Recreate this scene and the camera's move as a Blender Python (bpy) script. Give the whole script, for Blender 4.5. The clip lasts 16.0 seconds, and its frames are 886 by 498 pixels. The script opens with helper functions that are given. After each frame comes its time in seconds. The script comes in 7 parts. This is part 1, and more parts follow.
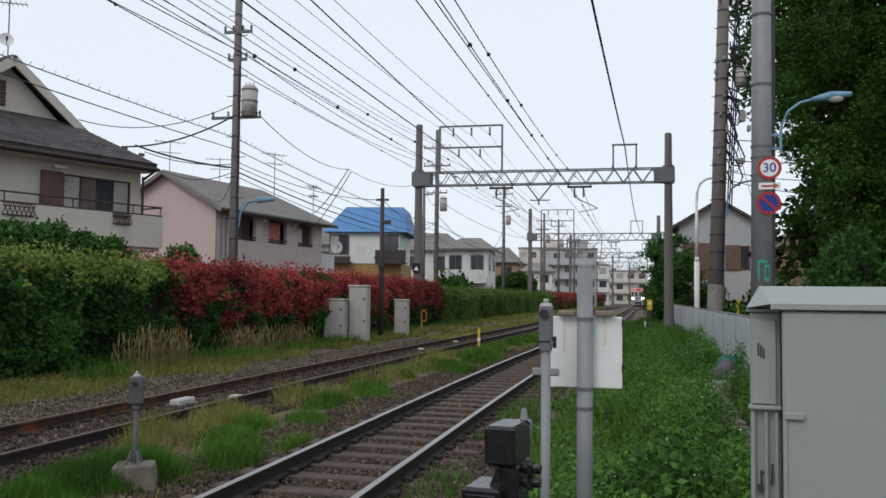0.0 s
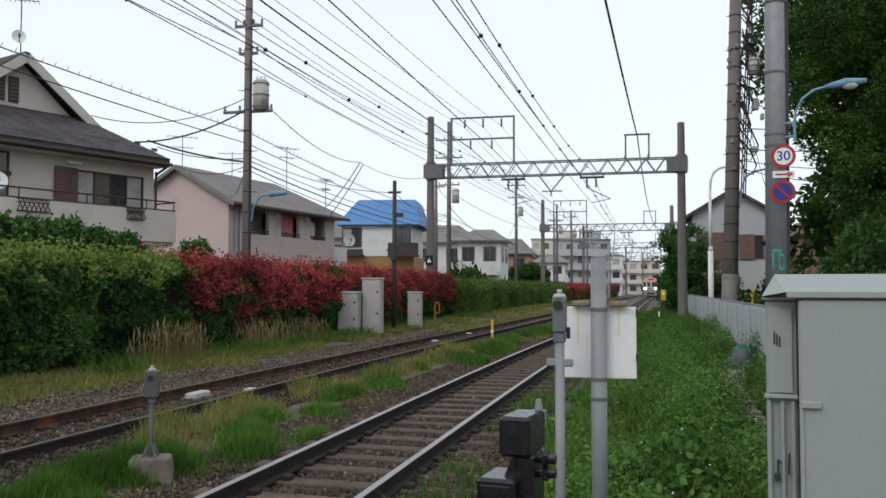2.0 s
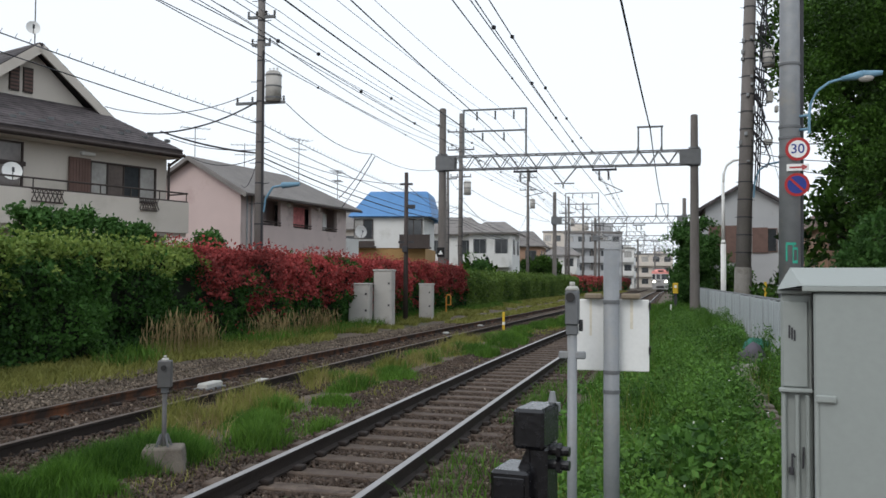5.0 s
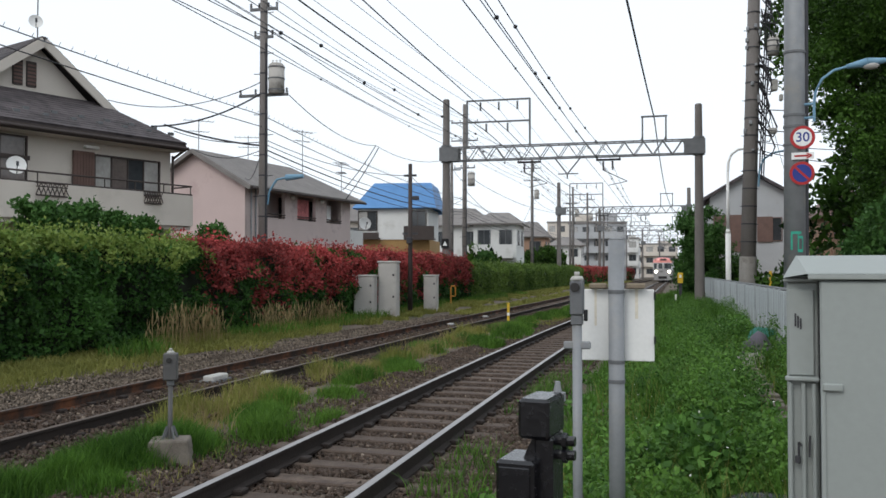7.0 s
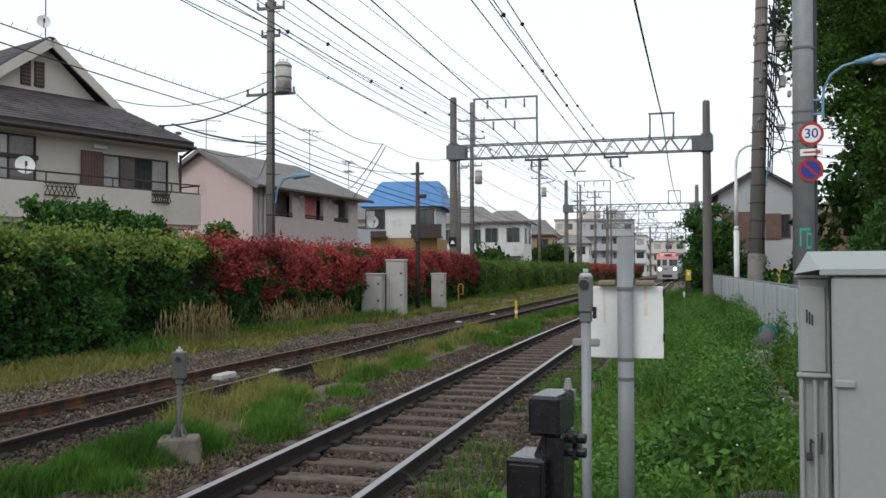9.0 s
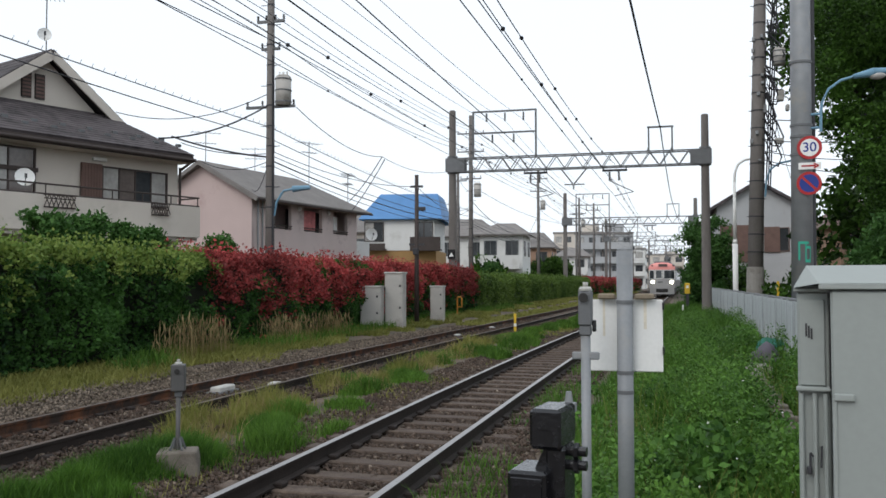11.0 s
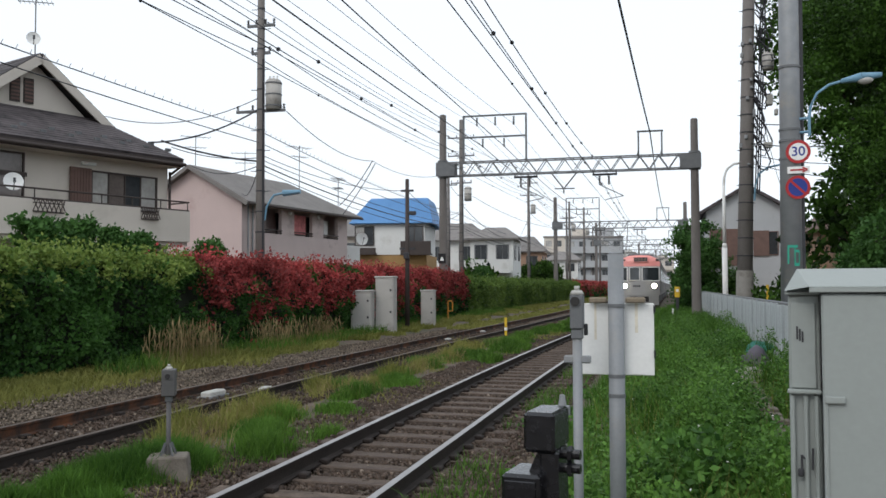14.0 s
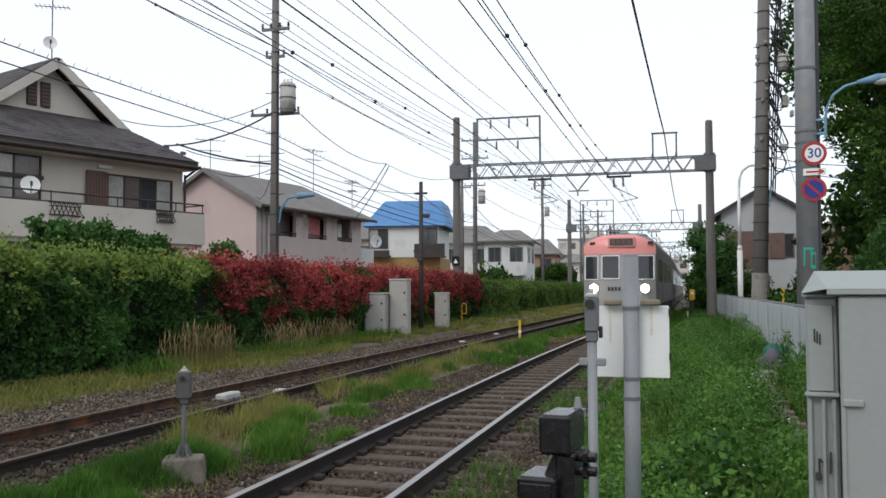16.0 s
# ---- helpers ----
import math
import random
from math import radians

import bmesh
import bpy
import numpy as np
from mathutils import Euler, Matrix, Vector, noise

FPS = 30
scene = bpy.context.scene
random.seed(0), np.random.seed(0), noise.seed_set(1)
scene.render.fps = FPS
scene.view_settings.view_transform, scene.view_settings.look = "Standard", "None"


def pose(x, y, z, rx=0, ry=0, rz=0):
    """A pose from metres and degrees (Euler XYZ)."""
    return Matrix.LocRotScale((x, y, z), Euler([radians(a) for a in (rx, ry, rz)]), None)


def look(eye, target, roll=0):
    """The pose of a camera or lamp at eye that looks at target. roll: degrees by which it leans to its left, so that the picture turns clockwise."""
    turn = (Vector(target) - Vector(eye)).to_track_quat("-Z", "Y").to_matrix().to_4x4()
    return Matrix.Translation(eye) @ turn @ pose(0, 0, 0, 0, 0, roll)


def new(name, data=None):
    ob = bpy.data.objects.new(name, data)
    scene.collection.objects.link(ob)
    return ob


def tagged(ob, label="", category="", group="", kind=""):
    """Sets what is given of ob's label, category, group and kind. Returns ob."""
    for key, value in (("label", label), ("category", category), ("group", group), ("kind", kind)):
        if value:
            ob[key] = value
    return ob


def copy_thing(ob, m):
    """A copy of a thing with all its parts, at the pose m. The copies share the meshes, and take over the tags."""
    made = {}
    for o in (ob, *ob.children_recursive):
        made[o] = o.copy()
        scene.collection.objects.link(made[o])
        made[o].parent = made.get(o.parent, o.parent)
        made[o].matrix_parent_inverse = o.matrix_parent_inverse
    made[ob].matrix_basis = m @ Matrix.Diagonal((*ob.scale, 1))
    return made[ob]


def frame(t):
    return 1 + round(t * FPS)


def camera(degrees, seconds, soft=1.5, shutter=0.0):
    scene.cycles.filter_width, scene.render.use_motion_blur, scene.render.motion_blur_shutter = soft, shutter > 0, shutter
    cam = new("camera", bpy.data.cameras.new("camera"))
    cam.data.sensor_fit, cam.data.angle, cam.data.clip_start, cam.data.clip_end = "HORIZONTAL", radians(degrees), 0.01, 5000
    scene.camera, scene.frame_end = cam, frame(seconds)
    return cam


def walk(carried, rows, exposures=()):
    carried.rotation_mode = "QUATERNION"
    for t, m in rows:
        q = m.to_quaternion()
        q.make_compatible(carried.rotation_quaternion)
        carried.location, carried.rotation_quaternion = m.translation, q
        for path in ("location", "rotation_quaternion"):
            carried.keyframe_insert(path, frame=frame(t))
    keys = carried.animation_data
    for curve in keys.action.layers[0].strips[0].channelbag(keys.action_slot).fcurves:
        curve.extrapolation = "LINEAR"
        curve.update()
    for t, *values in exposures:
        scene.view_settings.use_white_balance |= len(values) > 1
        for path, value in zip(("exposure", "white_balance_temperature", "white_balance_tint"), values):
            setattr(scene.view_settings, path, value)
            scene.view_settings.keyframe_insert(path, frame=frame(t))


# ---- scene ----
# ---------------------------------------------------------------- camera
cam = camera(53.3, 16.0, soft=1.55)
PATH = [
    (0, (0.019, 0.001, 1.587), (-0.409, 1.952, 1.694), 0.6),
    (0.5, (0.018, 0.0, 1.588), (-0.406, 1.952, 1.688), 0.5),
    (1, (0.014, -0.004, 1.589), (-0.423, 1.945, 1.685), 0.4),
    (1.5, (0.017, 0.009, 1.585), (-0.43, 1.957, 1.676), 0.2),
    (2, (0.017, 0.009, 1.584), (-0.439, 1.955, 1.673), 0.1),
    (2.5, (0.019, 0.003, 1.585), (-0.44, 1.948, 1.667), -0.0),
    (3, (0.018, 0.017, 1.584), (-0.444, 1.961, 1.666), 0.1),
    (3.5, (0.012, 0.013, 1.584), (-0.46, 1.955, 1.662), 0.3),
    (6, (0.008, 0.008, 1.582), (-0.483, 1.946, 1.642), 0.2),
    (6.5, (0.005, 0.016, 1.579), (-0.493, 1.952, 1.631), 0.1),
    (7, (0.009, 0.017, 1.581), (-0.482, 1.956, 1.632), 0.0),
    (7.5, (0.011, 0.02, 1.58), (-0.475, 1.96, 1.635), -0.1),
    (8, (0.008, 0.028, 1.579), (-0.482, 1.966, 1.634), -0.1),
    (8.5, (0.007, 0.021, 1.578), (-0.483, 1.959, 1.634), -0.2),
    (9, (0.003, 0.024, 1.578), (-0.504, 1.958, 1.625), -0.2),
    (11.5, (-0.002, 0.008, 1.58), (-0.505, 1.942, 1.661), -0.1),
    (12, (-0.005, 0.008, 1.579), (-0.506, 1.942, 1.662), -0.1),
    (12.5, (-0.002, 0.003, 1.579), (-0.492, 1.94, 1.666), 0.0),
    (13, (-0.002, 0.0, 1.579), (-0.476, 1.941, 1.668), -0.2),
    (13.5, (-0.002, 0.001, 1.581), (-0.471, 1.943, 1.672), -0.1),
    (14, (-0.006, 0.003, 1.579), (-0.489, 1.942, 1.664), -0.2),
    (14.5, (-0.007, 0.0, 1.579), (-0.492, 1.938, 1.665), -0.1),
    (15, (-0.007, 0.001, 1.579), (-0.491, 1.939, 1.665), -0.1),
    (15.5, (-0.006, 0.0, 1.579), (-0.499, 1.936, 1.668), -0.2),
    (16, (-0.009, 0.003, 1.578), (-0.522, 1.934, 1.669), -0.2),
]

EXPOSURES = [(0.0, 0.02), (1.5, 0.12), (3.5, 0.22), (6.0, 0.3), (16.0, 0.3)]
walk(cam, [(t, look(eye, target, roll)) for t, eye, target, roll in PATH], EXPOSURES)

# ---------------------------------------------------------------- light
SUN_EL, SUN_AZ = 40.0, 200.0
world = bpy.data.worlds.new("sky_world")
scene.world = world
world.use_nodes = True
wn = world.node_tree.nodes
wl = world.node_tree.links
wn.clear()
w_out = wn.new("ShaderNodeOutputWorld")
w_bg = wn.new("ShaderNodeBackground")
w_mix = wn.new("ShaderNodeMix")
w_mix.data_type = "RGBA"
w_sky = wn.new("ShaderNodeTexSky")
w_sky.sky_type = "NISHITA"
w_sky.sun_disc = False
w_sky.sun_elevation = radians(SUN_EL)
w_sky.sun_rotation = radians(SUN_AZ)
w_sky.dust_density = 3.0
# an overcast veil: even, faintly blue-white cloud over the whole sky
w_mix.inputs[0].default_value = 0.88
w_mix.inputs[7].default_value = (8.85, 9.53, 10.3, 1)
wl.new(w_sky.outputs[0], w_mix.inputs[6])
wl.new(w_mix.outputs[2], w_bg.inputs[0])
w_bg.inputs[1].default_value = 0.1
wl.new(w_bg.outputs[0], w_out.inputs[0])
sun = new("sun", bpy.data.lights.new("sun", "SUN"))
sun.data.energy, sun.data.angle, sun.data.color = 0.7, radians(25), (1.0, 0.97, 0.93)
sun.matrix_basis = look((0, 0, 0), (-math.sin(radians(SUN_AZ)) * math.cos(radians(SUN_EL)), -math.cos(radians(SUN_AZ)) * math.cos(radians(SUN_EL)), -math.sin(radians(SUN_EL))))


# ---------------------------------------------------------------- materials
def material(name, color, rough=0.8, metal=0.0, var=0.25, scale=6.0, fine=60.0, bump=0.3, dirt=None, dirt_amount=0.0, island=0.0, obvar=0.0, spec=0.4, coat=0.0, stretch=None):
    """A surface with broad and fine variation in tone, roughness and relief; dirt: a second colour in patches."""
    m = bpy.data.materials.new(name)
    m.use_nodes = True
    n, l = m.node_tree.nodes, m.node_tree.links
    b = n["Principled BSDF"]
    co = n.new("ShaderNodeTexCoord")
    src = co.outputs["Object"]
    if stretch:
        mp = n.new("ShaderNodeMapping")
        mp.inputs["Scale"].default_value = stretch
        l.new(src, mp.inputs[0])
        src = mp.outputs[0]
    n1, n2 = n.new("ShaderNodeTexNoise"), n.new("ShaderNodeTexNoise")
    for k, sc, de in ((n1, scale, 4), (n2, fine, 3)):
        k.inputs["Scale"].default_value, k.inputs["Detail"].default_value = sc, de
        l.new(src, k.inputs["Vector"])
    add = n.new("ShaderNodeMath")
    add.operation = "MULTIPLY_ADD"
    add.inputs[1].default_value = 0.6
    l.new(n1.outputs[0], add.inputs[0])
    half = n.new("ShaderNodeMath")
    half.operation = "MULTIPLY"
    half.inputs[1].default_value = 0.4
    l.new(n2.outputs[0], half.inputs[0])
    l.new(half.outputs[0], add.inputs[2])
    last = add.outputs[0]
    if island or obvar:
        g = n.new("ShaderNodeNewGeometry") if island else n.new("ShaderNodeObjectInfo")
        ma = n.new("ShaderNodeMath")
        ma.operation = "MULTIPLY_ADD"
        ma.inputs[1].default_value = island or obvar
        l.new(g.outputs["Random Per Island" if island else "Random"], ma.inputs[0])
        l.new(last, ma.inputs[2])
        sub = n.new("ShaderNodeMath")
        sub.operation = "SUBTRACT"
        sub.inputs[1].default_value = (island or obvar) / 2
        l.new(ma.outputs[0], sub.inputs[0])
        last = sub.outputs[0]
    rng = n.new("ShaderNodeMapRange")
    rng.inputs[1].default_value, rng.inputs[2].default_value = 0.25, 0.75
    rng.inputs[3].default_value, rng.inputs[4].default_value = 1 - var, 1 + var
    rng.clamp = False
    l.new(last, rng.inputs[0])
    mul = n.new("ShaderNodeVectorMath")
    mul.operation = "SCALE"
    mul.inputs[0].default_value = color[:3]
    l.new(rng.outputs[0], mul.inputs["Scale"])
    out = mul.outputs[0]
    if dirt:
        n3 = n.new("ShaderNodeTexNoise")
        n3.inputs["Scale"].default_value, n3.inputs["Detail"].default_value = scale * 0.7, 6
        n3.inputs["Roughness"].default_value = 0.65
        l.new(src, n3.inputs["Vector"])
        r3 = n.new("ShaderNodeMapRange")
        r3.inputs[1].default_value, r3.inputs[2].default_value = 0.62 - 0.3 * dirt_amount, 0.78 - 0.25 * dirt_amount
        l.new(n3.outputs[0], r3.inputs[0])
        mx = n.new("ShaderNodeMix")
        mx.data_type = "RGBA"
        l.new(r3.outputs[0], mx.inputs[0])
        l.new(out, mx.inputs[6])
        mx.inputs[7].default_value = (*dirt[:3], 1)
        out = mx.outputs[2]
    l.new(out, b.inputs["Base Color"])
    rr = n.new("ShaderNodeMapRange")
    rr.inputs[3].default_value, rr.inputs[4].default_value = max(rough - 0.12, 0.03), min(rough + 0.12, 1)
    l.new(n2.outputs[0], rr.inputs[0])
    l.new(rr.outputs[0], b.inputs["Roughness"])
    b.inputs["Metallic"].default_value = metal
    b.inputs["Specular IOR Level"].default_value = spec
    b.inputs["Coat Weight"].default_value = coat
    if bump:
        bp = n.new("ShaderNodeBump")
        bp.inputs["Strength"].default_value, bp.inputs["Distance"].default_value = bump, 0.01
        l.new(n2.outputs[0], bp.inputs["Height"])
        l.new(bp.outputs[0], b.inputs["Normal"])
    return m


def leafy(name, low, high, rough=0.55, patch=0.35):
    """Leaves: each leaf takes its own tone between two colours, with broad patches; thin enough to let light through."""
    m = bpy.data.materials.new(name)
    m.use_nodes = True
    n, l = m.node_tree.nodes, m.node_tree.links
    b = n["Principled BSDF"]
    g = n.new("ShaderNodeNewGeometry")
    co = n.new("ShaderNodeTexCoord")
    nz = n.new("ShaderNodeTexNoise")
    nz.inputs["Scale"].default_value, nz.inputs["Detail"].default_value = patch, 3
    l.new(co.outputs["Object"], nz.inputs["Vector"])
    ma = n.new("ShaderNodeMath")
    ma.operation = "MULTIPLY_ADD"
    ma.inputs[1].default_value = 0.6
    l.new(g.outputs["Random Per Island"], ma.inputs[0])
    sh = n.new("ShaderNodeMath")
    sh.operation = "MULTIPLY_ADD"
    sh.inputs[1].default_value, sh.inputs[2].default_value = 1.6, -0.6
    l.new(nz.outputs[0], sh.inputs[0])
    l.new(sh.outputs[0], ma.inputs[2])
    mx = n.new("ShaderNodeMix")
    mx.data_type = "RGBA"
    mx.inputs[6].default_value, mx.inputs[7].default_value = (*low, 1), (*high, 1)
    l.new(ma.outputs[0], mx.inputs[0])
    l.new(mx.outputs[2], b.inputs["Base Color"])
    b.inputs["Roughness"].default_value = rough
    b.inputs["Specular IOR Level"].default_value = 0.15
    tr = n.new("ShaderNodeBsdfTranslucent")
    l.new(mx.outputs[2], tr.inputs[0])
    ms = n.new("ShaderNodeMixShader")
    ms.inputs[0].default_value = 0.25
    l.new(b.outputs[0], ms.inputs[1])
    l.new(tr.outputs[0], ms.inputs[2])
    l.new(ms.outputs[0], n["Material Output"].inputs[0])
    return m


def glow(name, color, strength):
    m = bpy.data.materials.new(name)
    m.use_nodes = True
    b = m.node_tree.nodes["Principled BSDF"]
    b.inputs["Base Color"].default_value = (*color, 1)
    b.inputs["Emission Color"].default_value = (*color, 1)
    b.inputs["Emission Strength"].default_value = strength
    return m


def pane(name, color, rough=0.06):
    m = material(name, color, rough, 0.0, 0.35, 1.5, 9.0, 0.0, spec=0.7)
    return m


M = {}
M["rail_top"] = material("rail_steel", (0.34, 0.325, 0.32), 0.42, 0.8, 0.12, 3, 40, 0.05)
# rust taken almost to black: the shadow on the rail sides is in the colour
M["rail_side"] = material("rail_rust", (0.024, 0.017, 0.014), 0.85, 0.1, 0.4, 5, 60, 0.4)
M["rail_red"] = material("rail_red_rust", (0.13, 0.048, 0.02), 0.85, 0.1, 0.4, 4, 50, 0.4, (0.03, 0.02, 0.015), 0.85)
M["sleeper"] = material("sleeper_concrete", (0.118, 0.088, 0.068), 0.92, 0, 0.4, 5, 60, 0.6, (0.065, 0.046, 0.036), 0.75, obvar=0.3)
M["ballast"] = material("ballast_stone", (0.078, 0.054, 0.040), 0.95, 0, 0.35, 3, 40, 0.6, (0.045, 0.030, 0.022), 0.5, island=0.7)
M["ballast_pale"] = material("shoulder_stone", (0.165, 0.132, 0.102), 0.95, 0, 0.35, 3, 40, 0.6, (0.085, 0.065, 0.05), 0.4, island=0.8)
M["soil"] = material("ground_soil", (0.10, 0.075, 0.056), 0.95, 0, 0.45, 1.2, 30, 1.0, (0.06, 0.07, 0.03), 0.4)
M["concrete"] = material("grey_concrete", (0.27, 0.255, 0.235), 0.88, 0, 0.25, 2.5, 50, 0.35, (0.16, 0.145, 0.125), 0.4)
M["relay"] = material("relay_box_paint", (0.44, 0.42, 0.39), 0.75, 0, 0.12, 2.5, 40, 0.15, (0.28, 0.26, 0.23), 0.3)
M["orange"] = material("orange_yellow_paint", (0.5, 0.22, 0.03), 0.6, 0, 0.2, 4, 40, 0.1)
M["tarp"] = material("mauve_sack", (0.085, 0.075, 0.095), 0.7, 0, 0.3, 4, 30, 0.3)
M["tarp_green"] = material("green_sheet", (0.03, 0.17, 0.13), 0.6, 0, 0.3, 4, 30, 0.3)
M["pole"] = material("pole_concrete", (0.165, 0.15, 0.14), 0.88, 0, 0.3, 2.0, 40, 0.35, (0.14, 0.13, 0.12), 0.4, stretch=(1, 1, 0.35))
M["galv"] = material("galvanised_steel", (0.25, 0.26, 0.27), 0.6, 0.3, 0.18, 4, 50, 0.12, (0.3, 0.29, 0.27), 0.3)
M["steel"] = material("dull_steel", (0.15, 0.155, 0.16), 0.65, 0.3, 0.2, 4, 50, 0.15)
M["dark_steel"] = material("dark_steel", (0.05, 0.05, 0.055), 0.6, 0.3, 0.3, 4, 40, 0.15)
M["black"] = material("black_paint", (0.006, 0.006, 0.008), 0.24, 0.0, 0.4, 8, 70, 0.1, spec=0.6)
M["wire"] = material("cable_black", (0.03, 0.03, 0.035), 0.6, 0.1, 0.2, 3, 20, 0)
M["wire_grey"] = material("cable_grey", (0.13, 0.14, 0.16), 0.6, 0.2, 0.2, 3, 20, 0)
M["white"] = material("white_paint", (0.78, 0.78, 0.76), 0.55, 0, 0.08, 3, 50, 0.06, (0.55, 0.5, 0.42), 0.12)
M["cabinet"] = material("grey_green_enamel", (0.29, 0.315, 0.30), 0.5, 0.0, 0.09, 1.3, 40, 0.06, (0.22, 0.235, 0.22), 0.25)
M["fence"] = material("fence_panel", (0.34, 0.37, 0.38), 0.65, 0.0, 0.22, 1.5, 30, 0.12, (0.27, 0.27, 0.25), 0.3, island=0.7)
M["yellow"] = material("yellow_paint", (0.65, 0.42, 0.03), 0.6, 0, 0.2, 4, 40, 0.1)
M["dirty_white"] = material("dirty_white_paint", (0.42, 0.41, 0.38), 0.7, 0, 0.2, 6, 50, 0.1)
M["old_concrete"] = material("old_brown_concrete", (0.17, 0.148, 0.122), 0.92, 0, 0.3, 5, 50, 0.5, (0.10, 0.085, 0.07), 0.5)
M["housing"] = material("dark_grey_housing", (0.095, 0.092, 0.09), 0.6, 0.2, 0.2, 6, 50, 0.1)
M["streak"] = material("rust_streak", (0.72, 0.67, 0.56), 0.8, 0, 0.2, 12, 60, 0.05)
M["rail_dull"] = material("rail_dull_head", (0.10, 0.075, 0.06), 0.6, 0.4, 0.3, 4, 40, 0.2)
M["rust"] = material("weathered_batten", (0.22, 0.18, 0.13), 0.9, 0, 0.35, 12, 60, 0.2)
M["red"] = material("sign_red", (0.38, 0.016, 0.018), 0.45, 0, 0.12, 3, 40, 0.03)
M["blue"] = material("sign_blue", (0.012, 0.03, 0.22), 0.45, 0, 0.12, 3, 40, 0.03)
M["lamp_blue"] = material("pale_blue_paint", (0.15, 0.29, 0.40), 0.45, 0, 0.12, 3, 40, 0.05)
M["green_paint"] = material("green_spray", (0.03, 0.32, 0.22), 0.6, 0, 0.2, 4, 40, 0.0)
M["stucco"] = material("beige_stucco", (0.58, 0.53, 0.47), 0.92, 0, 0.1, 0.8, 40, 0.35, (0.48, 0.44, 0.38), 0.25)
M["stucco_pink"] = material("pink_stucco", (0.52, 0.41, 0.39), 0.92, 0, 0.08, 0.8, 40, 0.3, (0.42, 0.31, 0.29), 0.2)
M["stucco_mauve"] = material("mauve_stucco", (0.55, 0.46, 0.435), 0.92, 0, 0.1, 0.8, 40, 0.3, (0.27, 0.22, 0.21), 0.2)
M["stucco_white"] = material("white_stucco", (0.68, 0.68, 0.66), 0.9, 0, 0.08, 0.8, 40, 0.2, (0.5, 0.49, 0.46), 0.2)
M["stucco_grey"] = material("grey_stucco", (0.40, 0.41, 0.42), 0.92, 0, 0.1, 0.8, 40, 0.25, (0.32, 0.32, 0.32), 0.25)
M["weed_leaf"] = leafy("weed_leaf", (0.014, 0.05, 0.01), (0.125, 0.27, 0.05), patch=1.2)
M["stucco_tan"] = material("tan_stucco", (0.42, 0.27, 0.19), 0.9, 0, 0.12, 0.8, 40, 0.2)
M["ochre"] = material("ochre_board", (0.36, 0.22, 0.09), 0.85, 0, 0.25, 1.0, 30, 0.2)
M["roof"] = material("dark_roof_slate", (0.066, 0.056, 0.058), 0.85, 0, 0.5, 2.2, 30, 0.5, (0.034, 0.029, 0.031), 0.5, obvar=0.3)
M["roof_grey"] = material("grey_roof_slate", (0.20, 0.185, 0.175), 0.85, 0, 0.2, 1.5, 30, 0.3, obvar=0.25)
M["roof_blue"] = material("blue_roof_sheet", (0.10, 0.25, 0.50), 0.6, 0, 0.15, 1.0, 30, 0.2, obvar=0.2)
M["wood_dark"] = material("brown_trim", (0.055, 0.042, 0.038), 0.7, 0, 0.25, 3, 40, 0.15)
M["wood_brown"] = material("brown_shutter", (0.14, 0.085, 0.07), 0.7, 0, 0.25, 3, 40, 0.15)
M["glass"] = pane("window_glass", (0.045, 0.05, 0.055))
M["glass_pale"] = pane("curtained_glass", (0.38, 0.37, 0.35), 0.15)
M["glass_tan"] = pane("brown_curtained_glass", (0.15, 0.125, 0.115), 0.12)
M["curtain_red"] = material("red_curtain", (0.55, 0.20, 0.20), 0.9, 0, 0.5, 6, 15, 0.2)
M["bark"] = material("bark", (0.035, 0.028, 0.022), 0.95, 0, 0.35, 3, 25, 0.8)
M["pink"] = material("salmon_paint", (0.80, 0.30, 0.27), 0.35, 0, 0.05, 1, 20, 0.0, coat=0.3)
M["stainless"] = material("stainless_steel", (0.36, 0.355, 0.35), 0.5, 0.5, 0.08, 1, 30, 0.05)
# the same stainless, darkened to put shade on the car sides
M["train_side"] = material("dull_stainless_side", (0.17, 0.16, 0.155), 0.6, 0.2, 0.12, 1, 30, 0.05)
M["train_dark"] = material("train_underframe", (0.035, 0.033, 0.032), 0.8, 0.1, 0.3, 2, 30, 0.2)
M["train_roof"] = material("train_roof_grey", (0.13, 0.13, 0.135), 0.7, 0, 0.2, 1, 20, 0.1)
M["train_glass"] = pane("train_glass", (0.03, 0.035, 0.04))
M["headlight"] = glow("headlight_glow", (1.0, 0.86, 0.62), 60.0)
M["weed_fine"] = leafy("fine_weed_leaf", (0.02, 0.062, 0.012), (0.13, 0.265, 0.045), patch=1.6)
M["grass_lush"] = leafy("lush_grass_blade", (0.02, 0.06, 0.01), (0.11, 0.235, 0.032), patch=0.8)
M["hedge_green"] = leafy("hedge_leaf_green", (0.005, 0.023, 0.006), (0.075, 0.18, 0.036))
# young shoots, paled further for the light on the hedge top
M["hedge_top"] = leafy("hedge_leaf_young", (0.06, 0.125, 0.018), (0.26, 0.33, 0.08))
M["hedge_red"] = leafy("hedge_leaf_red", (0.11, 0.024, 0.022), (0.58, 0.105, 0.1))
M["hedge_trim"] = leafy("hedge_leaf_trimmed", (0.03, 0.07, 0.012), (0.18, 0.27, 0.06))
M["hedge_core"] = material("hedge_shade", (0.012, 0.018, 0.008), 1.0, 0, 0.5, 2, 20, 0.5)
# near-black to bright patches put crown shade and sky-lit clumps into the leaf colour
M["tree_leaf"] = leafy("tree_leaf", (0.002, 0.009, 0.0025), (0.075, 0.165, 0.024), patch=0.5)
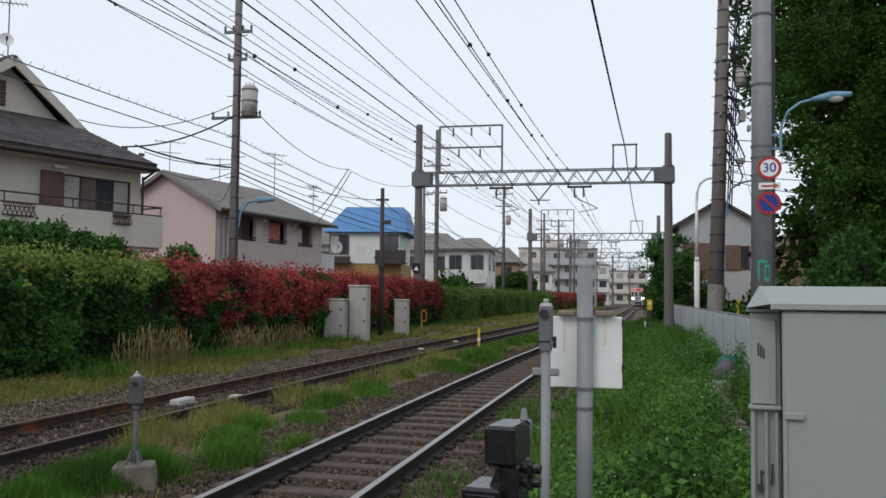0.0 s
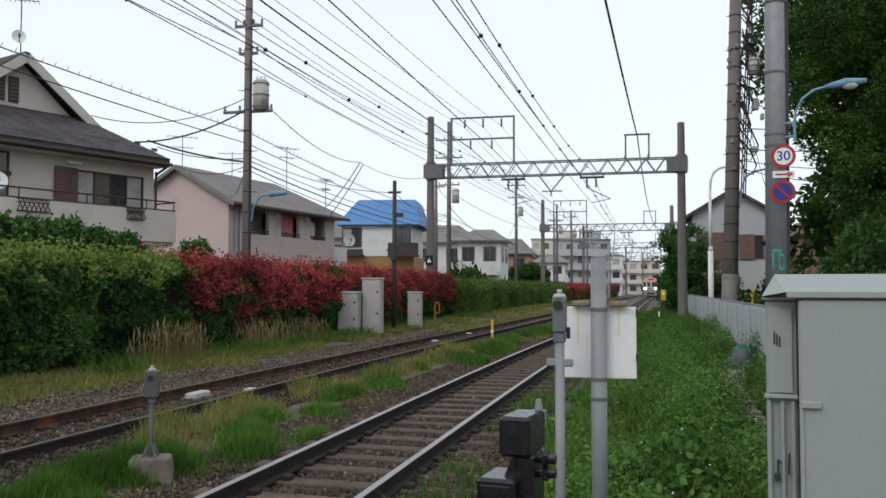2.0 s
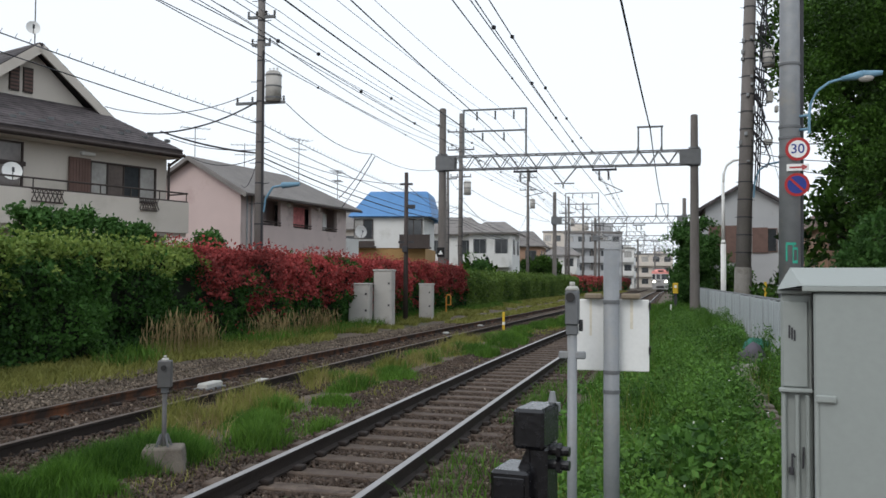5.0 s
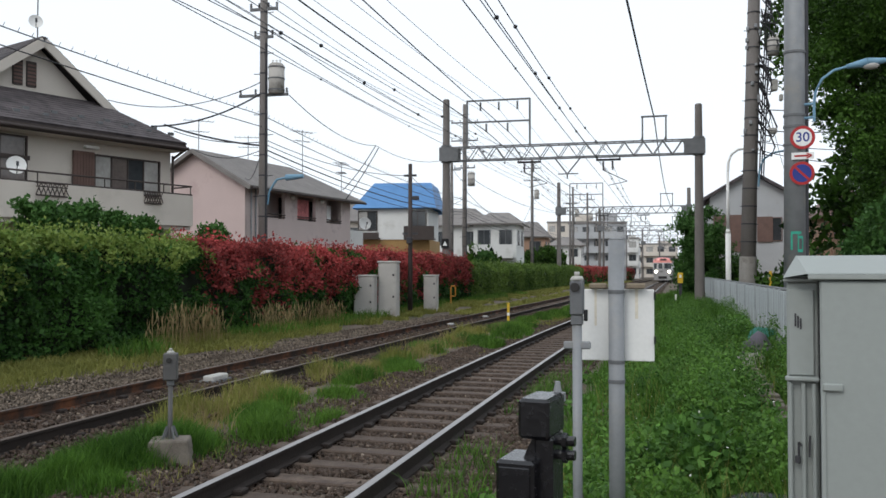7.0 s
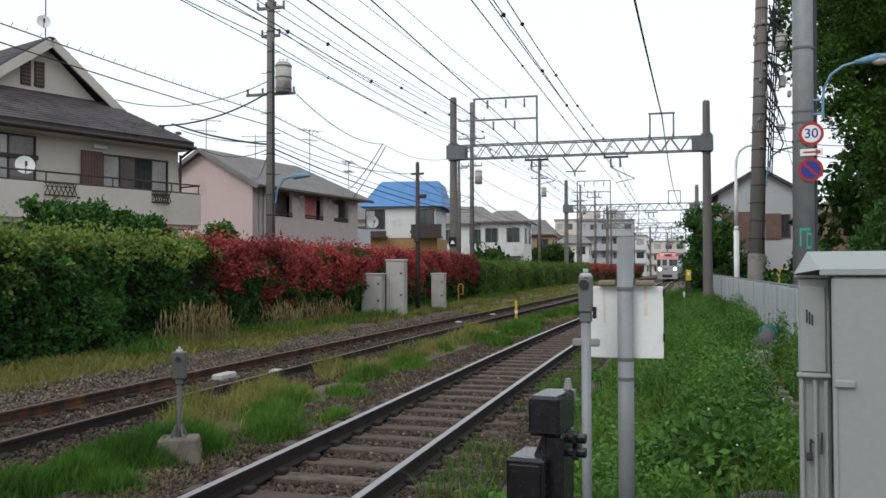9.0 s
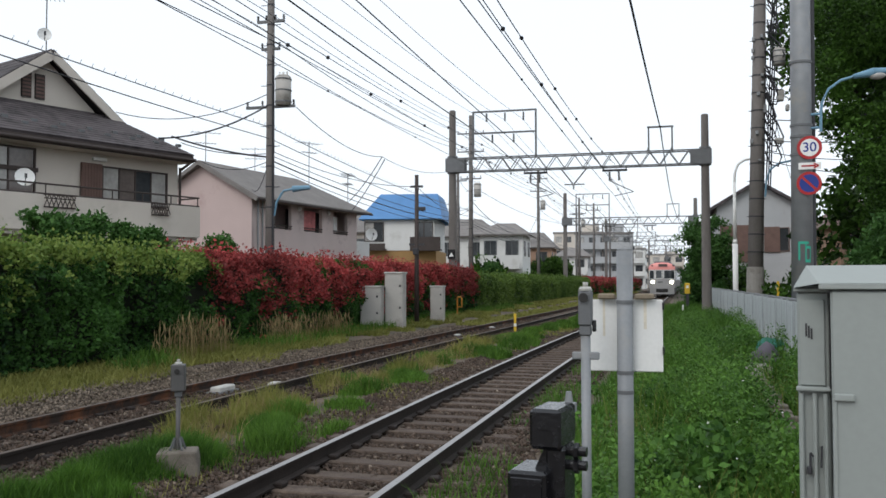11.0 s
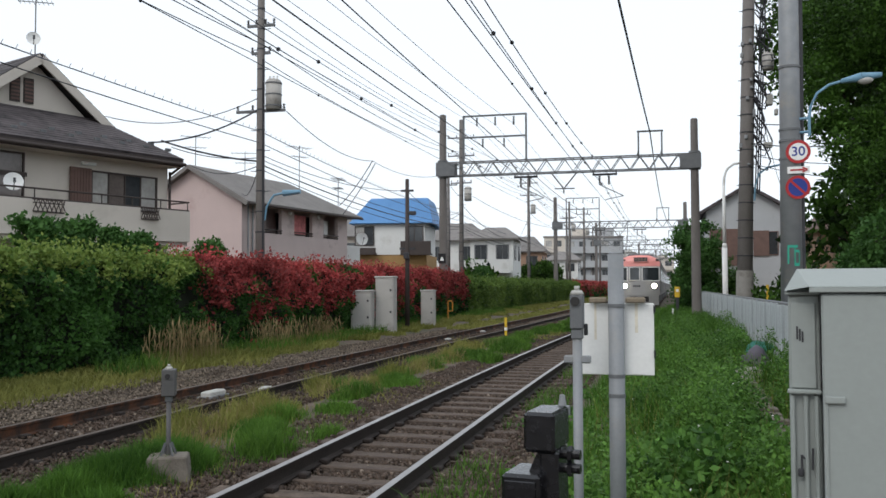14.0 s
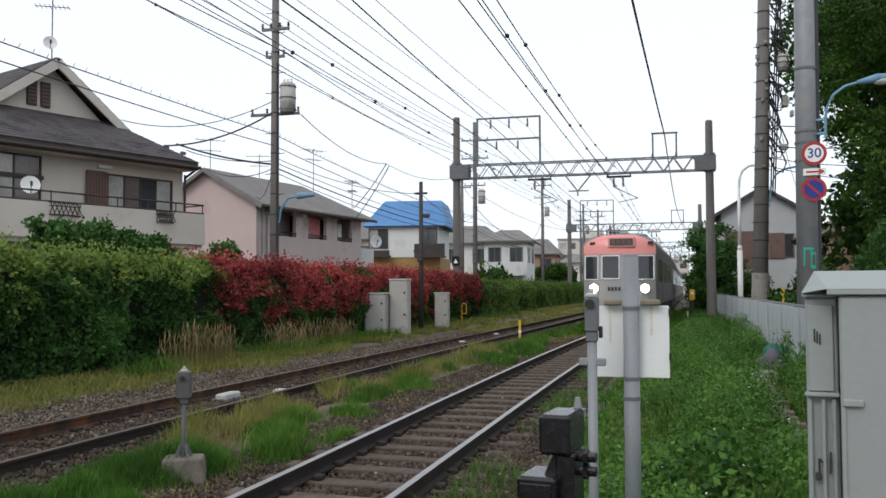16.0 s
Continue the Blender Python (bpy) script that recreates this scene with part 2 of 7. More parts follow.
M["bush_leaf"] = leafy("bush_leaf", (0.018, 0.055, 0.013), (0.085, 0.19, 0.045), patch=0.8)
M["grass"] = leafy("grass_blade", (0.03, 0.078, 0.012), (0.135, 0.265, 0.04), patch=0.6)
M["grass_dry"] = leafy("dry_grass_blade", (0.17, 0.125, 0.055), (0.42, 0.32, 0.165), patch=0.6)
M["grass_mixed"] = leafy("yellowing_grass_blade", (0.12, 0.14, 0.03), (0.3, 0.29, 0.085), patch=0.5)


# ---------------------------------------------------------------- mesh helpers
def part(name, bm, mat, parent=None, label="", smooth=False):
    """Link a bmesh as one mesh object, under a thing or on its own."""
    me = bpy.data.meshes.new(name)
    bm.to_mesh(me)
    bm.free()
    if smooth:
        me.polygons.foreach_set("use_smooth", [True] * len(me.polygons))
    mats = mat if isinstance(mat, (list, tuple)) else [mat]
    for k in mats:
        me.materials.append(k)
    ob = new(name, me)
    if parent is not None:
        ob.parent = parent
    if label:
        ob["label"] = label
    return ob


def thing(name, label, category, m=None, group="", kind=""):
    ob = tagged(new(name), label, category, group, kind)
    if m is not None:
        ob.matrix_basis = m
    return ob


def box(bm, x0, x1, y0, y1, z0, z1, bevel=0.0, m=None, mi=0):
    r = bmesh.ops.create_cube(bm, size=1.0)
    vs = r["verts"]
    for v in vs:
        v.co = Vector(((x0 + x1) / 2 + v.co.x * (x1 - x0), (y0 + y1) / 2 + v.co.y * (y1 - y0), (z0 + z1) / 2 + v.co.z * (z1 - z0)))
        if m is not None:
            v.co = m @ v.co
    fs = list({f for v in vs for f in v.link_faces})
    for f in fs:
        f.material_index = mi
    if bevel:
        es = list({e for v in vs for e in v.link_edges})
        r = bmesh.ops.bevel(bm, geom=es, offset=bevel, segments=1, affect="EDGES")
        for f in r["faces"]:
            f.material_index = mi
    return bm


def bar(bm, a, b, r, seg=8, r2=None, mi=0, caps=True):
    """A round bar from a to b, tapering from r to r2."""
    a, b = Vector(a), Vector(b)
    d = b - a
    q = d.to_track_quat("Z", "Y").to_matrix().to_4x4()
    rr = bmesh.ops.create_cone(bm, cap_ends=caps, segments=seg, radius1=r, radius2=r if r2 is None else r2, depth=d.length)
    mm = Matrix.Translation((a + b) / 2) @ q
    for v in rr["verts"]:
        v.co = mm @ v.co
    for f in {f for v in rr["verts"] for f in v.link_faces}:
        f.material_index = mi
    return bm


def flat(bm, a, b, w, h, mi=0):
    """A square-section bar from a to b, w wide and h high."""
    a, b = Vector(a), Vector(b)
    d = b - a
    q = d.to_track_quat("Y", "Z").to_matrix().to_4x4()
    return box(bm, -w / 2, w / 2, -d.length / 2, d.length / 2, -h / 2, h / 2, 0, Matrix.Translation((a + b) / 2) @ q, mi)


def tube(bm, pts, r, seg=5):
    """A bent round tube through points."""
    rings = []
    pts = [Vector(p) for p in pts]
    for i, p in enumerate(pts):
        d = (pts[min(i + 1, len(pts) - 1)] - pts[max(i - 1, 0)]).normalized()
        up = Vector((0, 0, 1)) if abs(d.z) < 0.95 else Vector((0, 1, 0))
        s = d.cross(up).normalized()
        u = s.cross(d)
        rings.append([bm.verts.new(p + s * (r * math.cos(2 * math.pi * k / seg)) + u * (r * math.sin(2 * math.pi * k / seg))) for k in range(seg)])
    for a, b in zip(rings, rings[1:]):
        for k in range(seg):
            bm.faces.new((a[k], a[(k + 1) % seg], b[(k + 1) % seg], b[k]))
    return bm


def sag(a, b, drop, n=14):
    a, b = Vector(a), Vector(b)
    return [a.lerp(b, i / n) - Vector((0, 0, 4 * drop * (i / n) * (1 - i / n))) for i in range(n + 1)]


def BM():
    return bmesh.new()


def arrays_mesh(name, verts, faces, mat, mi=None):
    """One mesh of many separate quads: verts (n, 4, 3)."""
    verts = np.asarray(verts, dtype=np.float32)
    n = len(verts)
    me = bpy.data.meshes.new(name)
    me.vertices.add(n * 4)
    me.vertices.foreach_set("co", verts.reshape(-1))
    me.loops.add(n * 4)
    me.loops.foreach_set("vertex_index", np.arange(n * 4, dtype=np.int32))
    me.polygons.add(n)
    me.polygons.foreach_set("loop_start", np.arange(0, n * 4, 4, dtype=np.int32))
    mats = mat if isinstance(mat, (list, tuple)) else [mat]
    for k in mats:
        me.materials.append(k)
    if mi is not None:
        me.polygons.foreach_set("material_index", np.asarray(mi, dtype=np.int32))
    me.update(calc_edges=True)
    me.validate()
    return me


rng = np.random.default_rng(7)


def leaf_quads(p, size, spread=1.0, face=None):
    """Small folded leaf shapes (kite quads) at points p (n, 3), of sizes (n,), turned at random, or leaning to face."""
    n = len(p)
    d = rng.normal(size=(n, 3))
    d[:, 2] += 0.25
    d /= np.linalg.norm(d, axis=1, keepdims=True)
    nn = rng.normal(size=(n, 3)) * spread
    if face is not None:
        nn += face
    else:
        nn[:, 2] += 0.6
    s = np.cross(d, nn)
    s /= np.linalg.norm(s, axis=1, keepdims=True) + 1e-6
    L, Wd = size[:, None], size[:, None] * 0.32
    return np.stack([p, p + d * L * 0.45 + s * Wd, p + d * L, p + d * L * 0.45 - s * Wd], axis=1)


def blade_mesh(name, p, h, w, lean, mat):
    """Bent, pointed blades: five corners each, a quad and a tip."""
    n = len(p)
    a = rng.uniform(0, 2 * math.pi, n)
    side = np.stack([np.cos(a), np.sin(a), np.zeros(n)], 1) * np.broadcast_to(np.asarray(w, dtype=float), (n,))[:, None]
    tip = np.stack([rng.normal(0, lean, n) * h, rng.normal(0, lean, n) * h, h], 1)
    mid = p + tip * np.array([0.35, 0.35, 0.6])
    v = np.stack([p - side, p + side, mid + side * 0.75, mid - side * 0.75, p + tip], 1).astype(np.float32)
    loops = (np.array([0, 1, 2, 3, 3, 2, 4])[None] + (np.arange(n) * 5)[:, None]).reshape(-1)
    start = (np.array([0, 4])[None] + (np.arange(n) * 7)[:, None]).reshape(-1)
    me = bpy.data.meshes.new(name)
    me.vertices.add(n * 5)
    me.vertices.foreach_set("co", v.reshape(-1))
    me.loops.add(n * 7)
    me.loops.foreach_set("vertex_index", loops.astype(np.int32))
    me.polygons.add(n * 2)
    me.polygons.foreach_set("loop_start", start.astype(np.int32))
    me.materials.append(mat)
    me.update(calc_edges=True)
    return me


# ---------------------------------------------------------------- plan (rail top is z 0, the line runs along y)
TRACKS = (-2.73, -6.65)
BEND, RADIUS = 42.0, 1800.0


def shift(y):
    """How far the line bends to the east beyond y."""
    return max(y - BEND, 0.0) ** 2 / (2 * RADIUS)


BED_Y = (-10, 8, 20, 30, 40, 50, 60, 80, 100, 120, 160, 200, 340)
BED_X = (0, 0, 0.08, 0.38, 0.72, 0.98, 1.15, 1.37, 1.58, 1.85, 2.6, 3.4, 6.4)


def bed_shift(y):
    """How far the rails themselves swing to the east at y, smoothed along 12 m."""
    return float(np.mean(np.interp([y + k for k in (-6, -3, 0, 3, 6)], BED_Y, BED_X)))


def turn(y):
    return -math.degrees((bed_shift(y + 6) - bed_shift(y - 6)) / 12)


def ground_z(x):
    knots = [(-60, 0.0), (-10.2, 0.0), (-9.2, -0.05), (-8.4, -0.17), (-5.3, -0.18), (-4.8, -0.12), (-4.3, -0.14), (-3.9, -0.185), (-1.5, -0.185), (-0.9, -0.25), (0.2, -0.32), (2.3, -0.3), (60, -0.25)]
    return float(np.interp(x, [k[0] for k in knots], [k[1] for k in knots]))


# ground: one sheet to the horizon
def build_ground():
    bm = BM()
    xs = [-2500, -400, -60, -20, -12, -10.6, -10.2, -9.7, -9.2, -8.6, -8.1, -7.6, -6.65, -5.6, -5.2, -4.95, -4.7, -4.45, -4.2, -3.9, -3.3, -2.73, -2.1, -1.5, -1.2, -0.9, -0.5, 0.2, 1.0, 1.6, 2.3, 4, 10, 60, 400, 2500]
    ys = [-400, -40, -8] + [float(v) for v in np.arange(-4, 60, 0.8)] + [float(v) for v in np.arange(62, 260, 6)] + [400, 900, 2500]
    grid = []
    for y in ys:
        row = []
        for x in xs:
            z = ground_z(x)
            if -14 < x < 3 and -6 < y < 70:
                z += 0.02 * (noise.noise(Vector((x * 0.9, y * 0.7, 0))))
            row.append(bm.verts.new((x + (shift(y) if abs(x) < 30 else 0), y, z)))
        grid.append(row)
    for a, b in zip(grid, grid[1:]):
        for i in range(len(xs) - 1):
            bm.faces.new((a[i], a[i + 1], b[i + 1], b[i]))
    return tagged(part("ground", bm, M["soil"], smooth=True), "brown soil and gravel ground beside the railway", "ground", kind="structure")


build_ground()


CANT = (0.02, 0.026)


def rail_mesh(x, y0, y1, lift=0.0):
    """One rail with foot, web and a bright head, bent with the line."""
    prof = [(-0.062, -0.15), (0.062, -0.15), (0.062, -0.135), (0.012, -0.12), (0.012, -0.04), (0.033, -0.03), (0.033, -0.004), (0.026, 0.0), (-0.026, 0.0), (-0.033, -0.004), (-0.033, -0.03), (-0.012, -0.04), (-0.012, -0.12), (-0.062, -0.135)]
    bm = BM()
    ys = [y0, 0] + [4.0 * i for i in range(1, int(y1 / 4) + 1)]
    rings = [[bm.verts.new((x + bed_shift(y) + px, y, pz + lift)) for px, pz in prof] for y in ys]
    k = len(prof)
    for a, b in zip(rings, rings[1:]):
        for i in range(k):
            f = bm.faces.new((a[i], a[(i + 1) % k], b[(i + 1) % k], b[i]))
            f.material_index = 0 if i in (6, 7, 8) else 1
    bmesh.ops.recalc_face_normals(bm, faces=bm.faces)
    return bm


def build_tracks():
    lines = []
    for ti, tx in enumerate(TRACKS):
        tr = thing("railway_track", "railway track with steel rails on concrete sleepers" if ti == 0 else "railway track with a rusty rail beside dry grass", "railway track", kind="structure", group="tracks")
        for sgn in (-1, 1):
            part("rail", rail_mesh(tx + sgn * 0.5665, -6, 330, CANT[ti] if sgn < 0 else 0.0), [M["rail_top"] if ti == 0 else M["rail_dull"], M["rail_red"] if (ti == 1 and sgn < 0) else M["rail_side"]], tr, "rusty steel rail with a polished head")
        lines.append(tr)
    return lines


tracks = build_tracks()


# ---------------------------------------------------------------- gantries
def lattice_beam(bm, x0, x1, z0, z1, y0, y1, n):
    for y in (y0, y1):
        flat(bm, (x0, y, z0), (x1, y, z0), 0.06, 0.06)
        flat(bm, (x0, y, z1), (x1, y, z1), 0.06, 0.06)
        s = (x1 - x0) / n
        for i in range(n):
            xa = x0 + i * s
            flat(bm, (xa, y, z0), (xa + s / 2, y, z1), 0.025, 0.04)
            flat(bm, (xa + s / 2, y, z1), (xa + s, y, z0), 0.025, 0.04)
    for i in range(n + 1):
        xa = x0 + i * (x1 - x0) / n
        flat(bm, (xa, y0, z0), (xa, y1, z0), 0.04, 0.04)
        flat(bm, (xa, y0, z1), (xa, y1, z1), 0.04, 0.04)
    return bm


GX0, GX1, GZ = -10.95, 1.54, 7.22


def insulator(bm, p, n=5, r=0.06, step=0.055, up=False):
    """A ribbed insulator string, turned as one body, hanging from p or standing on it."""
    x, y, z = p
    d = 1 if up else -1
    prof = [(0.0, 0.0)]
    for i in range(n):
        prof += [(r * 0.4, (i + 0.1) * step), (r, (i + 0.4) * step), (r * 0.55, (i + 0.7) * step), (r * 0.4, (i + 0.95) * step)]
    prof.append((0.0, n * step))
    rings = []
    for q, h in prof:
        rings.append([bm.verts.new((x + q * math.cos(k * math.pi / 4), y + q * math.sin(k * math.pi / 4), z + d * h)) for k in range(8)] if q else [bm.verts.new((x, y, z + d * h))])
    for a, b in zip(rings, rings[1:]):
        for k in range(8):
            a0, a1, b0, b1 = a[k % len(a)], a[(k + 1) % len(a)], b[k % len(b)], b[(k + 1) % len(b)]
            bm.faces.new([v for i, v in enumerate((a0, a1, b1, b0)) if v not in (a0, a1, b1, b0)[:i]])
    bmesh.ops.recalc_face_normals(bm, faces=bm.faces)


def build_gantry():
    g = thing("catenary_gantry", "concrete-post gantry with a steel lattice beam over both tracks", "railway gantry", group="gantries over the line")
    for px, top in ((GX0, 10.4), (GX1, 9.6)):
        bm = BM()
        bar(bm, (px, 0, -0.5), (px, 0, top), 0.24, 20, 0.17)
        bar(bm, (px, 0, top), (px, 0, top + 0.05), 0.17, 20, 0.12)
        p = part("post", bm, M["pole"], g, "grey concrete post")
        for zz in (GZ - 0.05, GZ + 0.75):
            bm = BM()
            bar(bm, (px, 0, zz), (px, 0, zz + 0.09), 0.27, 20)
            part("clamp_band", bm, M["steel"], p)
        sx = 0.62 if px < -5 else -0.62
        for yy in (-0.32, 0.32):
            bm = BM()
            box(bm, min(px - 0.3 * (1 if px < -5 else -1), px + sx * 1.1), max(px - 0.3 * (1 if px < -5 else -1), px + sx * 1.1), yy - 0.012, yy + 0.012, GZ, GZ + 0.72)
            part("bracket_plate", bm, M["steel"], g, "flat steel plate")
    part("lattice_beam", lattice_beam(BM(), GX0 + 0.3, GX1 - 0.3, GZ + 0.03, GZ + 0.7, -0.28, 0.28, 13), M["steel"], g, "dull steel lattice beam")
    # tall insulator frame
    bm = BM()
    fx0, fx1, fz = -9.85, -6.62, 10.3
    for x in (fx0, fx1):
        flat(bm, (x, 0, GZ + 0.7), (x, 0, fz), 0.09, 0.09)
    for z in (fz, 9.2):
        flat(bm, (fx0 - 0.03, 0, z), (fx1 + 0.03, 0, z), 0.1, 0.08)
    part("insulator_frame", bm, M["steel"], g, "rectangular steel frame")
    for i in range(3):
        bm = BM()
        insulator(bm, (fx0 + 0.7 + i * 0.95, 0, fz - 0.08), 6, 0.07, 0.075)
        part("insulator", bm, M["housing"], g)
    for i in range(2):
        bm = BM()
        insulator(bm, (fx0 + 1.0 + i * 1.1, 0, 9.12), 6, 0.07, 0.075)
        part("insulator", bm, M["housing"], g)
    # small frame
    bm = BM()
    for x in (-1.09, 0.02):
        flat(bm, (x, 0, GZ + 0.7), (x, 0, GZ + 1.91), 0.08, 0.08)
        flat(bm, (x - 0.08, 0, GZ + 0.72), (x, 0, GZ + 1.0), 0.05, 0.05)
    flat(bm, (-1.16, 0, GZ + 1.91), (0.09, 0, GZ + 1.91), 0.1, 0.08)
    part("cable_frame", bm, M["steel"], g, "small steel frame")
    # hanging brackets
    bm = BM()
    bar(bm, (-5.35, 0, GZ), (-4.78, 0, GZ - 0.75), 0.035, 6)
    bar(bm, (-4.1, 0, GZ), (-4.72, 0, GZ - 0.75), 0.035, 6)
    bar(bm, (-5.2, 0, GZ - 0.78), (-4.2, 0, GZ - 0.78), 0.03, 6)
    insulator(bm, (-4.75, 0, GZ - 0.75), 5)
    part("hanging_bracket", bm, M["steel"], g)
    for tx in TRACKS:
        bm = BM()
        flat(bm, (tx - 0.6, 0, GZ - 0.14), (tx + 0.6, 0, GZ - 0.14), 0.08, 0.1)
        for dx in (-0.55, 0.55):
            bar(bm, (tx + dx, 0, GZ - 0.14), (tx + dx, 0, GZ + 0.05), 0.03, 6)
        part("crossarm", bm, M["dark_steel"], g)
        for dx in (-0.25, 0.2):
            bm = BM()
            insulator(bm, (tx + dx, 0, GZ - 0.2), 6, 0.075, 0.075)
            part("insulator", bm, M["housing"], g)
        bm = BM()
        bar(bm, (tx - 0.25, 0, GZ - 0.65), (tx + 0.9, 0, 6.0), 0.022, 6)
        bar(bm, (tx + 0.9, 0, 6.0), (tx, 0, 5.82), 0.02, 6)
        part("steady_arm", bm, M["steel"], g)
    return g


G_Y = 44.0
gantry = build_gantry()
gantry.matrix_basis = pose(0, G_Y, 0)
for gy in (88.0, 125.0, 158.0, 190.0, 225.0):
    copy_thing(gantry, pose(shift(gy), gy, 0))


# ---------------------------------------------------------------- wires along the line
def line_wire(name, label, x, z, r, drop, mat, near=None, beads=0.0, bead_r=0.05, ys=(44, 88, 132, 176), first_bead=4.0):
    """A wire from gantry to gantry; near: x, y, z of the support behind the camera and the sag up to the first gantry; beads: spacing of round knots."""
    nx, ny, nz, nd = near or (x, -20.0, z, drop)
    first = sag((nx, ny, nz), (x + shift(ys[0]), ys[0], z), nd, 24)
    pts = list(first)
    for a, b in zip(ys, ys[1:]):
        pts += sag((x + shift(a), a, z), (x + shift(b), b, z), drop, 12)[1:]
    bm = BM()
    tube(bm, pts, r, 5)
    w = thing(name, label, "cable", group="wires along the line")
    part("strand", bm, mat, w)
    if beads:
        y = first_bead
        while y < 60:
            k = max(i for i in range(len(pts)) if pts[i].y <= y)
            p = pts[k].lerp(pts[k + 1], (y - pts[k].y) / (pts[k + 1].y - pts[k].y))
            bm = BM()
            bmesh.ops.create_icosphere(bm, subdivisions=1, radius=bead_r, matrix=Matrix.Translation(p))
            part("knot", bm, M["wire"], w)
            y += beads
    return w


def build_wires():
    for tx, which, thin in ((TRACKS[0], "near", 1.0), (TRACKS[1], "far", 0.75)):
        line_wire("contact_wire", "bare contact wire over the %s track" % which, tx, 5.8, 0.010 * thin, 0.1, M["wire"], (tx, -20, 5.35, 0.2), 6.2, 0.026)
        line_wire("auxiliary_wire", "knotted auxiliary wire over the %s track" % which, tx, 6.5, 0.010 * thin, 0.3, M["wire"], (tx, -20, 5.6, 0.33))
        line_wire("auxiliary_wire", "beaded auxiliary wire over the %s track" % which, tx, 6.4, 0.010 * thin, 0.3, M["wire"], (tx, -20, 6.1, 0.42), 4.5, 0.045, first_bead=5.5)
        line_wire("messenger_wire", "beaded messenger wire above the %s track" % which, tx, 7.4, 0.011 * thin, 0.9, M["wire"], (tx, -20, 7.46 if thin == 1 else 7.2, 1.25), 4.9, 0.045, first_bead=6.6)
    line_wire("signal_cable", "thick twisted black cable along the line", -0.53, 9.05, 0.032, 0.5, M["wire"], (-1.87, -20, 9.4, 0.54))
    line_wire("power_cable", "thick black power cable on insulators", -8.85, 8.72, 0.023, 0.4, M["wire"], (-8.85, -20, 8.75, 0.4))
    line_wire("power_cable", "thick black power cable on insulators", -7.75, 8.7, 0.020, 0.4, M["wire"], (-7.75, -20, 9.5, 0.22))
    for x in (-9.15, -8.2, -7.25):
        line_wire("power_cable", "thin overhead power cable on insulators", x, 9.82, 0.009, 0.7, M["wire_grey"], (x, -20, 9.8, 1.03))


build_wires()


# ---------------------------------------------------------------- hedges
HX = -10.5


def hedge(name, label, y0, y1, top, mats, dens, size, x0=HX, thick=1.5, base=-0.05, mixed=False, rough=0.42):
    """A clipped but shaggy hedge: a dark core box standing for inner shade and a skin of single leaves in sprays, with
    hollows in front and an uneven top.
    """
    h = thing(name, label, "hedge")
    bm = BM()
    n = max(int((y1 - y0) / 1.5), 2)
    # plain dark box: puts the shade behind the leaf hollows into colour
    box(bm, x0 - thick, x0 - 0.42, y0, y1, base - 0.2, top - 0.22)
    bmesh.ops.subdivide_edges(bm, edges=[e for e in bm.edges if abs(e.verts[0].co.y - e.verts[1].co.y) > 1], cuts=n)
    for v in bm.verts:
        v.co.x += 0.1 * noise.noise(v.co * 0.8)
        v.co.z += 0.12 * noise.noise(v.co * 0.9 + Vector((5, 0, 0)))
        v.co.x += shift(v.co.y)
    part("hedge_core", bm, M["hedge_core"], h, "dark core standing for the shade inside")
    L = y1 - y0
    nf = int(L * (top - base) * dens)
    y = rng.uniform(y0, y1, nf)
    z = base + (top - base) * rng.uniform(0, 1, nf) ** 0.9
    bulge = np.array([noise.noise(Vector((0.8 * b, 1.2 * c, 3.1))) + 0.7 * noise.noise(Vector((2.3 * b, 2.9 * c, 9.0))) + 0.35 * noise.noise(Vector((5.5 * b, 7.0 * c, 1.0))) for b, c in zip(y, z)])
    keep = (bulge > -0.62 + 0.3 * rng.uniform(0, 1, nf)) | (z > top - 0.55)
    y, z, bulge = y[keep], z[keep], bulge[keep]
    nf = len(y)
    edge = np.clip((z - (top - 0.5)) / 0.5, 0, 1) ** 2
    x = x0 + rough * bulge - 0.4 * edge - rng.uniform(0, 0.22, nf) * rng.uniform(0, 1, nf) + 0.12 * (z - base) / (top - base)
    pts = np.stack([x, y, z], 1)
    nt = int(L * thick * dens * 0.8)
    yt = rng.uniform(y0, y1, nt)
    xt = rng.uniform(x0 - thick, x0 - 0.1, nt)
    zt = np.array([top + 0.16 * noise.noise(Vector((a * 1.1, b * 0.7, 1))) + 0.13 * noise.noise(Vector((a * 3, b * 2.5, 4))) for a, b in zip(xt, yt)]) - rng.uniform(0, 0.25, nt) + (rng.uniform(0, 1, nt) > 0.88) * rng.uniform(0.05, 0.3, nt)
    pts = np.concatenate([pts, np.stack([xt, yt, zt], 1)])
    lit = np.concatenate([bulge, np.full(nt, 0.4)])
    pts[:, 0] += np.array([shift(v) for v in pts[:, 1]])
    sz = rng.uniform(0.6, 1.25, len(pts)) * size
    q = leaf_quads(pts, sz, 0.9, np.array([0.8, -0.3, 0.5]))
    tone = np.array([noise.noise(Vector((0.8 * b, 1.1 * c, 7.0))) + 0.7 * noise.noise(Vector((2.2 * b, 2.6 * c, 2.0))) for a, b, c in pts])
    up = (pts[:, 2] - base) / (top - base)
    # high and bulging leaves take the brighter material: young growth plus painted light
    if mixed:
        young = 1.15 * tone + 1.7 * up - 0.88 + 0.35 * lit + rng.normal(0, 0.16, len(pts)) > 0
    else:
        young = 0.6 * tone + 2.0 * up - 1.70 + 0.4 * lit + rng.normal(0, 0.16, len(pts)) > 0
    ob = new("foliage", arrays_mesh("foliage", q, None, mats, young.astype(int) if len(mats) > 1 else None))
    ob.parent = h
    ob["kind"] = "stuff"
    return h


